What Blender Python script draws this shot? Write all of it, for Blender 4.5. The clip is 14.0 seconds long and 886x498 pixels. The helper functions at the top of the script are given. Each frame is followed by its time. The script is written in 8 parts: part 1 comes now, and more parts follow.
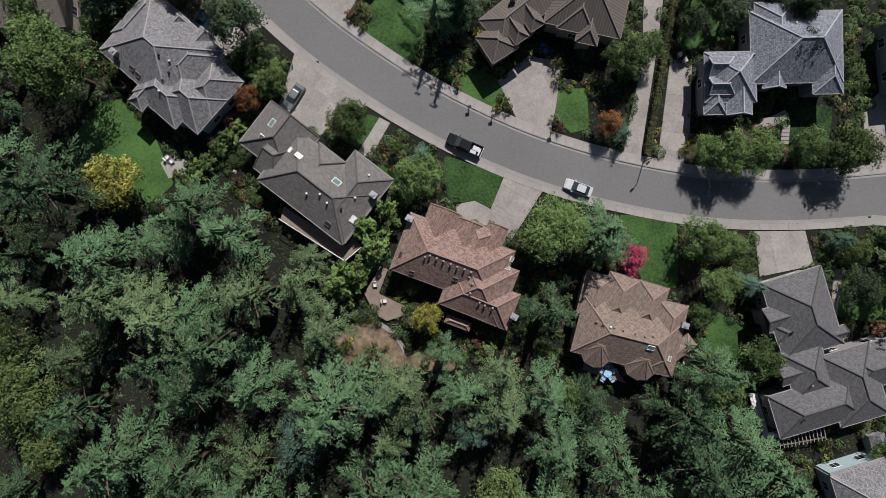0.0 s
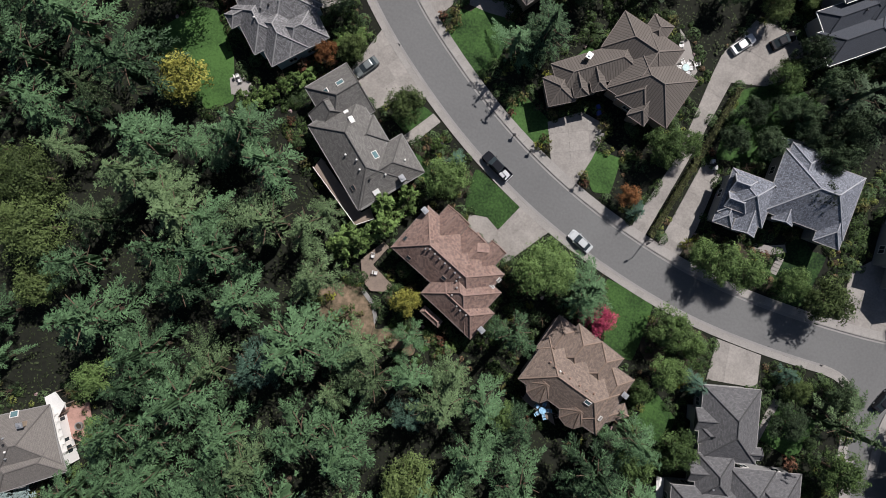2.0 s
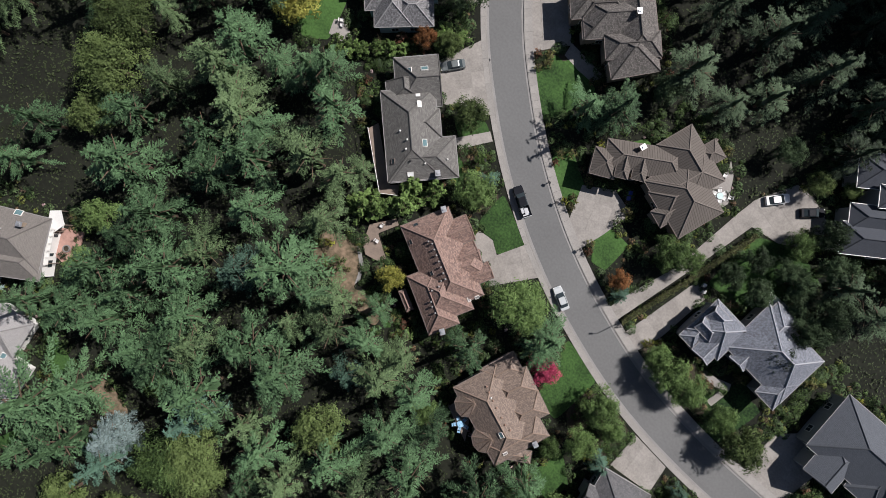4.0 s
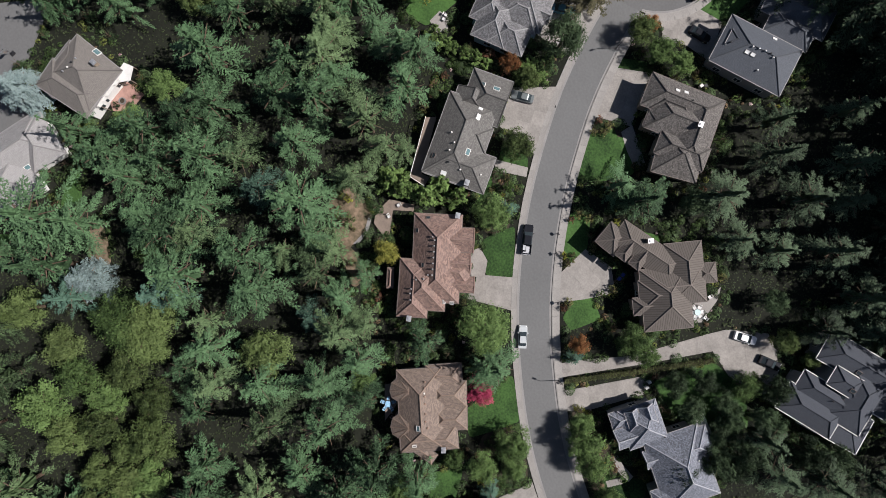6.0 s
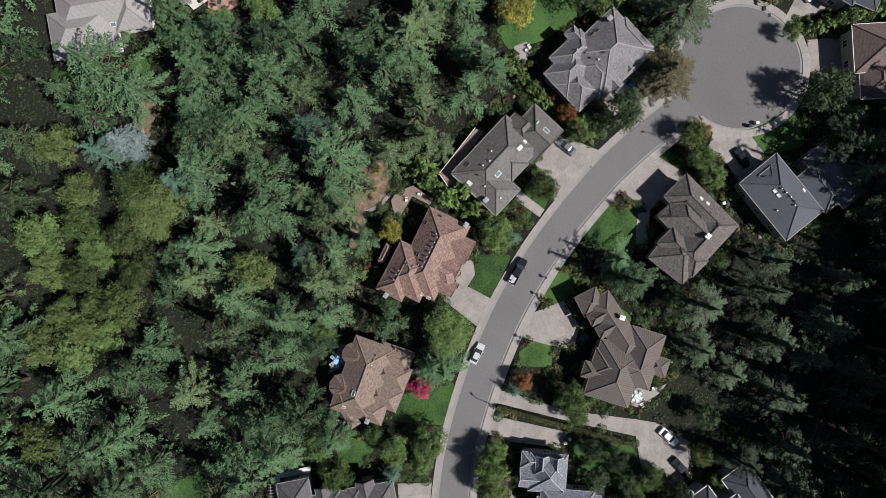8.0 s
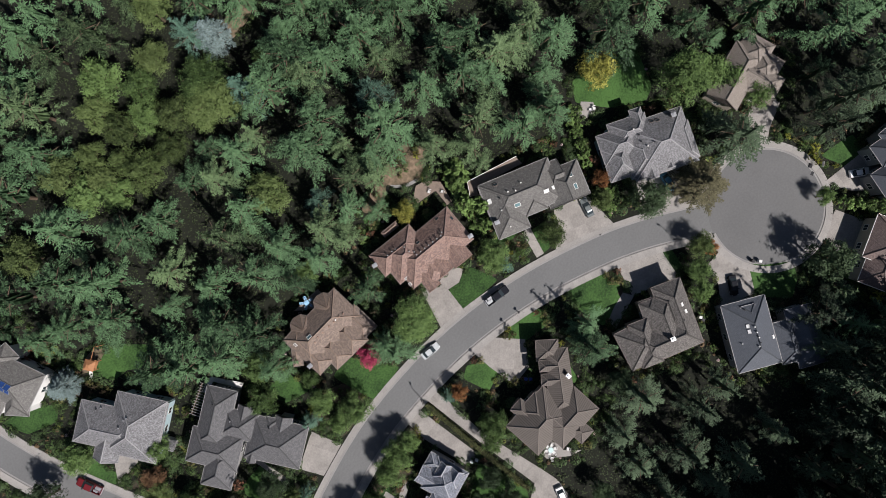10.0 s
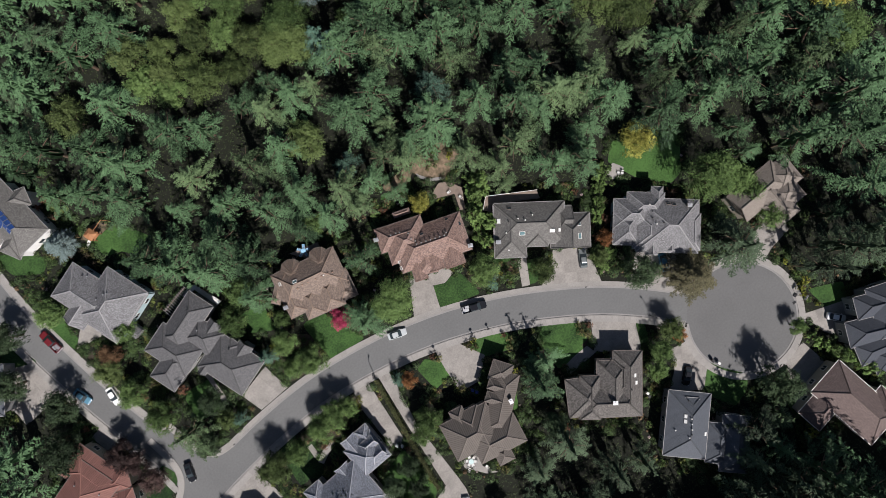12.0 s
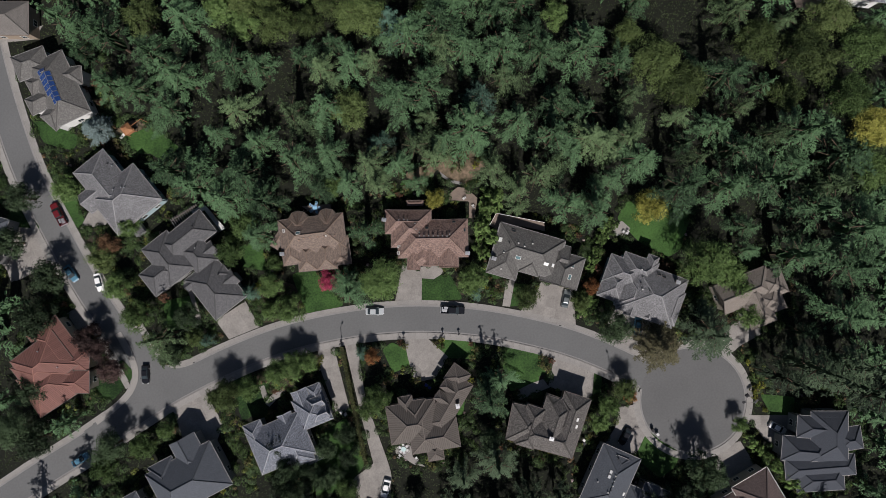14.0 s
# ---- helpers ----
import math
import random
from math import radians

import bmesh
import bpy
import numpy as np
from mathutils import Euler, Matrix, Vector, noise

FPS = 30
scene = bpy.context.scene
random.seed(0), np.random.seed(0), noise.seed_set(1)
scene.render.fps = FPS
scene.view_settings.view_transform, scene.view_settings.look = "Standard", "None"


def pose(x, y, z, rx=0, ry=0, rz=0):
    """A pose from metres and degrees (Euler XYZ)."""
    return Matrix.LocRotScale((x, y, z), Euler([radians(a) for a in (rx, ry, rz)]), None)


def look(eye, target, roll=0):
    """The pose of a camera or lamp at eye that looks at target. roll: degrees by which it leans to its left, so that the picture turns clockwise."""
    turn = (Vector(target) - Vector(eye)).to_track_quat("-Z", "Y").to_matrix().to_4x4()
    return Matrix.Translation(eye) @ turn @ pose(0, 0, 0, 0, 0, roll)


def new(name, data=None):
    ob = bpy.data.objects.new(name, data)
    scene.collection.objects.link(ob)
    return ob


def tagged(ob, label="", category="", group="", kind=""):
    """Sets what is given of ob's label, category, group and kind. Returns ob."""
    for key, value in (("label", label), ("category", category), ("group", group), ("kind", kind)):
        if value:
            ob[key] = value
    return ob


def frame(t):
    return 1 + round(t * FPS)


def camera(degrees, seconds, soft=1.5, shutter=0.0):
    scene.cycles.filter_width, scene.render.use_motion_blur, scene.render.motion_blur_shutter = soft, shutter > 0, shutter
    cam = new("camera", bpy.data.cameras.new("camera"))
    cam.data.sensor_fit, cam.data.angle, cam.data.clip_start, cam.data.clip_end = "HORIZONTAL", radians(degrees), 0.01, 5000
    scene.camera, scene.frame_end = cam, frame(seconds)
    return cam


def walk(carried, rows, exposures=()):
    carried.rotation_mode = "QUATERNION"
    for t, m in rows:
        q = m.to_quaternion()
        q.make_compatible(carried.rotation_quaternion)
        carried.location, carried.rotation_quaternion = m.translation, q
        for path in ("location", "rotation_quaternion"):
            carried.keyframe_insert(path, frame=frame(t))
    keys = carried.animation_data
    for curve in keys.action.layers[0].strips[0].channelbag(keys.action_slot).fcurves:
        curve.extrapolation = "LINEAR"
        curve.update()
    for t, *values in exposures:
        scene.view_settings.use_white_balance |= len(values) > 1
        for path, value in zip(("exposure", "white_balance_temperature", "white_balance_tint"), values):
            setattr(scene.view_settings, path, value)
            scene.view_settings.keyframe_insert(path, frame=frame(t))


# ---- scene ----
cam = camera(75.0, 14.0, soft=0.55)
# climb: seconds, east, north, height, turn
PATH = [
    (0, 0.10, 0.15, 92.88, 0.00),
    (0.5, 0.10, 0.11, 94.77, 4.40),
    (1, 0.10, 0.07, 96.65, 9.45),
    (1.5, 0.10, 0.02, 98.57, 15.24),
    (2, 0.10, -0.02, 100.46, 21.54),
    (2.5, 0.10, -0.06, 102.35, 27.83),
    (3, 0.10, -0.10, 104.22, 34.30),
    (5.5, 0.21, 0.11, 113.58, 66.50),
    (6, 0.23, 0.16, 115.45, 72.28),
    (6.5, 0.25, 0.20, 117.35, 77.84),
    (7, 0.28, 0.33, 119.24, 83.66),
    (7.5, 0.32, 0.47, 121.13, 89.50),
    (8, 0.35, 0.60, 123.02, 95.50),
    (10.5, 0.43, 1.10, 132.49, 125.25),
    (11, 0.45, 1.20, 134.35, 130.30),
    (11.5, 0.41, 1.28, 136.22, 135.20),
    (12, 0.37, 1.37, 138.07, 140.15),
    (12.5, 0.33, 1.45, 139.93, 145.20),
    (13, 0.28, 1.53, 141.80, 150.40),
    (13.5, 0.24, 1.62, 143.57, 155.00),
    (14, 0.20, 1.70, 144.60, 158.50),
]
walk(cam, [(t, pose(x, y, h, 0, 0, turn)) for t, x, y, h, turn in PATH],
     exposures=[(0, 0.32, 6450, 15), (3, 0.45, 6450, 15), (8, 0.48, 6450, 15), (11, 0.48, 6450, 15), (12.5, 0.36, 6450, 15), (14, -0.04, 6450, 15)])

# ---- light ----
SUN_TURN, SUN_UP = 74.0, 48.0          # the way to the sun: degrees from east towards north, and above the horizon
world = bpy.data.worlds.new("sky")
scene.world = world
world.use_nodes = True
_n = world.node_tree.nodes
_sky = _n.new("ShaderNodeTexSky")
_sky.sky_type, _sky.sun_disc = "NISHITA", False
_sky.sun_elevation, _sky.sun_rotation = radians(SUN_UP), radians(90 - SUN_TURN)
world.node_tree.links.new(_sky.outputs[0], _n["Background"].inputs[0])
_n["Background"].inputs[1].default_value = 0.041
_sun = bpy.data.lights.new("sun", "SUN")
_sun.energy, _sun.angle, _sun.color = 5.0, radians(0.5), (1.0, 0.965, 0.92)
sun = new("sun", _sun)
sun.matrix_basis = look((0, 0, 0), (-math.cos(radians(SUN_TURN)) * math.cos(radians(SUN_UP)), -math.sin(radians(SUN_TURN)) * math.cos(radians(SUN_UP)), -math.sin(radians(SUN_UP))))


# ---- materials ----
def material(name, colour, rough=0.85, spread=0.25, grain=6.0, blotch=0.25, bump=0.3, metal=0.0, island=0.0, each=0.0, space="Object", second=None):
    """A painted or mineral surface: colour varied at two scales, fine relief; island and each: spread by piece and by object."""
    m = bpy.data.materials.new(name)
    m.use_nodes = True
    t = m.node_tree
    b = t.nodes["Principled BSDF"]
    b.inputs["Roughness"].default_value, b.inputs["Metallic"].default_value = rough, metal
    b.inputs["Specular IOR Level"].default_value = 0.25
    tc = t.nodes.new("ShaderNodeTexCoord")
    fine, wide = t.nodes.new("ShaderNodeTexNoise"), t.nodes.new("ShaderNodeTexNoise")
    for node, s, d in ((fine, grain, 4), (wide, blotch, 3)):
        node.inputs["Scale"].default_value, node.inputs["Detail"].default_value = s, d
        t.links.new(tc.outputs[space], node.inputs["Vector"])
    add = t.nodes.new("ShaderNodeMath")
    add.operation = "ADD"
    t.links.new(fine.outputs[0], add.inputs[0])
    t.links.new(wide.outputs[0], add.inputs[1])
    level = add.outputs[0]
    for amount, kind in ((island, "island"), (each, "each")):
        if amount:
            src = t.nodes.new("ShaderNodeNewGeometry" if kind == "island" else "ShaderNodeObjectInfo")
            k = t.nodes.new("ShaderNodeMath")
            k.operation = "MULTIPLY_ADD"
            k.inputs[1].default_value = amount
            t.links.new(src.outputs["Random Per Island" if kind == "island" else "Random"], k.inputs[0])
            t.links.new(level, k.inputs[2])
            sub = t.nodes.new("ShaderNodeMath")
            sub.operation = "SUBTRACT"
            sub.inputs[1].default_value = amount / 2
            t.links.new(k.outputs[0], sub.inputs[0])
            level = sub.outputs[0]
    ramp = t.nodes.new("ShaderNodeValToRGB")
    half = t.nodes.new("ShaderNodeMath")
    half.operation = "MULTIPLY"
    half.inputs[1].default_value = 0.5
    t.links.new(level, half.inputs[0])
    t.links.new(half.outputs[0], ramp.inputs[0])
    lo = [c * (1 - spread) for c in colour]
    hi = [min(1, c * (1 + spread)) for c in (second or colour)]
    ramp.color_ramp.elements[0].position, ramp.color_ramp.elements[1].position = 0.3, 0.7
    ramp.color_ramp.elements[0].color, ramp.color_ramp.elements[1].color = (*lo, 1), (*hi, 1)
    t.links.new(ramp.outputs[0], b.inputs["Base Color"])
    if bump:
        bp = t.nodes.new("ShaderNodeBump")
        bp.inputs["Strength"].default_value, bp.inputs["Distance"].default_value = bump, 0.05
        t.links.new(fine.outputs[0], bp.inputs["Height"])
        t.links.new(bp.outputs[0], b.inputs["Normal"])
    return m


def leafage(name, colour, second, gloss=0.12):
    """Leaves: colour varied from tuft to tuft and from plant to plant, with some light passing through."""
    m = material(name, colour, 0.65, 0.5, 1.6, 0.35, 0.0, island=0.4, each=0.6, second=second)
    t = m.node_tree
    b = t.nodes["Principled BSDF"]
    b.inputs["Specular IOR Level"].default_value = gloss
    thin, mix = t.nodes.new("ShaderNodeBsdfTranslucent"), t.nodes.new("ShaderNodeMixShader")
    mix.inputs[0].default_value = 0.05
    src = b.inputs["Base Color"].links[0].from_socket
    t.links.new(src, thin.inputs[0])
    t.links.new(b.outputs[0], mix.inputs[1])
    t.links.new(thin.outputs[0], mix.inputs[2])
    t.links.new(mix.outputs[0], t.nodes["Material Output"].inputs[0])
    return m


def shingle(name, colour, mortar, row=0.22, width=0.35, spread=0.35, weather=None, gap=0.02):
    """Roof covering in courses, from the slope's own coordinates in metres."""
    m = bpy.data.materials.new(name)
    m.use_nodes = True
    t = m.node_tree
    b = t.nodes["Principled BSDF"]
    b.inputs["Roughness"].default_value = 0.8
    b.inputs["Specular IOR Level"].default_value = 0.3
    uv = t.nodes.new("ShaderNodeUVMap")
    uv.uv_map = "slope"
    br = t.nodes.new("ShaderNodeTexBrick")
    br.inputs["Scale"].default_value = 1.0
    br.inputs["Brick Width"].default_value, br.inputs["Row Height"].default_value = width, row
    br.inputs["Mortar Size"].default_value, br.inputs["Mortar Smooth"].default_value = gap, 0.3
    br.inputs["Bias"].default_value = 0.0
    br.inputs["Color1"].default_value = (*[c * (1 - spread) for c in colour], 1)
    br.inputs["Color2"].default_value = (*[min(1, c * (1 + spread)) for c in colour], 1)
    br.inputs["Mortar"].default_value = (*mortar, 1)
    t.links.new(uv.outputs[0], br.inputs["Vector"])
    tc = t.nodes.new("ShaderNodeTexCoord")
    n1, n2 = t.nodes.new("ShaderNodeTexNoise"), t.nodes.new("ShaderNodeTexNoise")
    n1.inputs["Scale"].default_value, n1.inputs["Detail"].default_value = 0.45, 5
    n2.inputs["Scale"].default_value, n2.inputs["Detail"].default_value = 5.0, 4
    for n in (n1, n2):
        t.links.new(tc.outputs["Object"], n.inputs["Vector"])
    ramp = t.nodes.new("ShaderNodeValToRGB")
    ramp.color_ramp.elements[0].position, ramp.color_ramp.elements[1].position = 0.3, 0.72
    wv = weather or colour
    ramp.color_ramp.elements[0].color = (*[c * 0.75 for c in colour], 1)
    ramp.color_ramp.elements[1].color = (*wv, 1)
    s = t.nodes.new("ShaderNodeMath")
    s.operation = "MULTIPLY_ADD"
    s.inputs[1].default_value = 0.5
    t.links.new(n2.outputs[0], s.inputs[0])
    h = t.nodes.new("ShaderNodeMath")
    h.operation = "MULTIPLY"
    h.inputs[1].default_value = 0.5
    t.links.new(n1.outputs[0], h.inputs[0])
    t.links.new(h.outputs[0], s.inputs[2])
    t.links.new(s.outputs[0], ramp.inputs[0])
    mx = t.nodes.new("ShaderNodeMix")
    mx.data_type = "RGBA"
    mx.inputs["Factor"].default_value = 0.38
    t.links.new(br.outputs["Color"], mx.inputs["A"])
    t.links.new(ramp.outputs[0], mx.inputs["B"])
    t.links.new(mx.outputs["Result"], b.inputs["Base Color"])
    bp = t.nodes.new("ShaderNodeBump")
    bp.inputs["Strength"].default_value, bp.inputs["Distance"].default_value = 0.6, 0.04
    bp.invert = True
    t.links.new(br.outputs["Fac"], bp.inputs["Height"])
    bq = t.nodes.new("ShaderNodeBump")
    bq.inputs["Strength"].default_value, bq.inputs["Distance"].default_value = 0.5, 0.08
    t.links.new(n2.outputs[0], bq.inputs["Height"])
    t.links.new(bp.outputs[0], bq.inputs["Normal"])
    t.links.new(bq.outputs[0], b.inputs["Normal"])
    return m


ASPHALT = material("asphalt", (0.118, 0.120, 0.119), 0.9, 0.13, 2.2, 0.10, 0.25)
COURT_ASPHALT = material("court_asphalt", (0.108, 0.109, 0.108), 0.9, 0.13, 2.2, 0.10, 0.25)
CONCRETE = material("concrete", (0.225, 0.213, 0.198), 0.88, 0.2, 5.0, 0.25, 0.2)
DRIVE = material("drive_concrete", (0.220, 0.207, 0.190), 0.88, 0.26, 3.0, 0.35, 0.25, each=0.25)
PAVING = material("paving", (0.235, 0.225, 0.21), 0.88, 0.16, 5.0, 0.3, 0.2, each=0.35)
GUTTER = material("gutter_concrete", (0.20, 0.195, 0.188), 0.88, 0.18, 5.0, 0.3, 0.2)
GRASS = material("mown_grass", (0.012, 0.042, 0.009), 0.9, 0.6, 2.6, 0.22, 0.9, each=0.5, second=(0.030, 0.068, 0.016))
EARTH = material("bare_earth", (0.040, 0.052, 0.022), 0.95, 0.45, 1.4, 0.45, 1.0, second=(0.155, 0.112, 0.078))
MULCH = material("mulch", (0.042, 0.034, 0.024), 0.95, 0.5, 4.0, 0.5, 0.8)
# Soil colour set near black: forest shade is put into the base colour.
WOODLAND = material("shaded_woodland_floor", (0.007, 0.008, 0.006), 0.95, 0.5, 1.6, 0.12, 0.8, second=(0.010, 0.012, 0.007))
BARK = material("bark", (0.09, 0.065, 0.045), 0.95, 0.4, 6.0, 1.0, 0.6)
TRIM = material("white_trim", (0.62, 0.61, 0.58), 0.5, 0.08, 3.0, 0.5, 0.05)
GREY_TRIM = material("grey_trim", (0.22, 0.215, 0.21), 0.5, 0.1, 3.0, 0.5, 0.05)
DARK_TRIM = material("dark_trim", (0.12, 0.10, 0.09), 0.6, 0.15, 3.0, 0.5, 0.05)
GLASS_DARK = material("window_glass", (0.03, 0.04, 0.045), 0.08, 0.2, 1.0, 0.4, 0.0)
SKY_GLASS = material("skylight_glass", (0.10, 0.17, 0.18), 0.12, 0.2, 1.0, 0.4, 0.0)
DOME = material("skylight_dome", (0.72, 0.73, 0.72), 0.3, 0.08, 1.0, 0.4, 0.0)
METAL = material("galvanised_metal", (0.45, 0.46, 0.47), 0.4, 0.15, 6.0, 1.0, 0.05, metal=0.7)
BLACK_METAL = material("black_metal", (0.02, 0.02, 0.022), 0.5, 0.2, 6.0, 1.0, 0.05)
RUBBER = material("tyre_rubber", (0.018, 0.018, 0.018), 0.85, 0.2, 8.0, 1.0, 0.1)
BRICK = material("chimney_masonry", (0.26, 0.17, 0.13), 0.9, 0.3, 7.0, 1.0, 0.4)
WALL_TAN = material("tan_siding", (0.26, 0.21, 0.16), 0.8, 0.1, 3.0, 0.4, 0.1)
WALL_GREY = material("grey_siding", (0.24, 0.24, 0.235), 0.8, 0.1, 3.0, 0.4, 0.1)
WALL_TEAL = material("pale_teal_siding", (0.32, 0.42, 0.44), 0.8, 0.08, 3.0, 0.4, 0.1)
WALL_WHITE = material("white_siding", (0.62, 0.62, 0.60), 0.8, 0.08, 3.0, 0.4, 0.1)
WALL_CREAM = material("cream_render", (0.36, 0.32, 0.26), 0.8, 0.1, 3.0, 0.4, 0.1)

ROOF_RED = shingle("red_brown_shake", (0.185, 0.118, 0.096), (0.06, 0.037, 0.031), 0.25, 0.35, 0.6, weather=(0.285, 0.222, 0.196))
ROOF_GREY = shingle("grey_shingle", (0.13, 0.126, 0.118), (0.06, 0.058, 0.055), spread=0.38)
ROOF_SILVER = shingle("silver_shake", (0.15, 0.15, 0.155), (0.05, 0.05, 0.05), 0.26, 0.2, 0.7, weather=(0.24, 0.24, 0.245))
ROOF_BROWN = shingle("pale_brown_shingle", (0.188, 0.146, 0.120), (0.06, 0.045, 0.036), spread=0.42)
ROOF_DARK = shingle("dark_grey_shingle", (0.10, 0.10, 0.103), (0.045, 0.045, 0.045), spread=0.38)
ROOF_BLUE = shingle("blue_grey_shake", (0.15, 0.165, 0.195), (0.035, 0.038, 0.045), 0.28, 0.2, 0.7, weather=(0.23, 0.24, 0.27))
ROOF_RIBBED = shingle("ribbed_brown_tile", (0.108, 0.095, 0.084), (0.050, 0.044, 0.038), 9.0, 0.45, 0.12, gap=0.07)
ROOF_UMBER = shingle("umber_shake", (0.105, 0.097, 0.090), (0.03, 0.027, 0.024), 0.28, 0.24, 0.7, weather=(0.155, 0.148, 0.14))
ROOF_SLATE = shingle("slate_shingle", (0.080, 0.090, 0.106), (0.05, 0.055, 0.06), 0.2, 0.35, 0.12)
ROOF_CHAR = shingle("charcoal_shingle", (0.052, 0.059, 0.072), (0.036, 0.041, 0.05), 0.2, 0.35, 0.08)
ROOF_TAUPE = shingle("taupe_shingle", (0.16, 0.148, 0.135), (0.08, 0.075, 0.07), spread=0.15)
ROOF_PALE = shingle("pale_grey_shingle", (0.27, 0.265, 0.26), (0.14, 0.135, 0.13), spread=0.15)
ROOF_MAUVE = shingle("mauve_brown_shingle", (0.135, 0.102, 0.094), (0.06, 0.045, 0.042), spread=0.3)
ROOF_BEIGE = shingle("beige_shingle", (0.20, 0.175, 0.15), (0.09, 0.08, 0.07), spread=0.18)
ROOF_TERRA = shingle("terracotta_tile", (0.170, 0.082, 0.068), (0.08, 0.035, 0.025), 7.0, 0.42, 0.2, gap=0.05)

PAINT_BLACK = material("black_paint", (0.012, 0.013, 0.016), 0.2, 0.1, 1.0, 0.5, 0.0)
PAINT_SILVER = material("silver_paint", (0.50, 0.53, 0.53), 0.25, 0.05, 1.0, 0.5, 0.0, metal=0.3)
PAINT_GREY = material("grey_paint", (0.16, 0.18, 0.18), 0.25, 0.05, 1.0, 0.5, 0.0, metal=0.3)
PAINT_WHITE = material("white_paint", (0.75, 0.75, 0.74), 0.25, 0.05, 1.0, 0.5, 0.0)
PAINT_RED = material("dark_red_paint", (0.105, 0.014, 0.018), 0.25, 0.05, 1.0, 0.5, 0.0)
PAINT_BLUE = material("blue_paint", (0.07, 0.17, 0.24), 0.25, 0.05, 1.0, 0.5, 0.0)


# ---- builders ----
def mesh_of(name, verts, faces, mat, uvs=None):
    me = bpy.data.meshes.new(name)
    me.from_pydata(verts, [], faces)
    if uvs:
        layer = me.uv_layers.new(name="slope")
        for poly, uv in zip(me.polygons, uvs):
            for li, c in zip(poly.loop_indices, uv):
                layer.data[li].uv = c
    me.materials.append(mat)
    return me


def under(name, me, parent, label="", m=None):
    """A mesh linked as one part of a thing."""
    ob = new(name, me)
    ob.parent = parent
    if m is not None:
        ob.matrix_basis = m
    if label:
        ob["label"] = label
    return ob


class Build:
    """Collects boxes, prisms and tubes into one mesh."""

    def __init__(self):
        self.v, self.f = [], []

    def box(self, x0, x1, y0, y1, z0, z1, m=None, taper=0.0):
        k = len(self.v)
        q = [(x0, y0, z0), (x1, y0, z0), (x1, y1, z0), (x0, y1, z0),
             (x0 + taper, y0 + taper, z1), (x1 - taper, y0 + taper, z1), (x1 - taper, y1 - taper, z1), (x0 + taper, y1 - taper, z1)]
        self.v += [tuple(m @ Vector(p)) if m else p for p in q]
        self.f += [tuple(k + i for i in f) for f in ((3, 2, 1, 0), (4, 5, 6, 7), (0, 1, 5, 4), (1, 2, 6, 5), (2, 3, 7, 6), (3, 0, 4, 7))]
        return self

    def rod(self, a, b, r0, r1=None, n=6):
        a, b = Vector(a), Vector(b)
        r1 = r0 if r1 is None else r1
        q = (b - a).to_track_quat("Z", "Y")
        k = len(self.v)
        for p, r in ((a, r0), (b, r1)):
            self.v += [tuple(p + q @ Vector((r * math.cos(2 * math.pi * i / n), r * math.sin(2 * math.pi * i / n), 0))) for i in range(n)]
        self.f += [(k + i, k + (i + 1) % n, k + n + (i + 1) % n, k + n + i) for i in range(n)]
        self.f += [tuple(k + i for i in reversed(range(n))), tuple(k + n + i for i in range(n))]
        return self

    def prism(self, poly, z0, z1):
        k, n = len(self.v), len(poly)
        if sum(poly[i - 1][0] * poly[i][1] - poly[i][0] * poly[i - 1][1] for i in range(n)) < 0:
            poly = poly[::-1]
        self.v += [(x, y, z0) for x, y in poly] + [(x, y, z1) for x, y in poly]
        self.f += [tuple(k + i for i in reversed(range(n))), tuple(k + n + i for i in range(n))]
        self.f += [(k + i, k + (i + 1) % n, k + n + (i + 1) % n, k + n + i) for i in range(n)]
        return self

    def mesh(self, name, mat):
        return mesh_of(name, self.v, self.f, mat)


def smooth_line(points, step=1.5):
    """A curve through the points, at even steps."""
    pts = [Vector((*p, 0)) for p in points]
    ext = [2 * pts[0] - pts[1]] + pts + [2 * pts[-1] - pts[-2]]
    fine = []
    for i in range(1, len(ext) - 2):
        a, b, c, d = ext[i - 1:i + 3]
        for k in range(12):
            u = k / 12
            fine.append(0.5 * (2 * b + (c - a) * u + (2 * a - 5 * b + 4 * c - d) * u * u + (3 * b - a - 3 * c + d) * u ** 3))
    fine.append(pts[-1])
    for _ in range(30):
        fine = [fine[0]] + [(fine[i - 1] + 2 * fine[i] + fine[i + 1]) / 4 for i in range(1, len(fine) - 1)] + [fine[-1]]
    out, left = [fine[0]], step
    for a, b in zip(fine, fine[1:]):
        d = (b - a).length
        while d >= left:
            a = a + (b - a) * (left / d)
            out.append(a.copy())
            d, left = (b - a).length, step
        left -= d
    return out


def normals_of(line):
    res = []
    for i in range(len(line)):
        d = line[min(i + 1, len(line) - 1)] - line[max(i - 1, 0)]
        d.normalize()
        res.append(Vector((-d.y, d.x, 0)))
    return res


def ribbon(line, nrm, o0, o1, z0, z1, keep):
    """A strip between two offsets of a line, with a top and two sides."""
    b = Build()
    for i in range(len(line) - 1):
        if not (keep(line[i] + nrm[i] * (o0 + o1) / 2) and keep(line[i + 1] + nrm[i + 1] * (o0 + o1) / 2)):
            continue
        k = len(b.v)
        for j in (i, i + 1):
            p, q = line[j] + nrm[j] * o0, line[j] + nrm[j] * o1
            b.v += [(p.x, p.y, z0), (p.x, p.y, z1), (q.x, q.y, z1), (q.x, q.y, z0)]
        b.f += [(k + 1, k + 5, k + 6, k + 2), (k, k + 4, k + 5, k + 1), (k + 2, k + 6, k + 7, k + 3), (k, k + 1, k + 2, k + 3), (k + 7, k + 6, k + 5, k + 4)]
    return b


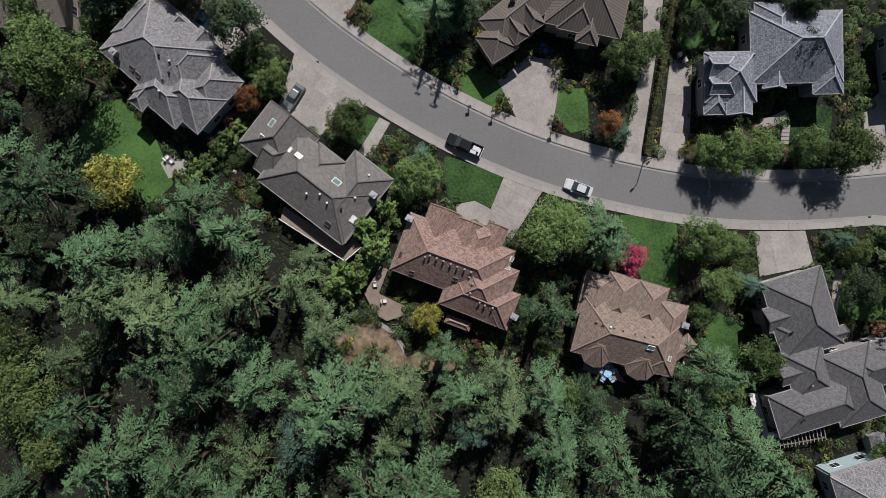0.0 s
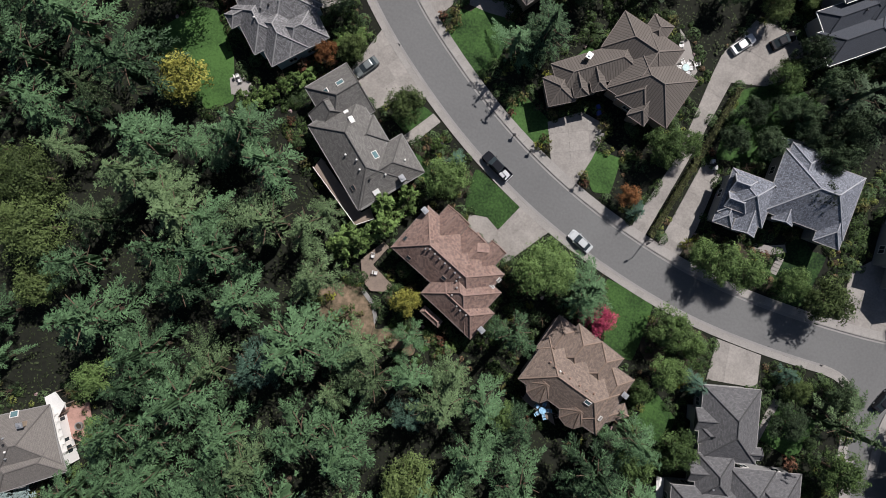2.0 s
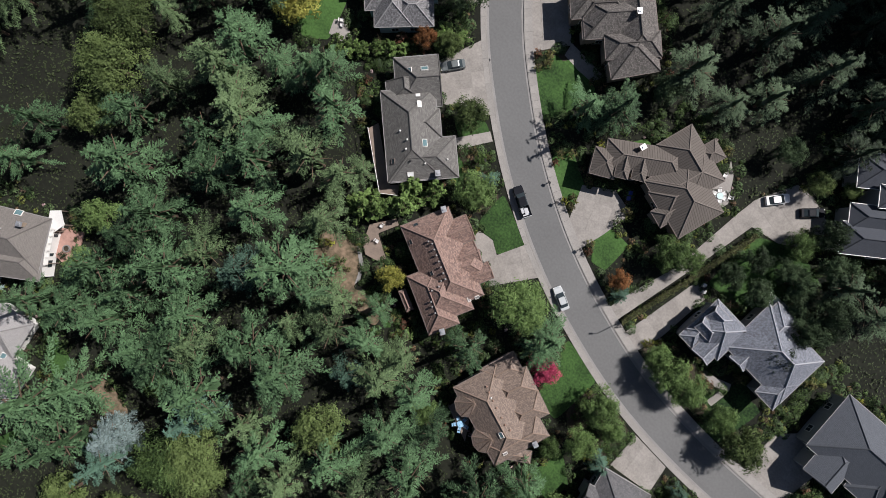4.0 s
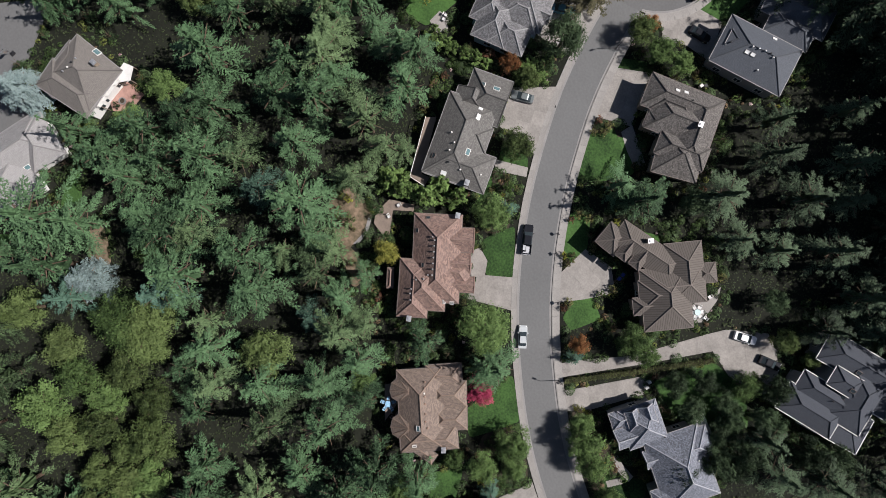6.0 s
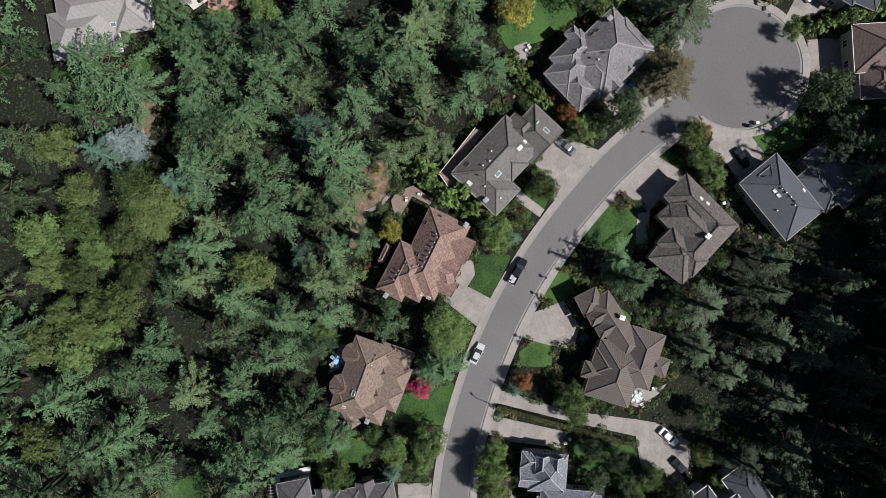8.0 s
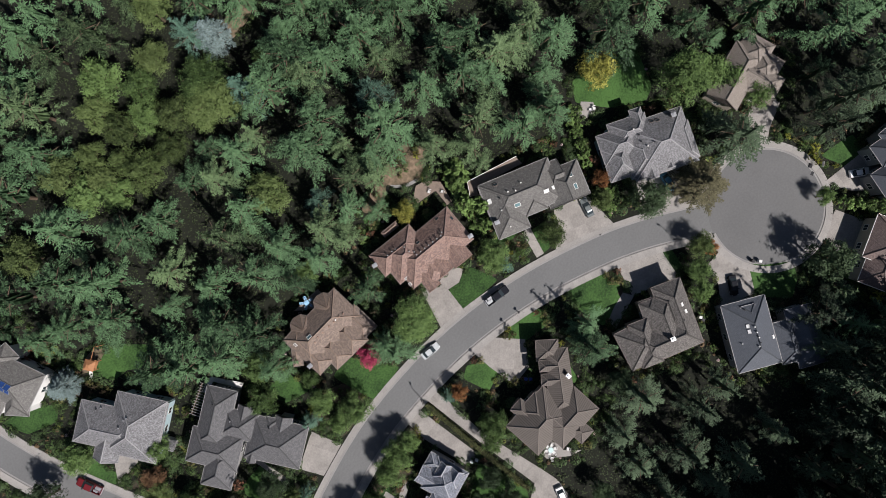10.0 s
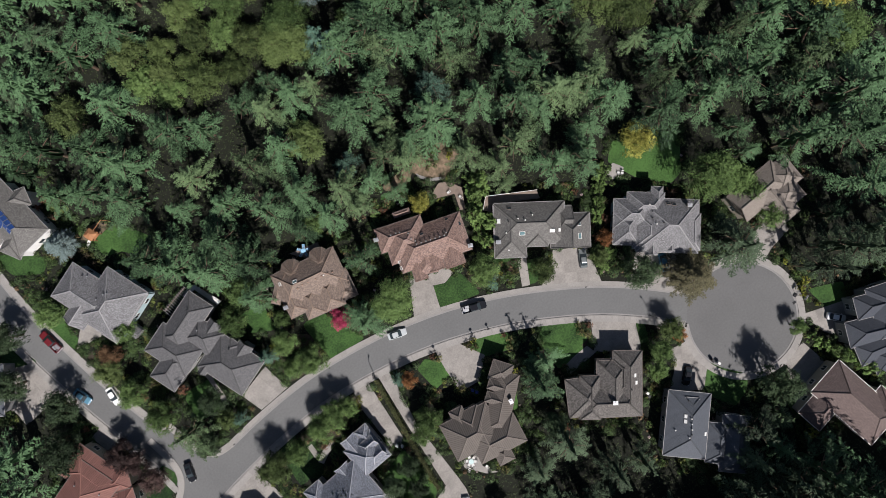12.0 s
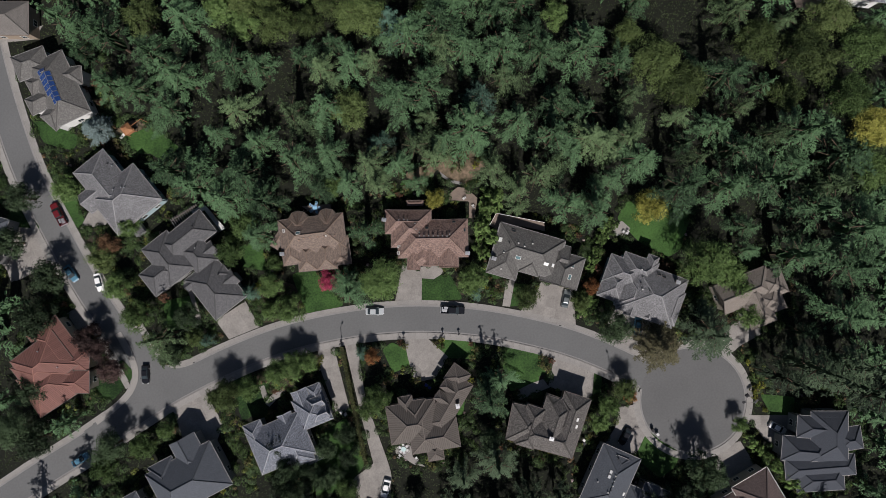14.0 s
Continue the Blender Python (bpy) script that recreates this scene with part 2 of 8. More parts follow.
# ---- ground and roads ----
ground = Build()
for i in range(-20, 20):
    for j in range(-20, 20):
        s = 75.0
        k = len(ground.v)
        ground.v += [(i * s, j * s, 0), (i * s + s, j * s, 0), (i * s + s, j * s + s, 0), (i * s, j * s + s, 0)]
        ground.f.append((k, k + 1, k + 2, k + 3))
tagged(new("ground", ground.mesh("ground", WOODLAND)), "leaf-littered woodland and garden soil, darkened as if shaded", "ground", kind="structure")

HALF = 3.45


def inside(p, poly):
    hit = False
    for (ax, ay), (bx, by) in zip(poly, poly[1:] + poly[:1]):
        if (ay > p.y) != (by > p.y) and p.x < (bx - ax) * (p.y - ay) / (by - ay) + ax:
            hit = not hit
    return hit


def road_network(main, branch, court, radius, junction, corners):
    a, b = smooth_line(main), smooth_line(branch)
    na, nb = normals_of(a), normals_of(b)
    c = Vector((*court, 0))
    far_a = lambda p, d: min((p - q).length for q in a) > d
    far_b = lambda p, d: min((p - q).length for q in b[6:]) > d
    out_c = lambda p, d: (p - c).length > d and not inside(p, junction)
    always = lambda p: True
    road = new("road", ribbon(a, na, -HALF, HALF, -0.1, 0.03, always).mesh("road", ASPHALT))
    tagged(road, "smooth grey asphalt residential road curving past the houses", "road", kind="structure")
    side = new("side_road", ribbon(b, nb, -HALF, HALF, -0.1, 0.024, always).mesh("side_road", ASPHALT))
    tagged(side, "grey asphalt side road meeting the main one", "road", kind="structure")
    tagged(new("road_junction", Build().prism(junction, -0.1, 0.033).mesh("road_junction", ASPHALT)), "flared asphalt mouth of the side road", "road", kind="structure")
    for k in corners:
        cl = smooth_line(k, 0.8)
        cn = normals_of(cl)
        tagged(new("kerb", ribbon(cl, cn, -0.08, 0.08, 0.0, 0.17, lambda p: True).mesh("kerb", PAVING)), "curved concrete kerb at the junction corner", "kerb", kind="structure")
        tagged(new("pavement", ribbon(cl, cn, 0.09, 1.5, 0.0, 0.15, lambda p: True).mesh("pavement", PAVING)), "curved concrete pavement at the junction corner", "pavement", kind="structure")
    disc = Build().prism([(c.x + radius * math.cos(i * math.pi / 36), c.y + radius * math.sin(i * math.pi / 36)) for i in range(72)], -0.1, 0.036)
    tagged(new("turning_circle", disc.mesh("turning_circle", COURT_ASPHALT)), "round asphalt turning circle at the road end", "road", kind="structure")
    for nm, line, nrm, keep in (("kerb", a, na, lambda p: out_c(p, radius + 0.1) and far_b(p, HALF + 0.3)), ("side_kerb", b, nb, lambda p: far_a(p, HALF + 0.3) and not inside(p, junction))):
        for s in (-1, 1):
            o = sorted((s * (HALF - 0.42), s * HALF))
            g = new("gutter", ribbon(line, nrm, o[0], o[1], 0.0, 0.045, keep).mesh("gutter", GUTTER))
            tagged(g, "pale concrete gutter strip along the asphalt", "gutter", kind="structure")
            o = sorted((s * HALF, s * (HALF + 0.16)))
            g = new(nm, ribbon(line, nrm, o[0], o[1], 0.0, 0.17, keep).mesh(nm, PAVING))
            tagged(g, "raised pale concrete kerb along the road", "kerb", kind="structure")
    ring = [c + Vector((math.cos(i * math.pi / 60), math.sin(i * math.pi / 60), 0)) * radius for i in range(121)]
    rn = [(p - c).normalized() for p in ring]
    keep = lambda p: far_a(p, HALF + 0.2)
    tagged(new("gutter", ribbon(ring, rn, -0.45, 0.0, 0.0, 0.05, keep).mesh("gutter", GUTTER)), "pale concrete gutter round the turning circle", "gutter", kind="structure")
    tagged(new("kerb", ribbon(ring, rn, 0.0, 0.16, 0.0, 0.17, keep).mesh("kerb", PAVING)), "raised pale concrete kerb round the turning circle", "kerb", kind="structure")
    # pavement slabs, each its own piece
    slab = Build().box(-0.745, 0.745, -0.72, 0.72, 0.0, 0.155, taper=0.006).mesh("slab", PAVING)
    for nm, line, nrm, s, keep in (("pavement", a, na, 1, lambda p: out_c(p, radius + 0.6) and far_b(p, HALF + 0.8)),
                                   ("pavement", a, na, -1, lambda p: out_c(p, radius + 0.6) and far_b(p, HALF + 0.8)),
                                   ("side_pavement", b, nb, 1, lambda p: far_a(p, HALF + 0.8) and not inside(p, junction)), ("side_pavement", b, nb, -1, lambda p: far_a(p, HALF + 0.8) and not inside(p, junction)),
                                   ("court_pavement", ring[::2], rn[::2], 1, lambda p: far_a(p, HALF + 1.0))):
        base = tagged(new(nm), "pavement of pale concrete slabs behind the kerb", "pavement", kind="structure")
        wide = 0.7 if nm == "pavement" and s < 0 else 1.0
        off = 0.89 if nm == "court_pavement" else s * (HALF + 0.17 + 0.72 * wide)
        for i in range(len(line) - 1):
            p = (line[i] + nrm[i] * off + line[i + 1] + nrm[i + 1] * off) / 2
            if not keep(p):
                continue
            d = (line[i + 1] + nrm[i + 1] * off) - (line[i] + nrm[i] * off)
            ob = under("slab", slab, base, m=pose(p.x, p.y, 0, 0, 0, math.degrees(math.atan2(d.y, d.x))) @ Matrix.Diagonal((d.length / 1.5, wide, 1, 1)))


CLEAR = []


def clipped(poly, axis, lo, hi):
    """The part of a polygon between two lines across an axis."""
    for sign, edge in ((1, lo), (-1, -hi)):
        out = []
        for p, q in zip(poly, poly[1:] + poly[:1]):
            dp, dq = sign * (p[0] * axis[0] + p[1] * axis[1]) - edge, sign * (q[0] * axis[0] + q[1] * axis[1]) - edge
            if dp >= 0:
                out.append(p)
            if dp * dq < 0:
                u = dp / (dp - dq)
                out.append((p[0] + (q[0] - p[0]) * u, p[1] + (q[1] - p[1]) * u))
        poly = out
        if len(poly) < 3:
            return []
    return poly


def off_the_road(p):
    """The point itself, or, where it lies on the carriageway, the nearest one behind the kerb."""
    q = Vector((*p, 0))
    for line in (smooth_line(MAIN_LINE), smooth_line(BRANCH_LINE)):
        c = min(line, key=lambda a: (a - q).length)
        d = (q - c).length
        if d < HALF + 0.17:
            q = c + (q - c) * (HALF + 0.17) / d
    d = math.dist(q[:2], COURT)
    if d < 13.57:
        q = Vector((COURT[0] + (q.x - COURT[0]) * 13.57 / d, COURT[1] + (q.y - COURT[1]) * 13.57 / d, 0))
    return q.x, q.y


def driveway(poly, label, mat):
    """A bed with cast panels on it, split by open joints."""
    poly = [off_the_road(p) for p in poly]
    CLEAR.append(poly)
    root = tagged(new("driveway", Build().prism(poly, -0.05, 0.105).mesh("driveway", CONCRETE if mat is CONCRETE else mat)), label, "driveway", kind="structure")
    if mat is not CONCRETE:
        return
    a, b = max(zip(poly, poly[1:] + poly[:1]), key=lambda e: math.dist(*e))
    d = math.dist(a, b)
    ax = ((b[0] - a[0]) / d, (b[1] - a[1]) / d)
    ay = (-ax[1], ax[0])
    us, vs = [p[0] * ax[0] + p[1] * ax[1] for p in poly], [p[0] * ay[0] + p[1] * ay[1] for p in poly]
    nu, nv = max(1, round((max(us) - min(us)) / 3.2)), max(1, round((max(vs) - min(vs)) / 3.2))
    du, dv = (max(us) - min(us)) / nu, (max(vs) - min(vs)) / nv
    for i in range(nu):
        strip = clipped(list(poly), ax, min(us) + i * du + 0.012, min(us) + (i + 1) * du - 0.012)
        for j in range(nv):
            cell = clipped(list(strip), ay, min(vs) + j * dv + 0.012, min(vs) + (j + 1) * dv - 0.012) if strip else []
            if len(cell) > 2:
                under("panel", Build().prism(cell, 0.0, 0.125 + random.uniform(0, 0.004)).mesh("panel", DRIVE), root)


def rounded(poly, cut=0.22):
    out = []
    for i in range(len(poly)):
        a, b = poly[i], poly[(i + 1) % len(poly)]
        out += [tuple(a[k] + (b[k] - a[k]) * u for k in (0, 1)) for u in (cut, 1 - cut)]
    return out


def lawn(poly, label):
    cx, cy = sum(p[0] for p in poly) / len(poly), sum(p[1] for p in poly) / len(poly)
    poly = [(cx + (x - cx) * 1.12, cy + (y - cy) * 1.12) for x, y in poly]
    CLEAR.append(poly)
    tagged(new("lawn", Build().prism(rounded(rounded(poly, 0.08), 0.2), -0.05, 0.10 + 0.01 * random.random()).mesh("lawn", GRASS)), label, "lawn", kind="structure")


def planting_bed(poly, label):
    mat = EARTH if "earth" in label else MULCH
    if mat is EARTH:
        CLEAR.append(poly)
    tagged(new("planting_bed", Build().prism(rounded(rounded(poly)), -0.05, 0.05 + 0.01 * random.random()).mesh("planting_bed", mat)), label, "planting bed", kind="structure")


# ---- houses ----
def roof_height(root, x, y):
    best, tilt = 3.0, (0.0, 0.0)
    for cx, cy, L, W, turn, ends, eave, pitch in root_wings[root.name]:
        r = radians(turn)
        u = (x - cx) * math.cos(r) + (y - cy) * math.sin(r)
        v = -(x - cx) * math.sin(r) + (y - cy) * math.cos(r)
        if abs(u) > L / 2 or abs(v) > W / 2:
            continue
        d, g = W / 2 - abs(v), (0.0, -math.copysign(pitch, v))
        if ends[1] == "h" and L / 2 - u < d:
            d, g = L / 2 - u, (-pitch, 0.0)
        if ends[0] == "h" and L / 2 + u < d:
            d, g = L / 2 + u, (pitch, 0.0)
        z = eave + 0.15 + pitch * d
        if z > best:
            best, tilt = z, (g[0] * math.cos(r) - g[1] * math.sin(r), g[0] * math.sin(r) + g[1] * math.cos(r))
    return best, tilt


root_wings = {}


def house(label, x, y, turn, roof_mat, wall_mat, wings, trim=None):
    root = tagged(new("house"), label, "house")
    root.matrix_basis = pose(x, y, 0, 0, 0, turn)
    wings = [(cx, cy, L, W, d, e, ev - 0.5 + 0.037 * i, p) if L >= W or "g" in e else (cx, cy, W, L, d + 90, e, ev - 0.5 + 0.037 * i, p) for i, (cx, cy, L, W, d, e, ev, p) in enumerate(wings)]
    root_wings[root.name] = wings
    cap_mat = CAPS.get(roof_mat.name, roof_mat)
    trim = trim or TRIM if trim or wall_mat is WALL_WHITE else GREY_TRIM if wall_mat in (WALL_GREY, WALL_TEAL) else DARK_TRIM
    for cx, cy, L, W, d, ends, ev, pitch in wings:
        m = pose(cx, cy, 0, 0, 0, d)
        z0, z1, th = ev, ev + pitch * W / 2, 0.15
        in0 = min(W / 2, L / 2 - 0.02) if ends[0] == "h" else 0.0
        in1 = min(W / 2, L / 2 - 0.02) if ends[1] == "h" else 0.0
        r0, r1 = (-L / 2 + in0, 0, z1), (L / 2 - in1, 0, z1)
        if r0[0] > r1[0]:
            r0 = r1 = (0, 0, z1)
        e = [(-L / 2, -W / 2, z0), (L / 2, -W / 2, z0), (L / 2, W / 2, z0), (-L / 2, W / 2, z0)]
        top = [(a, b, c + th) for a, b, c in e + [r0, r1]]
        v = e + [r0, r1] + top
        f = [(6, 7, 11, 10), (8, 9, 10, 11), (7, 8, 11), (9, 6, 10)]
        sl = math.sqrt(1 + pitch * pitch)
        uv = []
        for face in f:
            a, b = Vector(v[face[0]]), Vector(v[face[1]])
            t = (b - a).normalized()
            o = random.uniform(0, 3)
            uv.append([((Vector(v[i]) - a).dot(t) + o, ((Vector(v[i]) - a) - (Vector(v[i]) - a).dot(t) * t).length) for i in face])
        under_faces = [(1, 0, 4, 5), (3, 2, 5, 4), (2, 1, 5), (0, 3, 4)]
        f += under_faces + [(0, 1, 7, 6), (1, 2, 8, 7), (2, 3, 9, 8), (3, 0, 6, 9)]
        uv += [[(0, 0)] * len(q) for q in f[4:]]
        roof = under("roof", mesh_of("roof", v, f, roof_mat, uv), root, m=m)
        # ridge and hip caps
        for p, q in [(top[4], top[5])] + [(top[0], top[4]), (top[3], top[4])] + [(top[1], top[5]), (top[2], top[5])]:
            if (Vector(p) - Vector(q)).length > 0.2:
                under("ridge_cap", Build().rod(p, q, 0.12, n=6).mesh("ridge_cap", cap_mat), roof)
        # gutters along the eaves, boards on gable ends
        for s in (-1, 1):
            under("gutter", Build().box(-L / 2, L / 2, s * W / 2 - 0.06, s * W / 2 + 0.06, z0 + 0.02, z0 + th + 0.03).mesh("gutter", trim), roof, "painted metal gutter")
        for i, s in ((0, -1), (1, 1)):
            if ends[i] == "h":
                under("gutter", Build().box(s * L / 2 - 0.06, s * L / 2 + 0.06, -W / 2 + 0.06, W / 2 - 0.06, z0 + 0.02, z0 + th + 0.03).mesh("gutter", trim), roof, "painted metal gutter")
            else:
                for q in (-1, 1):
                    under("barge_board", Build().rod((s * L / 2, q * W / 2, z0 + 0.12), (s * L / 2, 0, z1 + 0.12), 0.09, n=4).mesh("barge_board", trim), roof, "painted gable board")
        # walls under the eaves
        o = 0.7
        x0, x1, y0, y1 = -L / 2 + o, L / 2 - o, -W / 2 + o, W / 2 - o
        b = Build().box(x0, x1, y0, y1, -0.1, z0 + 0.05)
        for i, xs in ((0, x0), (1, x1)):
            if ends[i] == "g":
                k = len(b.v)
                xa = xs + (0.2 if i == 0 else -0.2)
                zt = z0 + pitch * (W / 2 - o)
                b.v += [(xs, y0, z0), (xs, y1, z0), (xs, 0, zt + pitch * o - 0.05), (xa, y0, z0), (xa, y1, z0), (xa, 0, zt + pitch * o - 0.05)]
                b.f += [(k, k + 1, k + 2), (k + 5, k + 4, k + 3), (k, k + 2, k + 5, k + 3), (k + 1, k + 4, k + 5, k + 2)]
        wall = under("wall", b.mesh("wall", wall_mat), root, m=m)
        # windows on each face
        for axis, length, off in (("x", x1 - x0, y0), ("x", x1 - x0, y1), ("y", y1 - y0, x0), ("y", y1 - y0, x1)):
            n = int(length // 4.0)
            for i in range(n):
                c = -length / 2 + (i + 0.5) * length / n
                s = 1 if off > 0 else -1
                for zc in (1.6, 4.1):
                    if zc + 0.8 > z0:
                        continue
                    if axis == "x":
                        mm = pose(c, off, zc, 0, 0, 0 if s < 0 else 180)
                    else:
                        mm = pose(off, c, zc, 0, 0, -90 if s < 0 else 90)
                    w = under("window", WINDOW_PANE, wall, m=mm)
                    w2 = under("window_frame", WINDOW_FRAME, wall, m=mm)
    return root


def bay_roof(root, apex, eave, z0, z1, roof_mat, wall_mat):
    """A many-sided bay under its own small pointed roof."""
    n = len(eave)
    v = [(x, y, z0 + 0.15) for x, y in eave] + [(*apex, z1)] + [(x, y, z0) for x, y in eave]
    f = [(i, (i + 1) % n, n) for i in range(n)] + [(n + 1 + i, n + 1 + (i + 1) % n, (i + 1) % n, i) for i in range(n)] + [tuple(reversed(range(n + 1, 2 * n + 1)))]
    uv = []
    for face in f[:n]:
        a, b = Vector(v[face[0]]), Vector(v[face[1]])
        t = (b - a).normalized()
        uv.append([((Vector(v[i]) - a).dot(t), ((Vector(v[i]) - a) - (Vector(v[i]) - a).dot(t) * t).length) for i in face])
    uv += [[(0, 0)] * len(face) for face in f[n:]]
    roof = under("roof", mesh_of("roof", v, f, roof_mat, uv), root)
    for i in range(n):
        under("ridge_cap", Build().rod(v[i], v[n], 0.10, n=6).mesh("ridge_cap", CAPS.get(roof_mat.name, roof_mat)), roof)
    b = Build()
    for i in range(n):
        b.rod((*eave[i], z0 + 0.1), (*eave[(i + 1) % n], z0 + 0.1), 0.08, n=6)
    under("gutter", b.mesh("gutter", DARK_TRIM), roof, "painted metal gutter")
    cx, cy = sum(p[0] for p in eave) / n, sum(p[1] for p in eave) / n
    under("wall", Build().prism([(x + (cx - x) * 0.18, y + (cy - y) * 0.18) for x, y in eave], -0.1, z0 + 0.02).mesh("wall", wall_mat), root)


def window_meshes():
    f = Build()
    for x0, x1, z0, z1 in ((-0.75, 0.75, 0.62, 0.72), (-0.75, 0.75, -0.72, -0.62), (-0.75, -0.65, -0.62, 0.62), (0.65, 0.75, -0.62, 0.62), (-0.03, 0.03, -0.62, 0.62)):
        f.box(x0, x1, -0.06, 0.02, z0, z1)
    return Build().box(-0.65, 0.65, -0.03, 0.0, -0.62, 0.62).mesh("window", GLASS_DARK), f.mesh("window_frame", TRIM)


WINDOW_PANE, WINDOW_FRAME = window_meshes()
CAPS = {
    "red_brown_shake": material("red_cap", (0.21, 0.145, 0.122), 0.85, 0.2),
    "silver_shake": material("silver_cap", (0.24, 0.24, 0.24), 0.85, 0.2),
    "blue_grey_shake": material("blue_cap", (0.30, 0.31, 0.33), 0.85, 0.2),
    "ribbed_brown_tile": material("ribbed_cap", (0.15, 0.13, 0.115), 0.85, 0.2),
    "terracotta_tile": material("terracotta_cap", (0.25, 0.125, 0.10), 0.85, 0.2),
    "pale_brown_shingle": material("brown_cap", (0.21, 0.155, 0.12), 0.85, 0.2),
}


def tilted(root, x, y):
    z, g = roof_height(root, x, y)
    n = Vector((-g[0], -g[1], 1)).normalized()
    return Matrix.Translation((x, y, z)) @ n.to_track_quat("Z", "Y").to_matrix().to_4x4()


def skylight(root, x, y, size=1.0, pane=None):
    m = tilted(root, x, y) @ Matrix.Diagonal((size, size, 1, 1))
    b = Build()
    for x0, x1, y0, y1 in ((-0.6, 0.6, -0.45, -0.38), (-0.6, 0.6, 0.38, 0.45), (-0.6, -0.53, -0.38, 0.38), (0.53, 0.6, -0.38, 0.38)):
        b.box(x0, x1, y0, y1, -0.05, 0.16)
    pane = pane or SKY_GLASS
    k = under("skylight", b.mesh("skylight", DARK_TRIM if pane is GLASS_DARK else TRIM), root, "framed roof skylight", m)
    under("pane", Build().box(-0.53, 0.53, -0.38, 0.38, 0.0, 0.12, taper=0.03).mesh("pane", pane), k)


def roof_vent(root, x, y, mat=None):
    z, g = roof_height(root, x, y)
    b = Build().rod((0, 0, -0.1), (0, 0, 0.32), 0.11, n=8).rod((0, 0, 0.30), (0, 0, 0.42), 0.19, 0.12, n=8)
    under("roof_vent", b.mesh("roof_vent", mat or random.choice((METAL, BLACK_METAL, TRIM))), root, "small metal roof vent pipe with a cap", pose(x, y, z))


def chimney(root, x, y, top):
    z, g = roof_height(root, x, y)
    h = max(top, z + 0.9)
    b = Build().box(-0.45, 0.45, -0.35, 0.35, 0.0, h)
    k = under("chimney", b.mesh("chimney", WALL_TAN), root, "square boxed chimney", pose(x, y, 0, 0, 0, 0))
    under("chimney_cap", Build().box(-0.55, 0.55, -0.45, 0.45, h, h + 0.1).box(-0.2, 0.2, -0.2, 0.2, h + 0.1, h + 0.3).mesh("chimney_cap", METAL), k, "metal chimney cap")


# ---- plants ----
def needle_tuft(v, f, r, x, y, z, ang, length, width, dip):
    """One tuft of needles: a narrow blade that points along its twig and dips at the tip."""
    dx, dy = math.cos(ang), math.sin(ang)
    roll, q = r.uniform(-0.35, 0.35) * width, len(v)
    v += [(x - dy * width, y + dx * width, z + roll), (x + dx * length, y + dy * length, z - dip * length), (x + dy * width, y - dx * width, z - roll)]
    f.append((q, q + 2, q + 1))


def conifer_mesh(seed, R=4.5, H=14.0, levels=8, lobes=8, twig=0.29, tuft=0.4, wide=1.0, ragged=0.3):
    """Whorls of long boughs, longest low down; each bough is a feathered frond of twigs set with needle tufts, with open shade between fronds."""
    r = random.Random(seed)
    v, f = [], []
    skew, lean = r.uniform(0, 6.283), r.uniform(0.08, 0.25)
    lobe = [(6.283 * (k + r.uniform(-0.35, 0.35)) / lobes, r.uniform(1 - 1.3 * ragged, 1 + 0.7 * ragged), r.uniform(-0.8, 0.8)) for k in range(lobes)]
    for i in range(levels):
        u = i / (levels - 1)
        reach = 1.12 * R * max(0.09, (1.0 - u) ** 0.7)
        for k, (a0, far, lift) in enumerate(lobe):
            if u > 0.6 and (k + i) % 2 or r.random() < 0.06:
                continue
            a = a0 + r.uniform(-0.18, 0.18) + (0.39 * (i % 2))
            L = max(0.5, reach * far * (1 + lean * math.cos(a - skew)) * r.uniform(0.72, 1.12))
            z = H * (0.26 + 0.72 * u) + lift * (1 - u) + r.uniform(-0.3, 0.3)
            rise, bend = r.uniform(0.02, 0.22) * (0.4 + u), r.uniform(-0.2, 0.2)
            n = max(3, int(L / twig))
            broad = wide * min(1.4, 0.38 * L)
            for j in range(n):
                w = (j + r.uniform(0.2, 0.8)) / n
                if w * L < 0.42 * reach * (1 - u) and u < 0.55:
                    continue
                t = a + bend * w
                px, py, pz = L * w * math.cos(t), L * w * math.sin(t), z + L * w * rise - 0.20 * L * w * w
                half = broad * (0.25 + 0.75 * min(1.0, 1.7 * w)) * (1.06 - w) ** 0.55 * r.uniform(0.75, 1.2)
                for side in (-1, 1):
                    g = t + side * (1.15 - 0.55 * w) + r.uniform(-0.3, 0.3)
                    m = max(1, int(half / (0.54 * tuft)))
                    for q in range(m):
                        d = half * (q + r.uniform(0.1, 0.6)) / m
                        needle_tuft(v, f, r, px + d * math.cos(g), py + d * math.sin(g), pz - 0.22 * d + r.uniform(-0.06, 0.06), g + r.uniform(-0.8, 0.8), tuft * r.uniform(0.65, 1.1), tuft * r.uniform(0.2, 0.32), r.uniform(-0.05, 0.35))
                needle_tuft(v, f, r, px, py, pz + 0.05, t + r.uniform(-0.4, 0.4), tuft * r.uniform(0.8, 1.2), tuft * 0.25, 0.2)
    # the close inner growth round the stem
    base, rings, sides = len(v), 8, 16
    for i in range(rings + 1):
        u = i / rings
        for k in range(sides):
            rad = R * 0.2 * (1.02 - u) ** 0.85 * (0.6 if (k + i) % 2 else 1.2) * r.uniform(0.75, 1.2)
            t = 6.283 * k / sides
            v.append((rad * math.cos(t), rad * math.sin(t), H * (0.2 + 0.76 * u) - (0.6 if (k + i) % 2 else 0) + r.uniform(-0.3, 0.3)))
    for i in range(rings):
        for k in range(sides):
            j = (k + 1) % sides
            f.append((base + i * sides + k, base + i * sides + j, base + (i + 1) * sides + j, base + (i + 1) * sides + k))
    return v, f


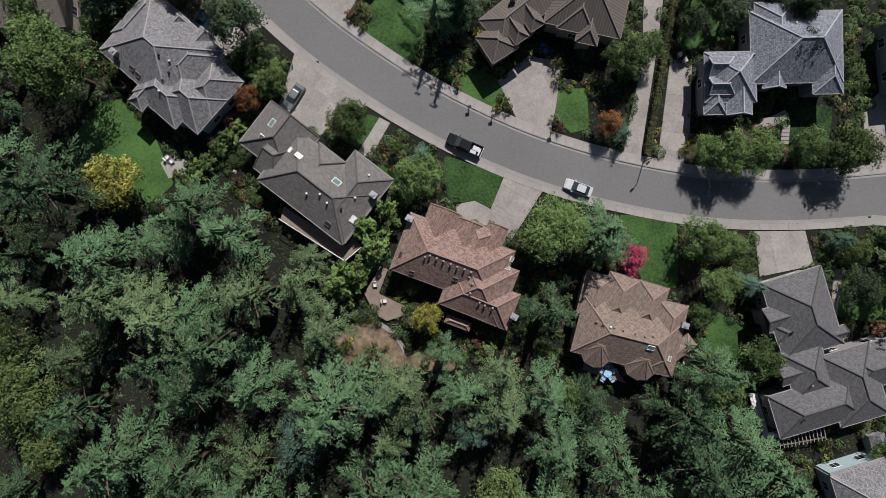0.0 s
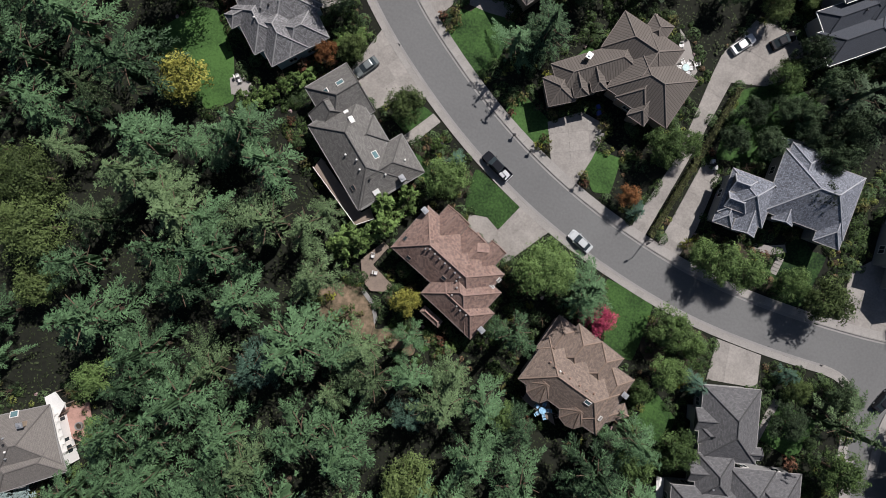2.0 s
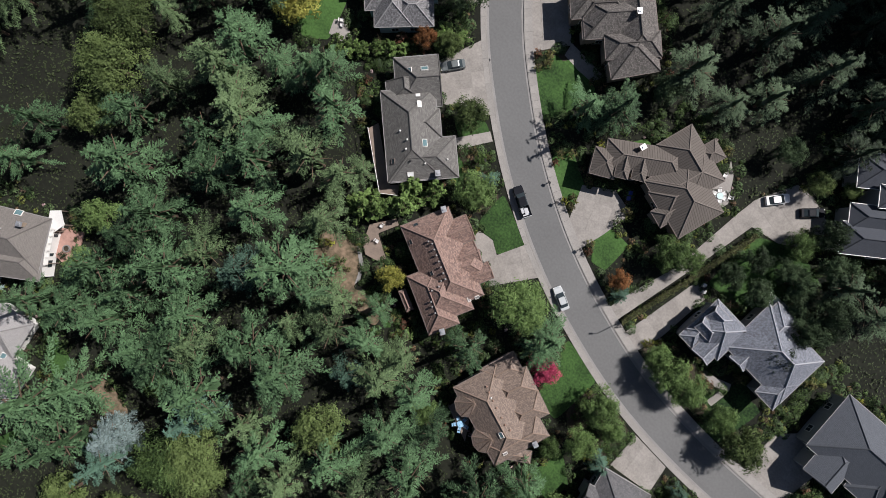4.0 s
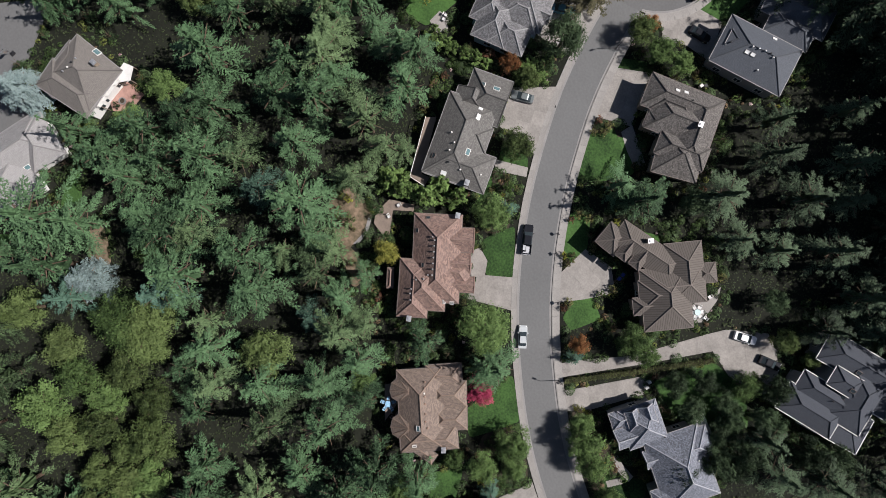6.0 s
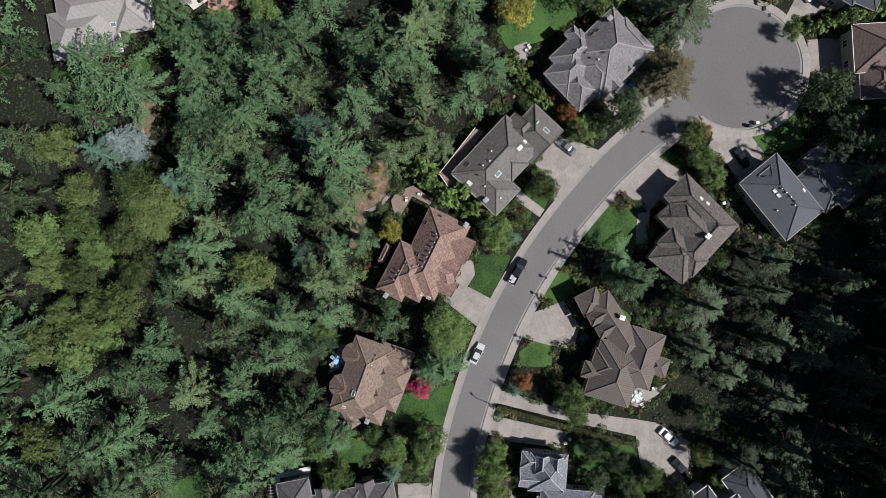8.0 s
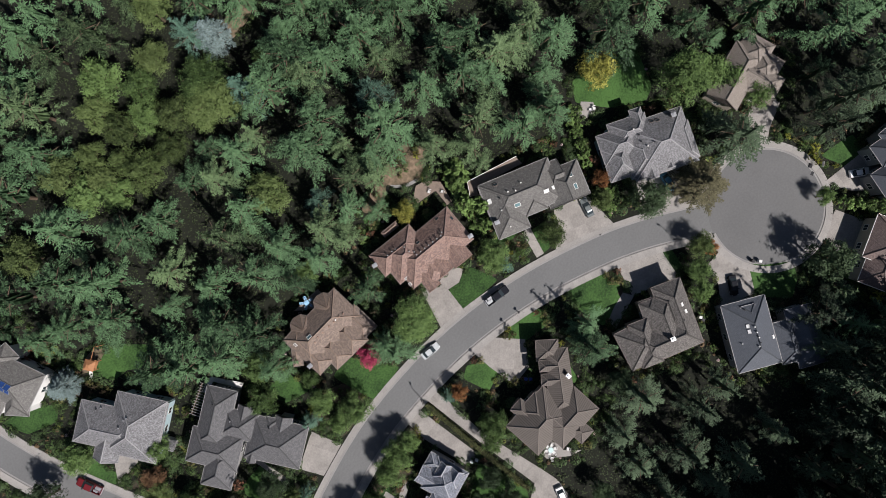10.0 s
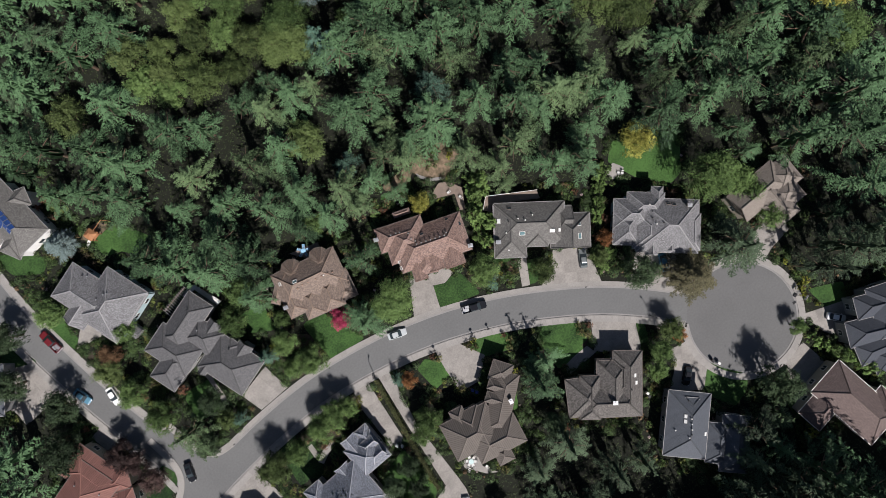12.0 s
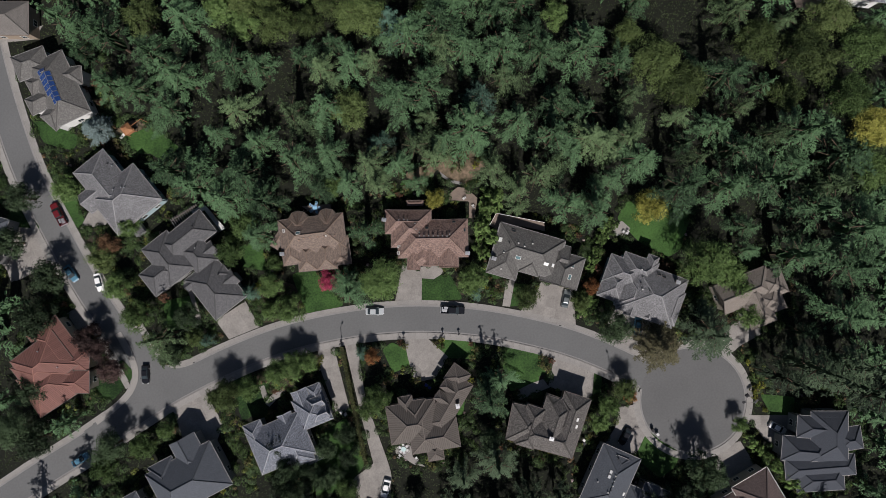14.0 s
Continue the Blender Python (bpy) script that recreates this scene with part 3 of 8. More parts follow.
def broadleaf_mesh(seed, R=4.0, H=8.0, lobes=30, leaves=230, size=0.36):
    """A lobed crown: leaf clumps on boughs of uneven height and reach, with hollows that fall into shade."""
    r = random.Random(seed)
    v, f = [], []
    stretch, turn = r.uniform(0.82, 1.0), r.uniform(0, 3.14)
    for i in range(lobes):
        a, u = i * 2.399 + r.uniform(-0.4, 0.4), (i + 0.5) / lobes
        rad = R * 0.78 * math.sqrt(u) * r.uniform(0.78, 1.18)
        z = H * (0.56 + 0.30 * (1 - u * u) * r.uniform(0.55, 1.25)) - 0.07 * H * (i % 3)
        ex, ey = rad * math.cos(a), rad * stretch * math.sin(a)
        cx, cy = ex * math.cos(turn) - ey * math.sin(turn), ex * math.sin(turn) + ey * math.cos(turn)
        lr = R * r.choice((0.13, 0.17, 0.2, 0.25, 0.32))
        sprig = None
        for k in range(int(leaves * (0.3 + 2.6 * lr / R))):
            if k % 8 == 0:
                d = Vector((r.gauss(0, 1), r.gauss(0, 1), r.gauss(0.45, 0.8))).normalized()
                sprig = Vector((cx, cy, z)) + d * (lr * r.uniform(0.55, 1.15) + 0.05 * R * r.random())
            p = sprig + Vector((r.gauss(0, 1), r.gauss(0, 1), r.gauss(0, 1))) * 0.062 * R
            n = (d + Vector((r.gauss(0, 0.45), r.gauss(0, 0.45), r.gauss(0.4, 0.4)))).normalized()
            t = Matrix.Rotation(r.uniform(0, 6.28), 3, n) @ n.orthogonal().normalized()
            b = n.cross(t)
            s = size * r.uniform(0.6, 1.2)
            q = len(v)
            v += [tuple(p - t * s * 0.45 - b * s * 0.3), tuple(p + t * s * 0.55), tuple(p - t * s * 0.45 + b * s * 0.3)]
            f.append((q, q + 2, q + 1))
    return v, f


def trunk_mesh(R, H, crown, limbs, conifer):
    b = Build()
    b.rod((0, 0, -0.2), (0, 0, H * 0.5), R * 0.07, R * 0.045, 8)
    b.rod((0, 0, H * 0.5), (0, 0, H * (0.97 if conifer else 0.75)), R * 0.045, R * 0.008, 8)
    for i in range(limbs):
        a = i * 2.4
        z = H * (0.32 + 0.3 * i / limbs)
        b.rod((0, 0, z), (math.cos(a) * R * 0.6, math.sin(a) * R * 0.6, z + H * (0.05 if conifer else 0.25)), R * 0.025, R * 0.008, 5)
    return b.mesh("trunk", BARK)


CONIFERS = [conifer_mesh(s, levels=n, lobes=m, wide=w, ragged=g) for s, n, m, w, g in ((3, 9, 8, 1.0, 0.4), (8, 10, 7, 1.0, 0.5), (21, 8, 10, 0.85, 0.35), (34, 9, 8, 1.1, 0.45), (55, 10, 7, 0.95, 0.5), (71, 9, 9, 1.05, 0.3))]
BIG_BROADLEAVES = [broadleaf_mesh(s, 4.0, 8.0, 38, 330, 0.27) for s in (6, 19)]
BROADLEAVES = [broadleaf_mesh(s) for s in (5, 13, 40)]
COLUMNS = [broadleaf_mesh(s, 1.0, 3.2, 12, 70, 0.24) for s in (2, 9)]
CONIFER_TRUNK = trunk_mesh(4.5, 14.0, 0, 10, True)
BROAD_TRUNK = trunk_mesh(4.0, 8.0, 0, 9, False)


def species(name, label, category, shapes, trunk, R, H, mat, group):
    return dict(name=name, label=label, category=category, trunk=trunk, R=R, H=H, group=group, crowns=[mesh_of("crown", v, f, mat) for v, f in shapes],
                big=[mesh_of("crown", v, f, mat) for v, f in BIG_BROADLEAVES] if shapes is BROADLEAVES else None)


FIR = species("fir_tree", "tall dark green fir with layered drooping boughs", "conifer", CONIFERS, CONIFER_TRUNK, 4.5, 14.0, leafage("fir_needles", (0.022, 0.047, 0.022), (0.062, 0.114, 0.054)), "woodland firs")
# Same fir with darkened needles, for stands that should look shaded.
SHADED_FIR = species("fir_tree", "dense dark green fir, needles deepened to read as shaded", "conifer", CONIFERS[3:], CONIFER_TRUNK, 4.5, 14.0, leafage("shaded_needles", (0.018, 0.032, 0.018), (0.050, 0.076, 0.042)), "dark firs")
PALE_FIR = species("fir_tree", "tall grey-green fir with feathery pale boughs", "conifer", CONIFERS[1:3], CONIFER_TRUNK, 4.5, 14.0, leafage("pale_needles", (0.034, 0.058, 0.026), (0.080, 0.122, 0.056)), "woodland firs")
SPRUCE = species("blue_spruce", "blue-green spruce with silvery bough tips", "conifer", CONIFERS[2:], CONIFER_TRUNK, 4.5, 14.0, leafage("spruce_needles", (0.026, 0.056, 0.038), (0.056, 0.104, 0.074)), "blue spruces")
SILVER_SPRUCE = species("blue_spruce", "pale silver-blue spruce with dense boughs", "conifer", [conifer_mesh(17, levels=13, lobes=15, ragged=0.12), conifer_mesh(29, levels=12, lobes=16, ragged=0.15)], CONIFER_TRUNK, 4.5, 14.0, leafage("silver_needles", (0.075, 0.108, 0.103), (0.14, 0.185, 0.178)), "blue spruces")
BROADLEAF = species("broadleaf_tree", "leafy green broadleaf tree with a lobed crown", "tree", BROADLEAVES, BROAD_TRUNK, 4.0, 8.0, leafage("green_leaves", (0.038, 0.072, 0.022), (0.082, 0.130, 0.042)), "broadleaf trees")
# Dark leaves, used for dense evergreens and also to paint crowns as shaded.
EVERGREEN = species("broadleaf_tree", "dark evergreen tree with a dense lobed crown", "tree", BROADLEAVES, BROAD_TRUNK, 4.0, 8.0, leafage("evergreen_leaves", (0.018, 0.032, 0.016), (0.042, 0.066, 0.032)), "broadleaf trees")
BRONZE = species("broadleaf_tree", "olive-green broadleaf tree with a bronze tint", "tree", BROADLEAVES, BROAD_TRUNK, 4.0, 8.0, leafage("bronze_leaves", (0.034, 0.056, 0.018), (0.072, 0.098, 0.034)), "broadleaf trees")
BRONZE_FIR = species("cypress_tree", "dense bronze-green cypress beside the court", "conifer", [conifer_mesh(41, levels=12, lobes=14, ragged=0.2)], CONIFER_TRUNK, 4.5, 14.0, leafage("bronze_needles", (0.028, 0.033, 0.018), (0.072, 0.066, 0.036)), "court trees")
YELLOWGREEN = species("broadleaf_tree", "yellow-green leafy tree with a dense crown", "tree", BROADLEAVES, BROAD_TRUNK, 4.0, 8.0, leafage("yellowgreen_leaves", (0.042, 0.066, 0.021), (0.074, 0.104, 0.035)), "broadleaf trees")
YELLOW = species("yellow_tree", "small tree with golden yellow leaves", "tree", BROADLEAVES, BROAD_TRUNK, 4.0, 8.0, leafage("yellow_leaves", (0.135, 0.140, 0.024), (0.245, 0.240, 0.056)), "yellow trees")
ORANGE = species("orange_tree", "small tree with orange-red autumn leaves", "tree", BROADLEAVES, BROAD_TRUNK, 4.0, 8.0, leafage("orange_leaves", (0.15, 0.062, 0.025), (0.23, 0.11, 0.045)), "autumn trees")
RUSSET = species("plum_tree", "round street tree with russet brown leaves", "tree", BROADLEAVES, BROAD_TRUNK, 4.0, 8.0, leafage("russet_leaves", (0.060, 0.035, 0.020), (0.105, 0.062, 0.034)), "plum trees")
PINK = species("flowering_tree", "small tree covered in pink-red flowers", "tree", BROADLEAVES, BROAD_TRUNK, 4.0, 8.0, leafage("pink_flowers", (0.20, 0.02, 0.045), (0.34, 0.05, 0.10)), "flowering trees")
PLUM = species("plum_tree", "small tree with dark plum-coloured leaves", "tree", BROADLEAVES, BROAD_TRUNK, 4.0, 8.0, leafage("plum_leaves", (0.030, 0.019, 0.019), (0.056, 0.036, 0.032)), "plum trees")
COLUMN = species("columnar_shrub", "upright clipped evergreen shrub in a row", "shrub", COLUMNS, BROAD_TRUNK, 1.0, 3.2, leafage("shrub_leaves", (0.055, 0.095, 0.026), (0.10, 0.158, 0.048)), "garden shrubs")
SHRUB_SHAPES = [broadleaf_mesh(s, 1.0, 1.3, 9, 56, 0.2) for s in (4, 15, 27)]
SHRUBS = [species("shrub", label, "shrub", SHRUB_SHAPES, BROAD_TRUNK, 1.0, 1.3, leafage(nm, a, b), "garden shrubs") for label, nm, a, b in (
    ("rounded green garden shrub in a planted bed", "shrub_green", (0.045, 0.08, 0.022), (0.08, 0.125, 0.04)),
    ("dark evergreen garden shrub beside the house", "shrub_dark", (0.025, 0.045, 0.02), (0.045, 0.075, 0.032)),
    ("low olive green garden shrub by the path", "shrub_olive", (0.08, 0.085, 0.03), (0.13, 0.13, 0.05)),
    ("low russet brown garden shrub in mulch", "shrub_russet", (0.10, 0.05, 0.03), (0.16, 0.08, 0.05)),
    ("bright yellow-green leafy garden shrub", "shrub_lime", (0.11, 0.13, 0.02), (0.19, 0.20, 0.035)))]
plant_dice = random.Random(11)


def shrub(kind, x, y, radius):
    plant(SHRUBS[kind], x, y, radius, radius * 1.35)


def far_wood(points, label):
    """Trees past the gardens that nobody could count, as one object."""
    r = random.Random(23)
    shapes = [conifer_mesh(s, 4.5, 14.0, 6, 8, 0.45, 0.6) for s in (61, 62, 63)]
    v, f = [], []
    for x, y, R, h in points:
        sv, sf = r.choice(shapes)
        a, k = r.uniform(0, 6.28), len(v)
        ca, sa, q = math.cos(a) * R / 4.5, math.sin(a) * R / 4.5, h / 14.0
        v += [(x + ca * p[0] - sa * p[1], y + sa * p[0] + ca * p[1], p[2] * q) for p in sv]
        f += [tuple(i + k for i in face) for face in sf]
        b = Build().rod((x, y, -0.2), (x, y, h * 0.95), 0.3, 0.04, 6)
        k = len(v)
        v += b.v
        f += [tuple(i + k for i in face) for face in b.f]
    tagged(new("woodland", mesh_of("woodland", v, f, FIR["crowns"][0].materials[0])), label, "woodland", kind="stuff")



def plant(kind, x, y, radius, height):
    root = tagged(new(kind["name"]), kind["label"], kind["category"], kind["group"])
    root.matrix_basis = pose(x, y, 0, 0, 0, plant_dice.uniform(0, 360)) @ Matrix.Diagonal((radius / kind["R"], radius / kind["R"], height / kind["H"], 1))
    under("crown", plant_dice.choice(kind["big"] if radius > 5.2 and kind["R"] == 4.0 else kind["crowns"]), root)
    if kind["R"] == 1.0:
        under("trunk", kind["trunk"], root, m=Matrix.Diagonal((0.25, 0.25, 0.4, 1)))
    else:
        under("trunk", kind["trunk"], root)


def hedge(points, width, height, label):
    line = smooth_line(points, 0.5)
    nrm = normals_of(line)
    r = random.Random(6)
    b = Build()
    for p, n in zip(line, nrm):
        for _ in range(46):
            u, h = r.uniform(-1, 1), r.random()
            side = r.random()
            off = u * width / 2 if side < 0.6 else math.copysign(width / 2, u)
            z = height * r.uniform(0.92, 1.08) if side < 0.6 else height * h
            c = p + n * off + Vector((r.uniform(-0.2, 0.2), r.uniform(-0.2, 0.2), z))
            t = Vector((r.gauss(0, 1), r.gauss(0, 1), r.gauss(0, 0.5))).normalized() * 0.15
            s = t.cross(Vector((r.gauss(0, 0.4), r.gauss(0, 0.4), 1))).normalized() * 0.10
            k = len(b.v)
            b.v += [tuple(c - t), tuple(c + s), tuple(c + t), tuple(c - s)]
            b.f.append((k, k + 1, k + 2, k + 3))
    root = tagged(new("hedge"), label, "hedge")
    under("foliage", b.mesh("foliage", leafage("hedge_leaves", (0.042, 0.052, 0.020), (0.075, 0.082, 0.032))), root)
    under("core", ribbon(line, nrm, -width / 2 + 0.15, width / 2 - 0.15, 0.0, height - 0.12, lambda p: True).mesh("core", MULCH), root)


# ---- vehicles ----
def loft(sections, mat, name):
    """A closed body from cross-sections along x: each (x, half width, bottom, shoulder, top, top half width)."""
    v, f = [], []
    for x, w, z0, zs, z1, wt in sections:
        v += [(x, -w, z0), (x, -w, zs), (x, -wt, z1), (x, wt, z1), (x, w, zs), (x, w, z0)]
    n = 6
    for i in range(len(sections) - 1):
        f += [(i * n + k, i * n + (k + 1) % n, (i + 1) * n + (k + 1) % n, (i + 1) * n + k) for k in range(n)]
    f += [tuple(range(n - 1, -1, -1)), tuple((len(sections) - 1) * n + k for k in range(n))]
    me = mesh_of(name, v, [q[::-1] for q in f], mat)
    return me


def wheels(root, xs, y, r=0.33):
    for x in xs:
        for s in (-1, 1):
            w = under("wheel", Build().rod((x, s * (y - 0.22), r), (x, s * y, r), r, n=14).mesh("wheel", RUBBER), root)
            under("rim", Build().rod((x, s * y - 0.01, r), (x, s * (y + 0.012), r), r * 0.6, n=10).mesh("rim", METAL), w)


def car(x, y, turn, paint, label):
    root = tagged(new("car"), label, "car")
    root.matrix_basis = pose(x, y, 0.03, 0, 0, turn)
    under("body", loft([(-2.3, 0.72, 0.45, 0.62, 0.8, 0.6), (-2.2, 0.86, 0.25, 0.75, 0.95, 0.74), (-1.2, 0.9, 0.2, 0.78, 0.98, 0.8), (0.9, 0.9, 0.2, 0.78, 0.95, 0.8), (2.0, 0.86, 0.22, 0.66, 0.8, 0.72), (2.3, 0.66, 0.35, 0.5, 0.62, 0.5)], paint, "body"), root)
    under("cabin_glass", loft([(-1.75, 0.7, 0.94, 0.95, 0.97, 0.66), (-1.05, 0.74, 0.94, 1.2, 1.36, 0.6), (0.2, 0.74, 0.93, 1.2, 1.37, 0.6), (1.05, 0.74, 0.90, 0.93, 0.96, 0.68)], GLASS_DARK, "cabin_glass"), root, "dark tinted car windows")
    under("roof", loft([(-1.12, 0.5, 1.33, 1.36, 1.38, 0.48), (-0.95, 0.61, 1.33, 1.38, 1.43, 0.56), (0.1, 0.61, 1.34, 1.39, 1.44, 0.56), (0.28, 0.5, 1.33, 1.36, 1.39, 0.5)], paint, "roof"), root)
    for s in (-1, 1):
        under("headlight", Build().box(2.02, 2.25, s * 0.6 - 0.14, s * 0.6 + 0.14, 0.52, 0.68).mesh("headlight", DOME), root, "clear headlight")
        under("door_mirror", Build().box(0.75, 0.95, s * 0.98 - 0.09, s * 0.98 + 0.09, 0.88, 1.02).mesh("door_mirror", paint), root)
        under("tail_light", Build().box(-2.28, -2.14, s * 0.62 - 0.14, s * 0.62 + 0.14, 0.68, 0.84).mesh("tail_light", PAINT_RED), root, "red tail light")
    wheels(root, (-1.4, 1.4), 0.9)


def pickup(x, y, turn, paint, label):
    root = tagged(new("pickup_truck"), label, "truck")
    root.matrix_basis = pose(x, y, 0.03, 0, 0, turn)
    under("body", loft([(-0.95, 0.95, 0.4, 0.95, 1.15, 0.9), (1.3, 0.95, 0.4, 0.95, 1.15, 0.9), (2.6, 0.93, 0.4, 0.95, 1.08, 0.82), (2.95, 0.8, 0.5, 0.8, 0.95, 0.7)], paint, "body"), root)
    b = Build().box(-2.9, -0.95, -0.95, -0.83, 0.5, 1.15).box(-2.9, -0.95, 0.83, 0.95, 0.5, 1.15).box(-2.95, -2.85, -0.95, 0.95, 0.5, 1.15).box(-2.9, -0.95, -0.83, 0.83, 0.5, 0.62)
    bed = under("cargo_bed", b.mesh("cargo_bed", paint), root, "open cargo bed")
    under("bed_load", Build().box(-2.5, -1.4, -0.6, 0.1, 0.62, 0.95).box(-2.2, -1.2, 0.2, 0.7, 0.62, 1.0).box(-2.75, -2.5, -0.7, 0.6, 0.62, 0.8).mesh("bed_load", METAL), bed, "grey tools and boxes in the bed")
    under("cabin_glass", loft([(-1.0, 0.82, 1.12, 1.3, 1.5, 0.7), (-0.8, 0.84, 1.12, 1.5, 1.72, 0.68), (0.7, 0.84, 1.12, 1.5, 1.74, 0.68), (1.5, 0.84, 1.1, 1.13, 1.16, 0.76)], GLASS_DARK, "cabin_glass"), root, "dark tinted cab windows")
    under("roof", loft([(-0.88, 0.66, 1.70, 1.73, 1.76, 0.62), (0.75, 0.68, 1.71, 1.74, 1.79, 0.62)], paint, "roof"), root)
    under("bumper", Build().box(-3.08, -2.95, -0.9, 0.9, 0.45, 0.68).mesh("bumper", METAL), root, "chrome rear bumper")
    for s in (-1, 1):
        under("door_mirror", Build().box(1.1, 1.3, s * 1.05 - 0.12, s * 1.05 + 0.12, 1.1, 1.3).mesh("door_mirror", BLACK_METAL), root)
        under("headlight", Build().box(2.7, 2.96, s * 0.62 - 0.13, s * 0.62 + 0.13, 0.72, 0.9).mesh("headlight", DOME), root, "clear headlight")
    wheels(root, (-1.95, 1.9), 0.96, 0.4)


# ---- street furniture ----
def street_lamp(x, y, turn):
    root = tagged(new("street_lamp"), "dark metal street lamp with a short arm over the road", "street lamp", "street lamps")
    root.matrix_basis = pose(x, y, 0, 0, 0, turn)
    under("pole", Build().rod((0, 0, 0), (0, 0, 4.2), 0.09, 0.06, 10).rod((0, 0, 0), (0, 0, 0.5), 0.16, 0.12, 10).mesh("pole", BLACK_METAL), root)
    under("arm", Build().rod((0, 0, 4.1), (0.5, 0, 4.35), 0.05, 0.045, 8).rod((0.5, 0, 4.35), (0.9, 0, 4.4), 0.045, 0.04, 8).mesh("arm", BLACK_METAL), root)
    under("lamp_head", Build().box(0.8, 1.5, -0.17, 0.17, 4.33, 4.47, taper=0.05).mesh("lamp_head", BLACK_METAL), root)


def mailbox(x, y, turn):
    root = tagged(new("mailbox"), "dark kerbside mailbox on a post", "mailbox", "kerbside mailboxes")
    root.matrix_basis = pose(x, y, 0.1, 0, 0, turn)
    under("post", Build().box(-0.06, 0.06, -0.06, 0.06, 0, 1.0).mesh("post", BARK), root)
    under("box", Build().box(-0.3, 0.3, -0.2, 0.2, 1.0, 1.3, taper=0.03).mesh("box", BLACK_METAL), root)


def drain(x, y):
    b = Build().box(-0.45, 0.45, -0.3, 0.3, 0.0, 0.055)
    root = tagged(new("storm_drain", b.mesh("storm_drain", BLACK_METAL)), "dark iron storm drain grate by the kerb", "drain", "storm drains")
    root.matrix_basis = pose(x, y, 0)



# ---- garden things ----
DECKING = material("deck_boards", (0.17, 0.135, 0.11), 0.8, 0.25, 5.0, 0.6, 0.3)
DECK_WHITE = material("white_deck", (0.55, 0.55, 0.53), 0.6, 0.12, 4.0, 0.6, 0.1)
PINK_PAVING = material("pink_paving", (0.33, 0.20, 0.165), 0.85, 0.25, 2.0, 0.6, 0.2)
BLUE_CLOTH = material("blue_cloth", (0.22, 0.40, 0.55), 0.8, 0.5, 3.0, 1.5, 0.05)
TEAL_CLOTH = material("teal_cloth", (0.45, 0.58, 0.57), 0.8, 0.15, 3.0, 1.5, 0.05)
TIMBER = material("stained_timber", (0.28, 0.13, 0.06), 0.75, 0.25, 5.0, 0.8, 0.2)
BIN_COLOURS = (BLACK_METAL, DECK_WHITE, material("blue_plastic", (0.03, 0.05, 0.22), 0.5, 0.15, 3.0, 1.0, 0.05))
SOLAR = material("solar_glass", (0.02, 0.05, 0.16), 0.15, 0.25, 8.0, 1.0, 0.0)


def patio(poly, top, mat, label):
    CLEAR.append(poly)
    root = tagged(new("terrace" if top < 1.5 else "balcony"), label, "terrace" if top < 1.5 else "balcony", kind="structure")
    under("surface", Build().prism(poly, top - 0.15, top).mesh("surface", mat), root)
    if top > 0.4:
        for x, y in poly:
            cx, cy = sum(p[0] for p in poly) / len(poly), sum(p[1] for p in poly) / len(poly)
            px, py = x + (cx - x) * 0.06, y + (cy - y) * 0.06
            under("post", Build().box(px - 0.07, px + 0.07, py - 0.07, py + 0.07, 0, top - 0.15).mesh("post", DECKING), root)


def railing(points, base, height, label):
    mat = DECKING if "timber" in label else TRIM
    root = tagged(new("railing"), label, "railing")
    for (ax, ay), (bx, by) in zip(points, points[1:]):
        under("handrail", Build().rod((ax, ay, base + height), (bx, by, base + height), 0.06, n=6).mesh("handrail", mat), root)
        n = max(2, int(math.hypot(bx - ax, by - ay) / 1.2))
        for i in range(n + 1):
            u = i / n
            x, y = ax + (bx - ax) * u, ay + (by - ay) * u
            under("post", Build().box(x - 0.04, x + 0.04, y - 0.04, y + 0.04, base - 0.1, base + height).mesh("post", mat), root)


def garden_table(x, y, base, top, label):
    root = tagged(new("garden_table"), label, "table", "garden tables")
    root.matrix_basis = pose(x, y, base)
    under("tabletop", Build().rod((0, 0, 0.70), (0, 0, 0.74), 0.62, n=20).mesh("tabletop", top), root)
    under("column", Build().rod((0, 0, 0.05), (0, 0, 0.70), 0.05, n=8).mesh("column", METAL), root)
    under("base_plate", Build().rod((0, 0, 0), (0, 0, 0.05), 0.30, n=14).mesh("base_plate", BLACK_METAL), root)


def garden_chair(x, y, base, turn, cloth=None):
    label = "pale blue sling chair beside the garden table" if cloth else "pale metal garden chair on the terrace"
    root = tagged(new("garden_chair"), label, "chair", "garden chairs")
    root.matrix_basis = pose(x, y, base, 0, 0, turn)
    under("seat", Build().box(-0.3, 0.3, -0.3, 0.3, 0.4, 0.47, taper=0.02).mesh("seat", cloth or DECK_WHITE), root)
    under("backrest", Build().box(-0.3, 0.3, 0.24, 0.31, 0.47, 0.95, pose(0, 0.1, 0, -12)).mesh("backrest", cloth or DECK_WHITE), root)
    for sx in (-0.28, 0.28):
        under("armrest", Build().box(sx - 0.03, sx + 0.03, -0.28, 0.28, 0.62, 0.66).mesh("armrest", METAL), root)
        for sy in (-0.26, 0.26):
            under("leg", Build().rod((sx, sy, 0), (sx, sy, 0.62), 0.025, n=6).mesh("leg", METAL), root)


def dining_set(x, y, base, seats, top, cloth, label):
    """A round table with its chairs drawn up to it, facing inwards."""
    garden_table(x, y, base, top, label)
    for i in range(seats):
        a = 6.2832 * i / seats + 0.3
        garden_chair(x + 0.98 * math.cos(a), y + 0.98 * math.sin(a), base, math.degrees(a) - 90, cloth)


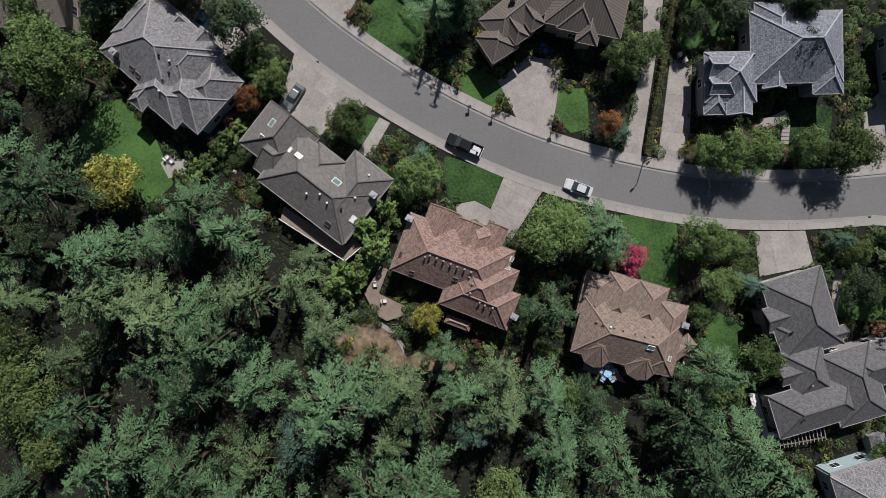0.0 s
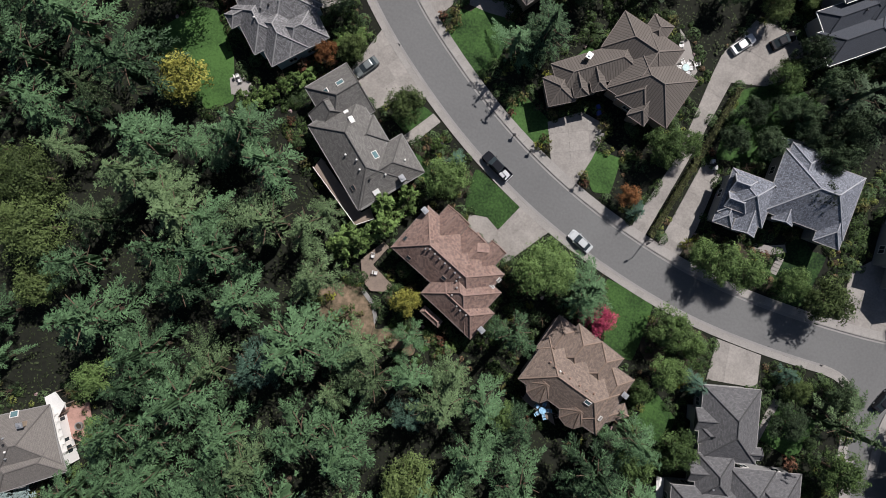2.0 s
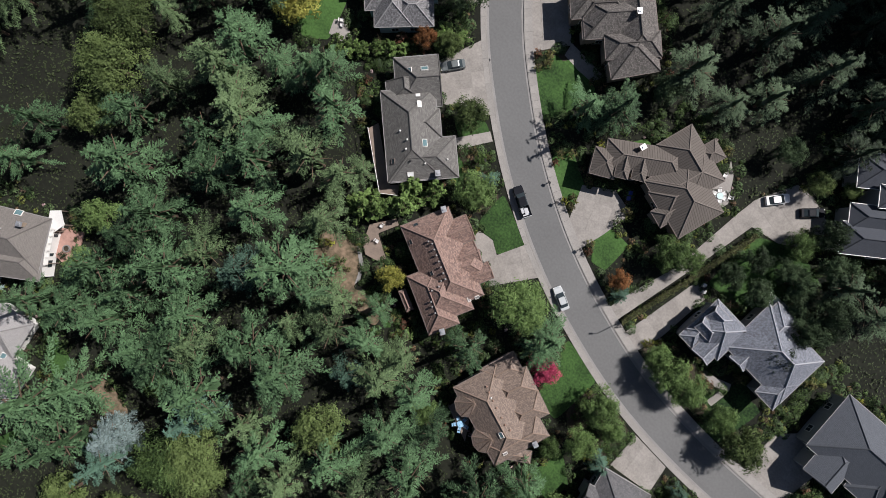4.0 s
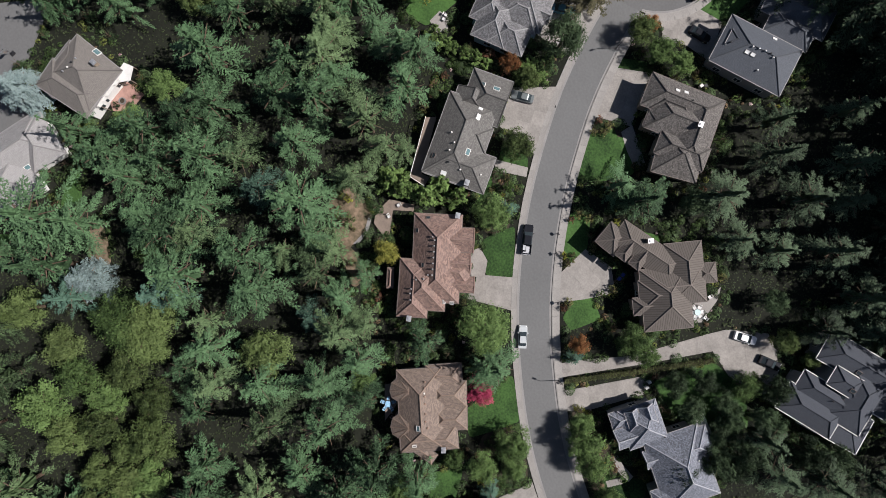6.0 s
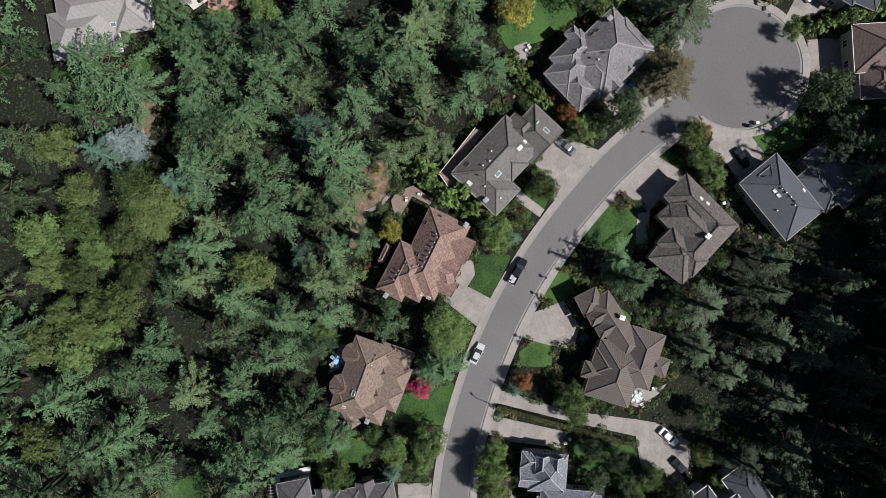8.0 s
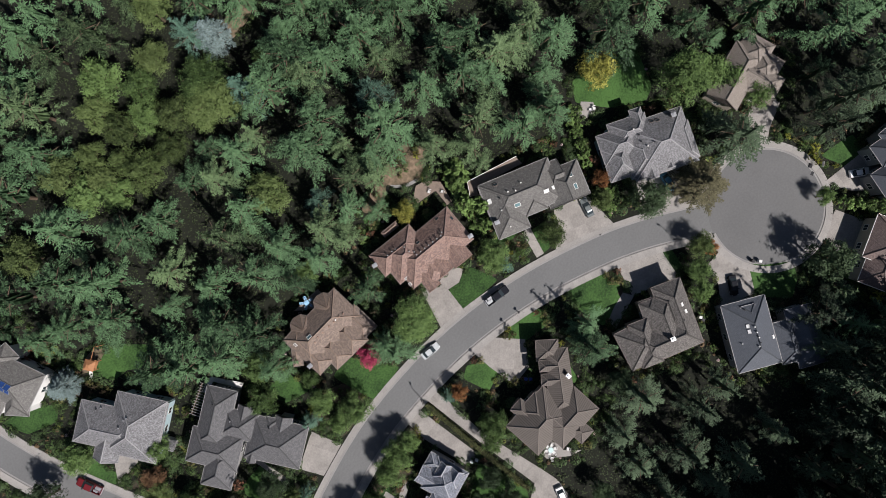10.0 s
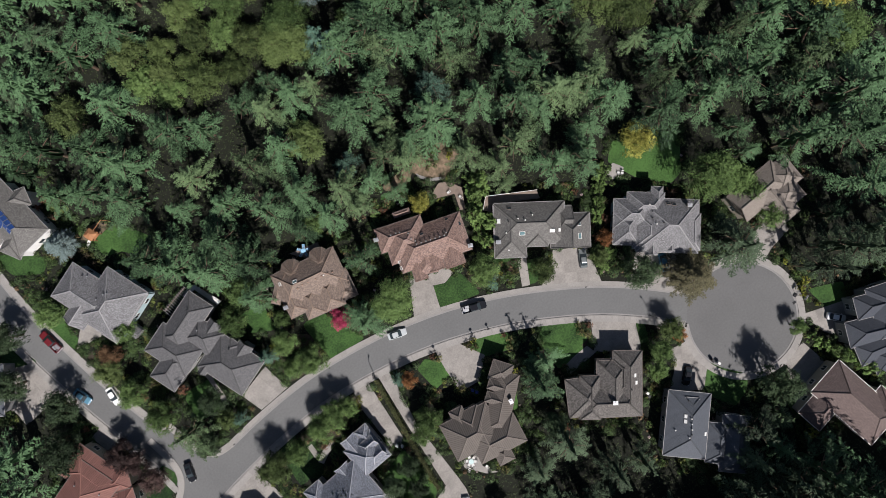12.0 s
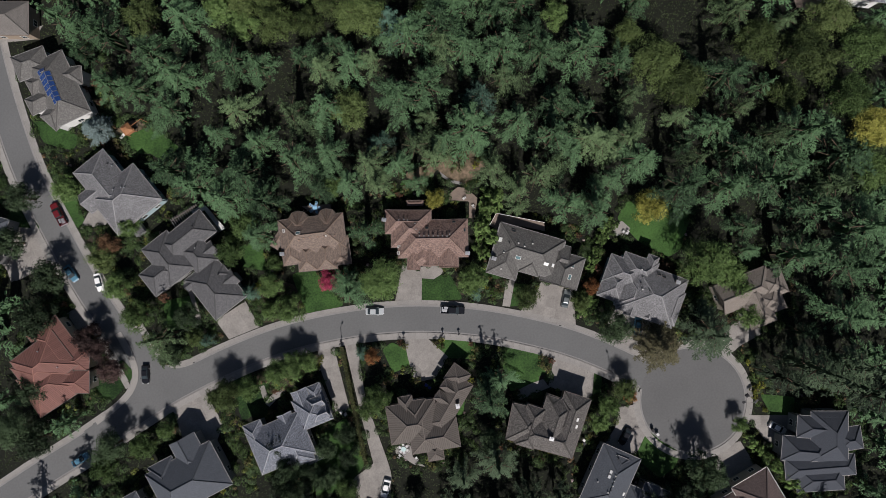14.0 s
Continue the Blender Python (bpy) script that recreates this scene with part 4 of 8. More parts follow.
def fire_pit(x, y, base):
    root = tagged(new("fire_pit"), "round stone fire pit on the terrace", "fire pit")
    root.matrix_basis = pose(x, y, base)
    for i in range(12):
        a = i * 6.2832 / 12
        under("stone", Build().box(-0.16, 0.16, -0.1, 0.1, 0, 0.35, taper=0.02).mesh("stone", GUTTER), root, m=pose(0.6 * math.cos(a), 0.6 * math.sin(a), 0, 0, 0, math.degrees(a) + 90))
    under("ash_bed", Build().rod((0, 0, 0), (0, 0, 0.12), 0.52, n=14).mesh("ash_bed", MULCH), root)


def wheelie_bin(x, y, kind):
    label = ("dark plastic wheelie bin at the kerb", "pale plastic wheelie bin standing outside", "blue recycling bin beside the garage")[kind]
    root = tagged(new("wheelie_bin"), label, "bin", "wheelie bins")
    root.matrix_basis = pose(x, y, 0.12, 0, 0, 20 * kind)
    under("body", Build().box(-0.28, 0.28, -0.33, 0.33, 0.08, 1.0, taper=-0.03).mesh("body", BIN_COLOURS[kind]), root)
    under("lid", Build().box(-0.31, 0.31, -0.37, 0.37, 1.0, 1.07, taper=0.03).mesh("lid", BIN_COLOURS[kind]), root)
    for s in (-1, 1):
        under("wheel", Build().rod((s * 0.2, 0.3, 0.1), (s * 0.27, 0.3, 0.1), 0.1, n=10).mesh("wheel", RUBBER), root)


def basketball_hoop(x, y, turn):
    root = tagged(new("basketball_hoop"), "portable black basketball hoop by the kerb", "basketball hoop")
    root.matrix_basis = pose(x, y, 0.1, 0, 0, turn)
    under("base", Build().box(-0.5, 0.5, -0.4, 0.4, 0, 0.25, taper=0.08).mesh("base", BLACK_METAL), root)
    under("pole", Build().rod((0, 0, 0.2), (0, 0.25, 3.0), 0.05, n=8).rod((0, 0.25, 3.0), (0, 0.8, 3.1), 0.04, n=8).mesh("pole", BLACK_METAL), root)
    under("backboard", Build().box(-0.6, 0.6, 0.8, 0.85, 2.8, 3.6).mesh("backboard", METAL), root)
    b = Build()
    for i in range(12):
        a, c = i * 6.2832 / 12, (i + 1) * 6.2832 / 12
        b.rod((0.23 * math.cos(a), 1.1 + 0.23 * math.sin(a), 3.0), (0.23 * math.cos(c), 1.1 + 0.23 * math.sin(c), 3.0), 0.015, n=4)
    under("rim", b.mesh("rim", TIMBER), root)


def play_set(x, y, turn):
    root = tagged(new("play_set"), "timber climbing frame with a white slide", "play set")
    root.matrix_basis = pose(x, y, 0.12, 0, 0, turn)
    for sx in (-1, 1):
        for sy in (-1, 1):
            under("post", Build().box(sx - 0.06, sx + 0.06, sy - 0.06, sy + 0.06, 0, 2.6).mesh("post", TIMBER), root)
    under("platform", Build().box(-1.1, 1.1, -1.1, 1.1, 1.2, 1.32).mesh("platform", TIMBER), root)
    under("roof", Build().box(-1.2, 1.2, -1.2, 1.2, 2.5, 3.2, taper=0.9).mesh("roof", TIMBER), root)
    m = pose(1.1, 0, 1.25, 0, 24, 0)
    under("slide", Build().box(0, 3.0, -0.3, 0.3, -0.05, 0.0, m).box(0, 3.0, -0.34, -0.28, 0.0, 0.18, m).box(0, 3.0, 0.28, 0.34, 0.0, 0.18, m).mesh("slide", DECK_WHITE), root)
    under("swing_beam", Build().rod((-1, 0, 2.4), (-4.2, 0, 2.4), 0.07, n=6).rod((-4.2, 0, 2.4), (-4.6, 0.9, 0), 0.06, n=6).rod((-4.2, 0, 2.4), (-4.6, -0.9, 0), 0.06, n=6).mesh("swing_beam", TIMBER), root)
    for k in (-2.0, -3.2):
        under("swing", Build().rod((k, -0.2, 2.4), (k, -0.2, 0.5), 0.012, n=4).rod((k, 0.2, 2.4), (k, 0.2, 0.5), 0.012, n=4).box(k - 0.1, k + 0.1, -0.25, 0.25, 0.45, 0.5).mesh("swing", BLACK_METAL), root)


def garden_shed(x, y, turn):
    root = tagged(new("garden_shed"), "small grey garden shed with a pitched roof", "shed", "garden sheds")
    root.matrix_basis = pose(x, y, 0, 0, 0, turn)
    under("wall", Build().box(-1.5, 1.5, -1.1, 1.1, 0, 2.1).mesh("wall", WALL_GREY), root)
    v = [(-1.7, -1.3, 2.05), (1.7, -1.3, 2.05), (1.7, 1.3, 2.05), (-1.7, 1.3, 2.05), (-1.7, 0, 2.9), (1.7, 0, 2.9)]
    under("roof", mesh_of("roof", v, [(0, 1, 5, 4), (2, 3, 4, 5), (1, 2, 5), (3, 0, 4), (3, 2, 1, 0)], ROOF_SILVER, [[(0, 0), (3.4, 0), (3.4, 1.5), (0, 1.5)]] * 2 + [[(0, 0), (1, 0), (0.5, 1)]] * 2 + [[(0, 0)] * 4]), root)
    under("door", Build().box(-0.45, 0.45, -1.14, -1.1, 0.05, 1.9).mesh("door", TRIM), root)


def pergola(x, y, turn):
    root = tagged(new("pergola"), "timber pergola with open slats beside the terrace", "pergola")
    root.matrix_basis = pose(x, y, 0, 0, 0, turn)
    for sx in (-3.5, 3.5):
        for sy in (-0.9, 0.9):
            under("post", Build().box(sx - 0.08, sx + 0.08, sy - 0.08, sy + 0.08, 0, 2.7).mesh("post", DECKING), root)
    for sy in (-0.9, 0.9):
        under("beam", Build().box(-3.7, 3.7, sy - 0.06, sy + 0.06, 2.7, 2.9).mesh("beam", DECKING), root)
    for i in range(13):
        under("slat", Build().box(-3.6 + i * 0.6 - 0.05, -3.6 + i * 0.6 + 0.05, -1.3, 1.3, 2.9, 3.02).mesh("slat", GREY_TRIM), root)


def garden_steps(x, y, turn):
    root = tagged(new("garden_steps"), "flight of concrete garden steps up from the road", "steps")
    root.matrix_basis = pose(x, y, 0, 0, 0, turn)
    for i in range(5):
        under("step", Build().box(-1.6 + i * 0.6, -1.0 + i * 0.6, -0.65, 0.65, 0, 0.12 + 0.1 * i, taper=0.01).mesh("step", CONCRETE), root)


def solar_panel(root, x, y):
    m = tilted(root, x, y)
    p = under("solar_panel", Build().box(-0.58, 0.58, -0.62, 0.62, 0.06, 0.12).mesh("solar_panel", METAL), root, "blue solar panel in a metal frame", m)
    under("glass", Build().box(-0.54, 0.54, -0.58, 0.58, 0.12, 0.13).mesh("glass", SOLAR), p)


def open_soil(p):
    """Which of the points lie clear of drives, lawns, roads and houses."""
    count = len(p)
    free = np.ones(count, bool)
    for poly in CLEAR:
        q = np.array(poly)
        inside = np.zeros(count, bool)
        for (ax, ay), (bx, by) in zip(q, np.roll(q, -1, 0)):
            if ay != by:
                inside ^= ((ay > p[:, 1]) != (by > p[:, 1])) & (p[:, 0] < (bx - ax) * (p[:, 1] - ay) / (by - ay) + ax)
        free &= ~inside
    for line in (smooth_line(MAIN_LINE, 2.0), smooth_line(BRANCH_LINE, 2.0)):
        for c in line:
            free &= (p[:, 0] - c.x) ** 2 + (p[:, 1] - c.y) ** 2 > 5.4 ** 2
    free &= (p[:, 0] - COURT[0]) ** 2 + (p[:, 1] - COURT[1]) ** 2 > 15.2 ** 2
    for ob in scene.objects:
        if ob.name in root_wings:
            inv = ob.matrix_basis.inverted()
            x = inv[0][0] * p[:, 0] + inv[0][1] * p[:, 1] + inv[0][3]
            y = inv[1][0] * p[:, 0] + inv[1][1] * p[:, 1] + inv[1][3]
            for cx, cy, L, W, turn, *_ in root_wings[ob.name]:
                r = radians(turn)
                u, w = (x - cx) * math.cos(r) + (y - cy) * math.sin(r), -(x - cx) * math.sin(r) + (y - cy) * math.cos(r)
                free &= ~((abs(u) < L / 2 - 0.4) & (abs(w) < W / 2 - 0.4))
    return free


def beside_houses(p, margin):
    """Which of the points lie within so many metres of a house."""
    close = np.zeros(len(p), bool)
    for ob in scene.objects:
        if ob.name in root_wings:
            inv = ob.matrix_basis.inverted()
            x = inv[0][0] * p[:, 0] + inv[0][1] * p[:, 1] + inv[0][3]
            y = inv[1][0] * p[:, 0] + inv[1][1] * p[:, 1] + inv[1][3]
            for cx, cy, L, W, turn, *_ in root_wings[ob.name]:
                r = radians(turn)
                u, w = (x - cx) * math.cos(r) + (y - cy) * math.sin(r), -(x - cx) * math.sin(r) + (y - cy) * math.cos(r)
                close |= (abs(u) < L / 2 + margin) & (abs(w) < W / 2 + margin)
    return close


def garden_plants(count, seed, leaf, label, sizes=(0.3, 0.9), level=0.02):
    """Low domed clumps of flowers and shrubs along the kerbs, drives and house walls."""
    rng = np.random.default_rng(seed)
    p = np.column_stack((rng.uniform(-100, 110, count), rng.uniform(-80, 95, count)))
    near = np.zeros(count, bool)
    for line in (smooth_line(MAIN_LINE, 2.0), smooth_line(BRANCH_LINE, 2.0)):
        for c in line:
            near |= (p[:, 0] - c.x) ** 2 + (p[:, 1] - c.y) ** 2 < 10.5 ** 2
    near |= (p[:, 0] - COURT[0]) ** 2 + (p[:, 1] - COURT[1]) ** 2 < 19.5 ** 2
    for poly in CLEAR:
        for (ax, ay), (bx, by) in zip(poly, poly[1:] + poly[:1]):
            L = (bx - ax) ** 2 + (by - ay) ** 2 + 1e-9
            u = np.clip(((p[:, 0] - ax) * (bx - ax) + (p[:, 1] - ay) * (by - ay)) / L, 0, 1)
            near |= ((p[:, 0] - ax - u * (bx - ax)) ** 2 + (p[:, 1] - ay - u * (by - ay)) ** 2 < 1.3 ** 2) & (abs(p[:, 0]) < 95)
    patch = np.array([noise.noise((x * 0.16, y * 0.16, seed * 1.7)) for x, y in p])
    near |= beside_houses(p, 4.5)
    p = p[near & open_soil(p) & (patch > level)]
    v, f = [], []
    for x, y in p:
        r = rng.uniform(*sizes)
        m = int(14 + 60 * r * r)
        d = rng.normal(0, 1, (m, 3))
        d[:, 2] = abs(d[:, 2]) + 0.2
        d /= np.linalg.norm(d, axis=1)[:, None]
        for (dx, dy, dz), s, t in zip(d, rng.uniform(0.12, 0.22, m), rng.uniform(0, 6.28, m)):
            c = Vector((x + dx * r, y + dy * r, 0.08 + dz * r * 0.85))
            n = Vector((dx, dy, dz + 0.4)).normalized()
            a = Matrix.Rotation(t, 3, n) @ n.orthogonal().normalized()
            e = n.cross(a) * s * 0.6
            k = len(v)
            v += [tuple(c - a * s + e), tuple(c - a * s - e), tuple(c + a * s)]
            f.append((k, k + 1, k + 2))
    tagged(new("garden_plants", mesh_of("garden_plants", v, f, leaf)), label, "plants", kind="stuff")


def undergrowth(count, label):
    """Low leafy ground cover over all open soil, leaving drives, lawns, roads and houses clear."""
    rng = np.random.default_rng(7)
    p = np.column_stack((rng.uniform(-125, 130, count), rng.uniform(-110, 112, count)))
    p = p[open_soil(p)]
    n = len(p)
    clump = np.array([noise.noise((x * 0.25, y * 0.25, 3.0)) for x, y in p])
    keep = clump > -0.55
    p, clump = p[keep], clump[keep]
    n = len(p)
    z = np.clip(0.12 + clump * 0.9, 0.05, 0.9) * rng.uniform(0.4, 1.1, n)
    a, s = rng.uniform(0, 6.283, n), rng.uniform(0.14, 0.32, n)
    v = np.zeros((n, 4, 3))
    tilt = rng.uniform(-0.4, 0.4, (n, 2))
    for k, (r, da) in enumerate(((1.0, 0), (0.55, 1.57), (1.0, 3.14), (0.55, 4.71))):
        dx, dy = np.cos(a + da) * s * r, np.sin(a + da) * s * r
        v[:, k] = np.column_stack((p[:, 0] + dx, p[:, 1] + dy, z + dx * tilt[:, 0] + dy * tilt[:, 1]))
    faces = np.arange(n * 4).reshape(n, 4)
    # Leaf colour darkened too, so shade between the trees is partly painted in.
    me = mesh_of("undergrowth", v.reshape(-1, 3).tolist(), faces.tolist(), leafage("shaded_ground_cover", (0.014, 0.022, 0.010), (0.030, 0.040, 0.018)))
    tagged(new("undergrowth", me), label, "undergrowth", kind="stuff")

# ---- houses ----
red_house = house('two-storey house with a red-brown shake roof beside the driveway', 3.89, -1.66, -27.8, ROOF_RED, WALL_TAN, [
    (-2.13, -0.98, 17.02, 9.23, 7.4, 'hh', 5.3, 0.72),
    (3.33, -2.77, 9.78, 9.07, 6.7, 'hh', 5.3, 0.7),
    (4.26, -4.33, 11.2, 5.88, 6.1, 'hh', 5.2, 0.76),
    (-6.29, 2.08, 6.67, 4.81, 97.2, 'hg', 5.1, 0.74),
    (-1.74, 2.29, 6.47, 4.33, 96.5, 'hg', 5.1, 0.74),
    (2.03, 4.01, 5.93, 3.2, 97.3, 'hg', 5.0, 0.74),
    (-0.16, 2.47, 6.87, 4.56, 90.1, 'hh', 5.2, 0.6),
    (3.23, -9.24, 4.03, 1.29, 7.4, 'hh', 3.0, 0.6),
])
skylight_house = house('long grey shingle house with several skylights on its roof', -20.13, 12.53, -37.7, ROOF_GREY, WALL_GREY, [
    (2.88, -1.46, 16.34, 9.81, 0, 'hh', 5.4, 0.61),
    (7.48, 0.17, 12.39, 7.48, 90, 'hh', 5.2, 0.61),
    (-6.54, 0.43, 8.09, 9.38, 90, 'hg', 4.6, 0.61),
    (1.25, 0.6, 6.71, 5.16, 90, 'hh', 5.2, 0.61),
    (-5.07, -1.89, 3.87, 6.88, 0, 'gh', 4.8, 0.61),
])
weathered_house = house('silver-grey weathered shake roof house with pale teal wall', -41.79, 28.00, 138.6, ROOF_SILVER, WALL_TEAL, [
    (2.37, -1.12, 14.47, 12.48, 0, 'hh', 5.2, 0.63),
    (-2.75, 3.31, 8.73, 6.36, 0, 'hh', 5.1, 0.73),
    (-5.74, 1.37, 8.73, 6.99, 0, 'hh', 4.9, 0.73),
    (-6.99, -2.12, 7.49, 6.24, 90, 'hh', 4.8, 0.73),
    (-2.12, -2.37, 6.49, 8.48, 0, 'hh', 5.0, 0.67),
    (-1.12, -4.49, 6.74, 2.99, 90, 'gh', 4.9, 0.79),
    (3.24, -3.99, 5.74, 2.75, 90, 'gh', 5.0, 0.79),
    (8.36, -2.37, 8.48, 3.49, 90, 'hh', 4.8, 0.67),
    (-0.25, 5.61, 4.49, 2.75, 90, 'hh', 5.0, 0.85),
])
brown_house = house('house with a pale brown shingle hip roof and scalloped rear eave', 28.60, -12.34, -17.3, ROOF_BROWN, WALL_TAN, [
    (-0.05, -0.88, 15.86, 8.7, 3.0, 'hh', 5.3, 0.66),
    (5.45, 0.54, 4.76, 11.2, 4.1, 'hh', 5.2, 0.66),
    (-3.06, 4.19, 7.35, 4.95, 90.3, 'hh', 5.0, 0.6),
    (1.57, 4.5, 6.89, 4.7, 90.4, 'hh', 5.0, 0.6),
    (-6.62, 3.51, 6.97, 4.31, 93.0, 'hh', 4.8, 0.62),
    (8.2, -0.46, 5.09, 2.22, 54.9, 'hh', 4.6, 0.5),
])
dark_house = house('sprawling dark grey shingle house with many gables', 58.52, -14.95, 106.7, ROOF_DARK, WALL_GREY, [
    (-7.85, 4.18, 13.17, 6.84, 90, 'hh', 5.4, 0.67),
    (-6.58, -2.53, 11.39, 7.85, 0, 'hh', 5.3, 0.61),
    (-4.56, -5.95, 9.62, 6.84, 90, 'hh', 5.0, 0.67),
    (-2.66, 3.8, 7.6, 6.33, 0, 'hh', 5.2, 0.67),
    (-2.03, 4.81, 6.84, 3.29, 90, 'hg', 5.2, 0.73),
    (6.08, 1.9, 12.41, 9.62, 0, 'hh', 4.9, 0.61),
    (6.58, 3.92, 7.6, 3.8, 90, 'hg', 5.0, 0.67),
    (4.18, 3.8, 6.33, 3.04, 90, 'hh', 5.0, 0.67),
    (1.65, -1.77, 3.8, 2.03, 90, 'gh', 4.9, 0.73),
])
bluegrey_house = house('house with a blue-grey weathered shake roof and many hips', 50.51, 29.26, 1.1, ROOF_BLUE, WALL_GREY, [
    (3.53, 1.63, 14.11, 11.01, 0, 'hh', 5.2, 0.73),
    (-6.62, -2.75, 7.91, 7.74, 0, 'hh', 5.1, 0.73),
    (-5.33, -4.99, 7.05, 3.96, 90, 'gh', 5.0, 0.73),
    (-8.86, -5.76, 5.16, 3.44, 90, 'hh', 4.6, 0.73),
    (0.17, -1.72, 5.68, 3.61, 90, 'gh', 4.8, 0.73),
    (8.26, -2.24, 6.71, 4.64, 90, 'hh', 4.9, 0.73),
    (0.17, 4.82, 7.4, 6.02, 90, 'hh', 5.0, 0.67),
    (-8.34, -1.38, 3.78, 2.92, 0, 'gh', 5.8, 0.92),
    (-8.34, -4.3, 3.78, 2.58, 0, 'gh', 5.7, 0.92),
])
ribbed_house = house('house with a brown ribbed tile roof and small hipped dormers', 19.25, 36.71, 77.8, ROOF_RIBBED, WALL_TAN, [
    (1.87, -2.68, 11.99, 9.43, 90.0, 'hh', 5.3, 0.6),
    (5.93, 1.89, 11.77, 7.31, 90.0, 'hh', 5.3, 0.6),
    (3.7, -0.35, 11.85, 7.17, 0.0, 'hh', 5.2, 0.62),
    (0.3, -1.79, 7.03, 6.08, 0.0, 'hh', 5.1, 0.66),
    (-1.06, -3.72, 6.97, 3.45, 0.0, 'hh', 4.9, 0.72),
    (-0.86, 6.51, 14.04, 5.49, -39.7, 'hh', 5.1, 0.62),
    (-7.23, 9.63, 4.93, 4.62, 45.0, 'hh', 4.9, 0.66),
    (-4.65, 7.67, 4.98, 2.48, 45.9, 'hh', 5.5, 0.85),
    (-2.28, 5.74, 4.93, 2.55, 45.3, 'hh', 5.5, 0.85),
    (9.89, 1.44, 4.41, 3.86, -180.0, 'hh', 4.6, 0.62),
])
brownshake_house = house('house with a dark grey-brown shake roof and small chimney', -8.32, 49.52, 141.9, ROOF_UMBER, WALL_TAN, [
    (5.03, 0.29, 15.04, 6.78, -91.6, 'hh', 5.3, 0.66),
    (0.8, -3.67, 14.69, 7.61, -178.8, 'hh', 5.3, 0.66),
    (-0.27, 0.4, 11.22, 3.56, -91.5, 'hh', 5.1, 0.7),
    (-4.71, -2.57, 8.99, 8.6, -84.6, 'hh', 5.1, 0.6),
    (3.78, 1.98, 7.44, 3.46, -90.9, 'hh', 5.5, 0.78),
    (-3.74, -2.68, 10.09, 4.65, -90.7, 'hh', 5.5, 0.74),
    (1.58, -0.61, 12.57, 7.45, -91.4, 'hh', 5.2, 0.66),
])
slate_house = house('house with a slate-grey shingle roof and small gabled dormers', -18.36, 70.54, 135.0, ROOF_SLATE, WALL_GREY, [
    (-2.47, 0.37, 15.28, 9.95, -90.2, 'hh', 5.2, 0.55),
    (5.04, -3.3, 9.4, 5.19, -90.2, 'hh', 5.0, 0.62),
    (-2.01, 4.51, 4.74, 3.22, -89.6, 'hh', 5.9, 0.5),
    (8.92, -3.08, 13.26, 6.5, -89.8, 'hh', 5.1, 0.6),
])
dark_gable_house = house('dark charcoal roofed house with white trim and gables', 50.71, 62.69, 44.7, ROOF_CHAR, WALL_GREY, [
    (3.42, 2.06, 11.57, 8.42, 86.2, 'hh', 5.3, 0.61),
    (2.95, -3.38, 13.17, 7.55, -1.4, 'hh', 3.9, 0.32),
    (-3.19, -3.8, 12.15, 5.9, -3.8, 'hh', 5.0, 0.66),
    (-2.33, 0.05, 11.22, 4.83, -3.8, 'hh', 5.1, 0.7),
    (-0.64, 3.88, 6.1, 4.27, -3.7, 'hh', 6.4, 0.62),
    (8.84, 4.05, 5.76, 3.56, 85.9, 'hh', 4.9, 0.6),
    (1.48, 8.35, 16.52, 6.41, -2.8, 'hh', 5.1, 0.61),
], TRIM)
silver_house = house('house with a pale silver-grey shake hip roof', 69.09, -40.90, 107.3, ROOF_SILVER, WALL_TEAL, [
    (-1.52, -0.51, 15.7, 9.37, 0, 'hh', 5.2, 0.67),
    (3.54, 0.89, 13.67, 11.14, 90, 'hh', 5.3, 0.67),
    (-1.52, -3.17, 9.12, 5.57, 90, 'gh', 5.0, 0.67),
    (6.58, 0.63, 13.67, 5.57, 90, 'hh', 5.0, 0.61),
])
solar_house = house('grey-brown shingle house with solar panels on the roof', 74.35, -70.59, 107.0, ROOF_GREY, WALL_WHITE, [
    (2.63, 1.2, 16.6, 9.38, 167.0, 'hh', 5.3, 0.61),
    (-6.33, -0.34, 8.37, 6.32, -107.8, 'hh', 5.2, 0.61),
    (1.42, 4.64, 7.15, 4.48, -122.7, 'hh', 5.0, 0.66),
    (2.25, -3.86, 7.52, 4.48, 78.1, 'hh', 4.9, 0.66),
    (6.92, -2.3, 7.93, 5.32, 99.4, 'hh', 5.0, 0.66),
    (-1.54, -1.61, 6.02, 4.06, -100.7, 'hh', 4.9, 0.66),
], GREY_TRIM)
tile_house = house('house with a terracotta red tile hip roof', 98.68, -6.41, 104.1, ROOF_TERRA, WALL_CREAM, [
    (-1.64, -0.46, 10.54, 12.72, 1.6, 'hh', 6.2, 0.5),
    (-2.75, 3.67, 14.1, 8.69, 1.3, 'hh', 5.0, 0.5),
    (3.19, -2.56, 13.26, 10.99, 87.7, 'hh', 5.2, 0.5),
    (1.3, 4.78, 8.65, 5.55, 51.7, 'hh', 5.0, 0.5),
    (5.62, 1.75, 8.91, 5.54, 54.4, 'hh', 5.3, 0.5),
    (-0.36, -2.17, 10.6, 11.82, 1.6, 'hh', 5.4, 0.5),
])
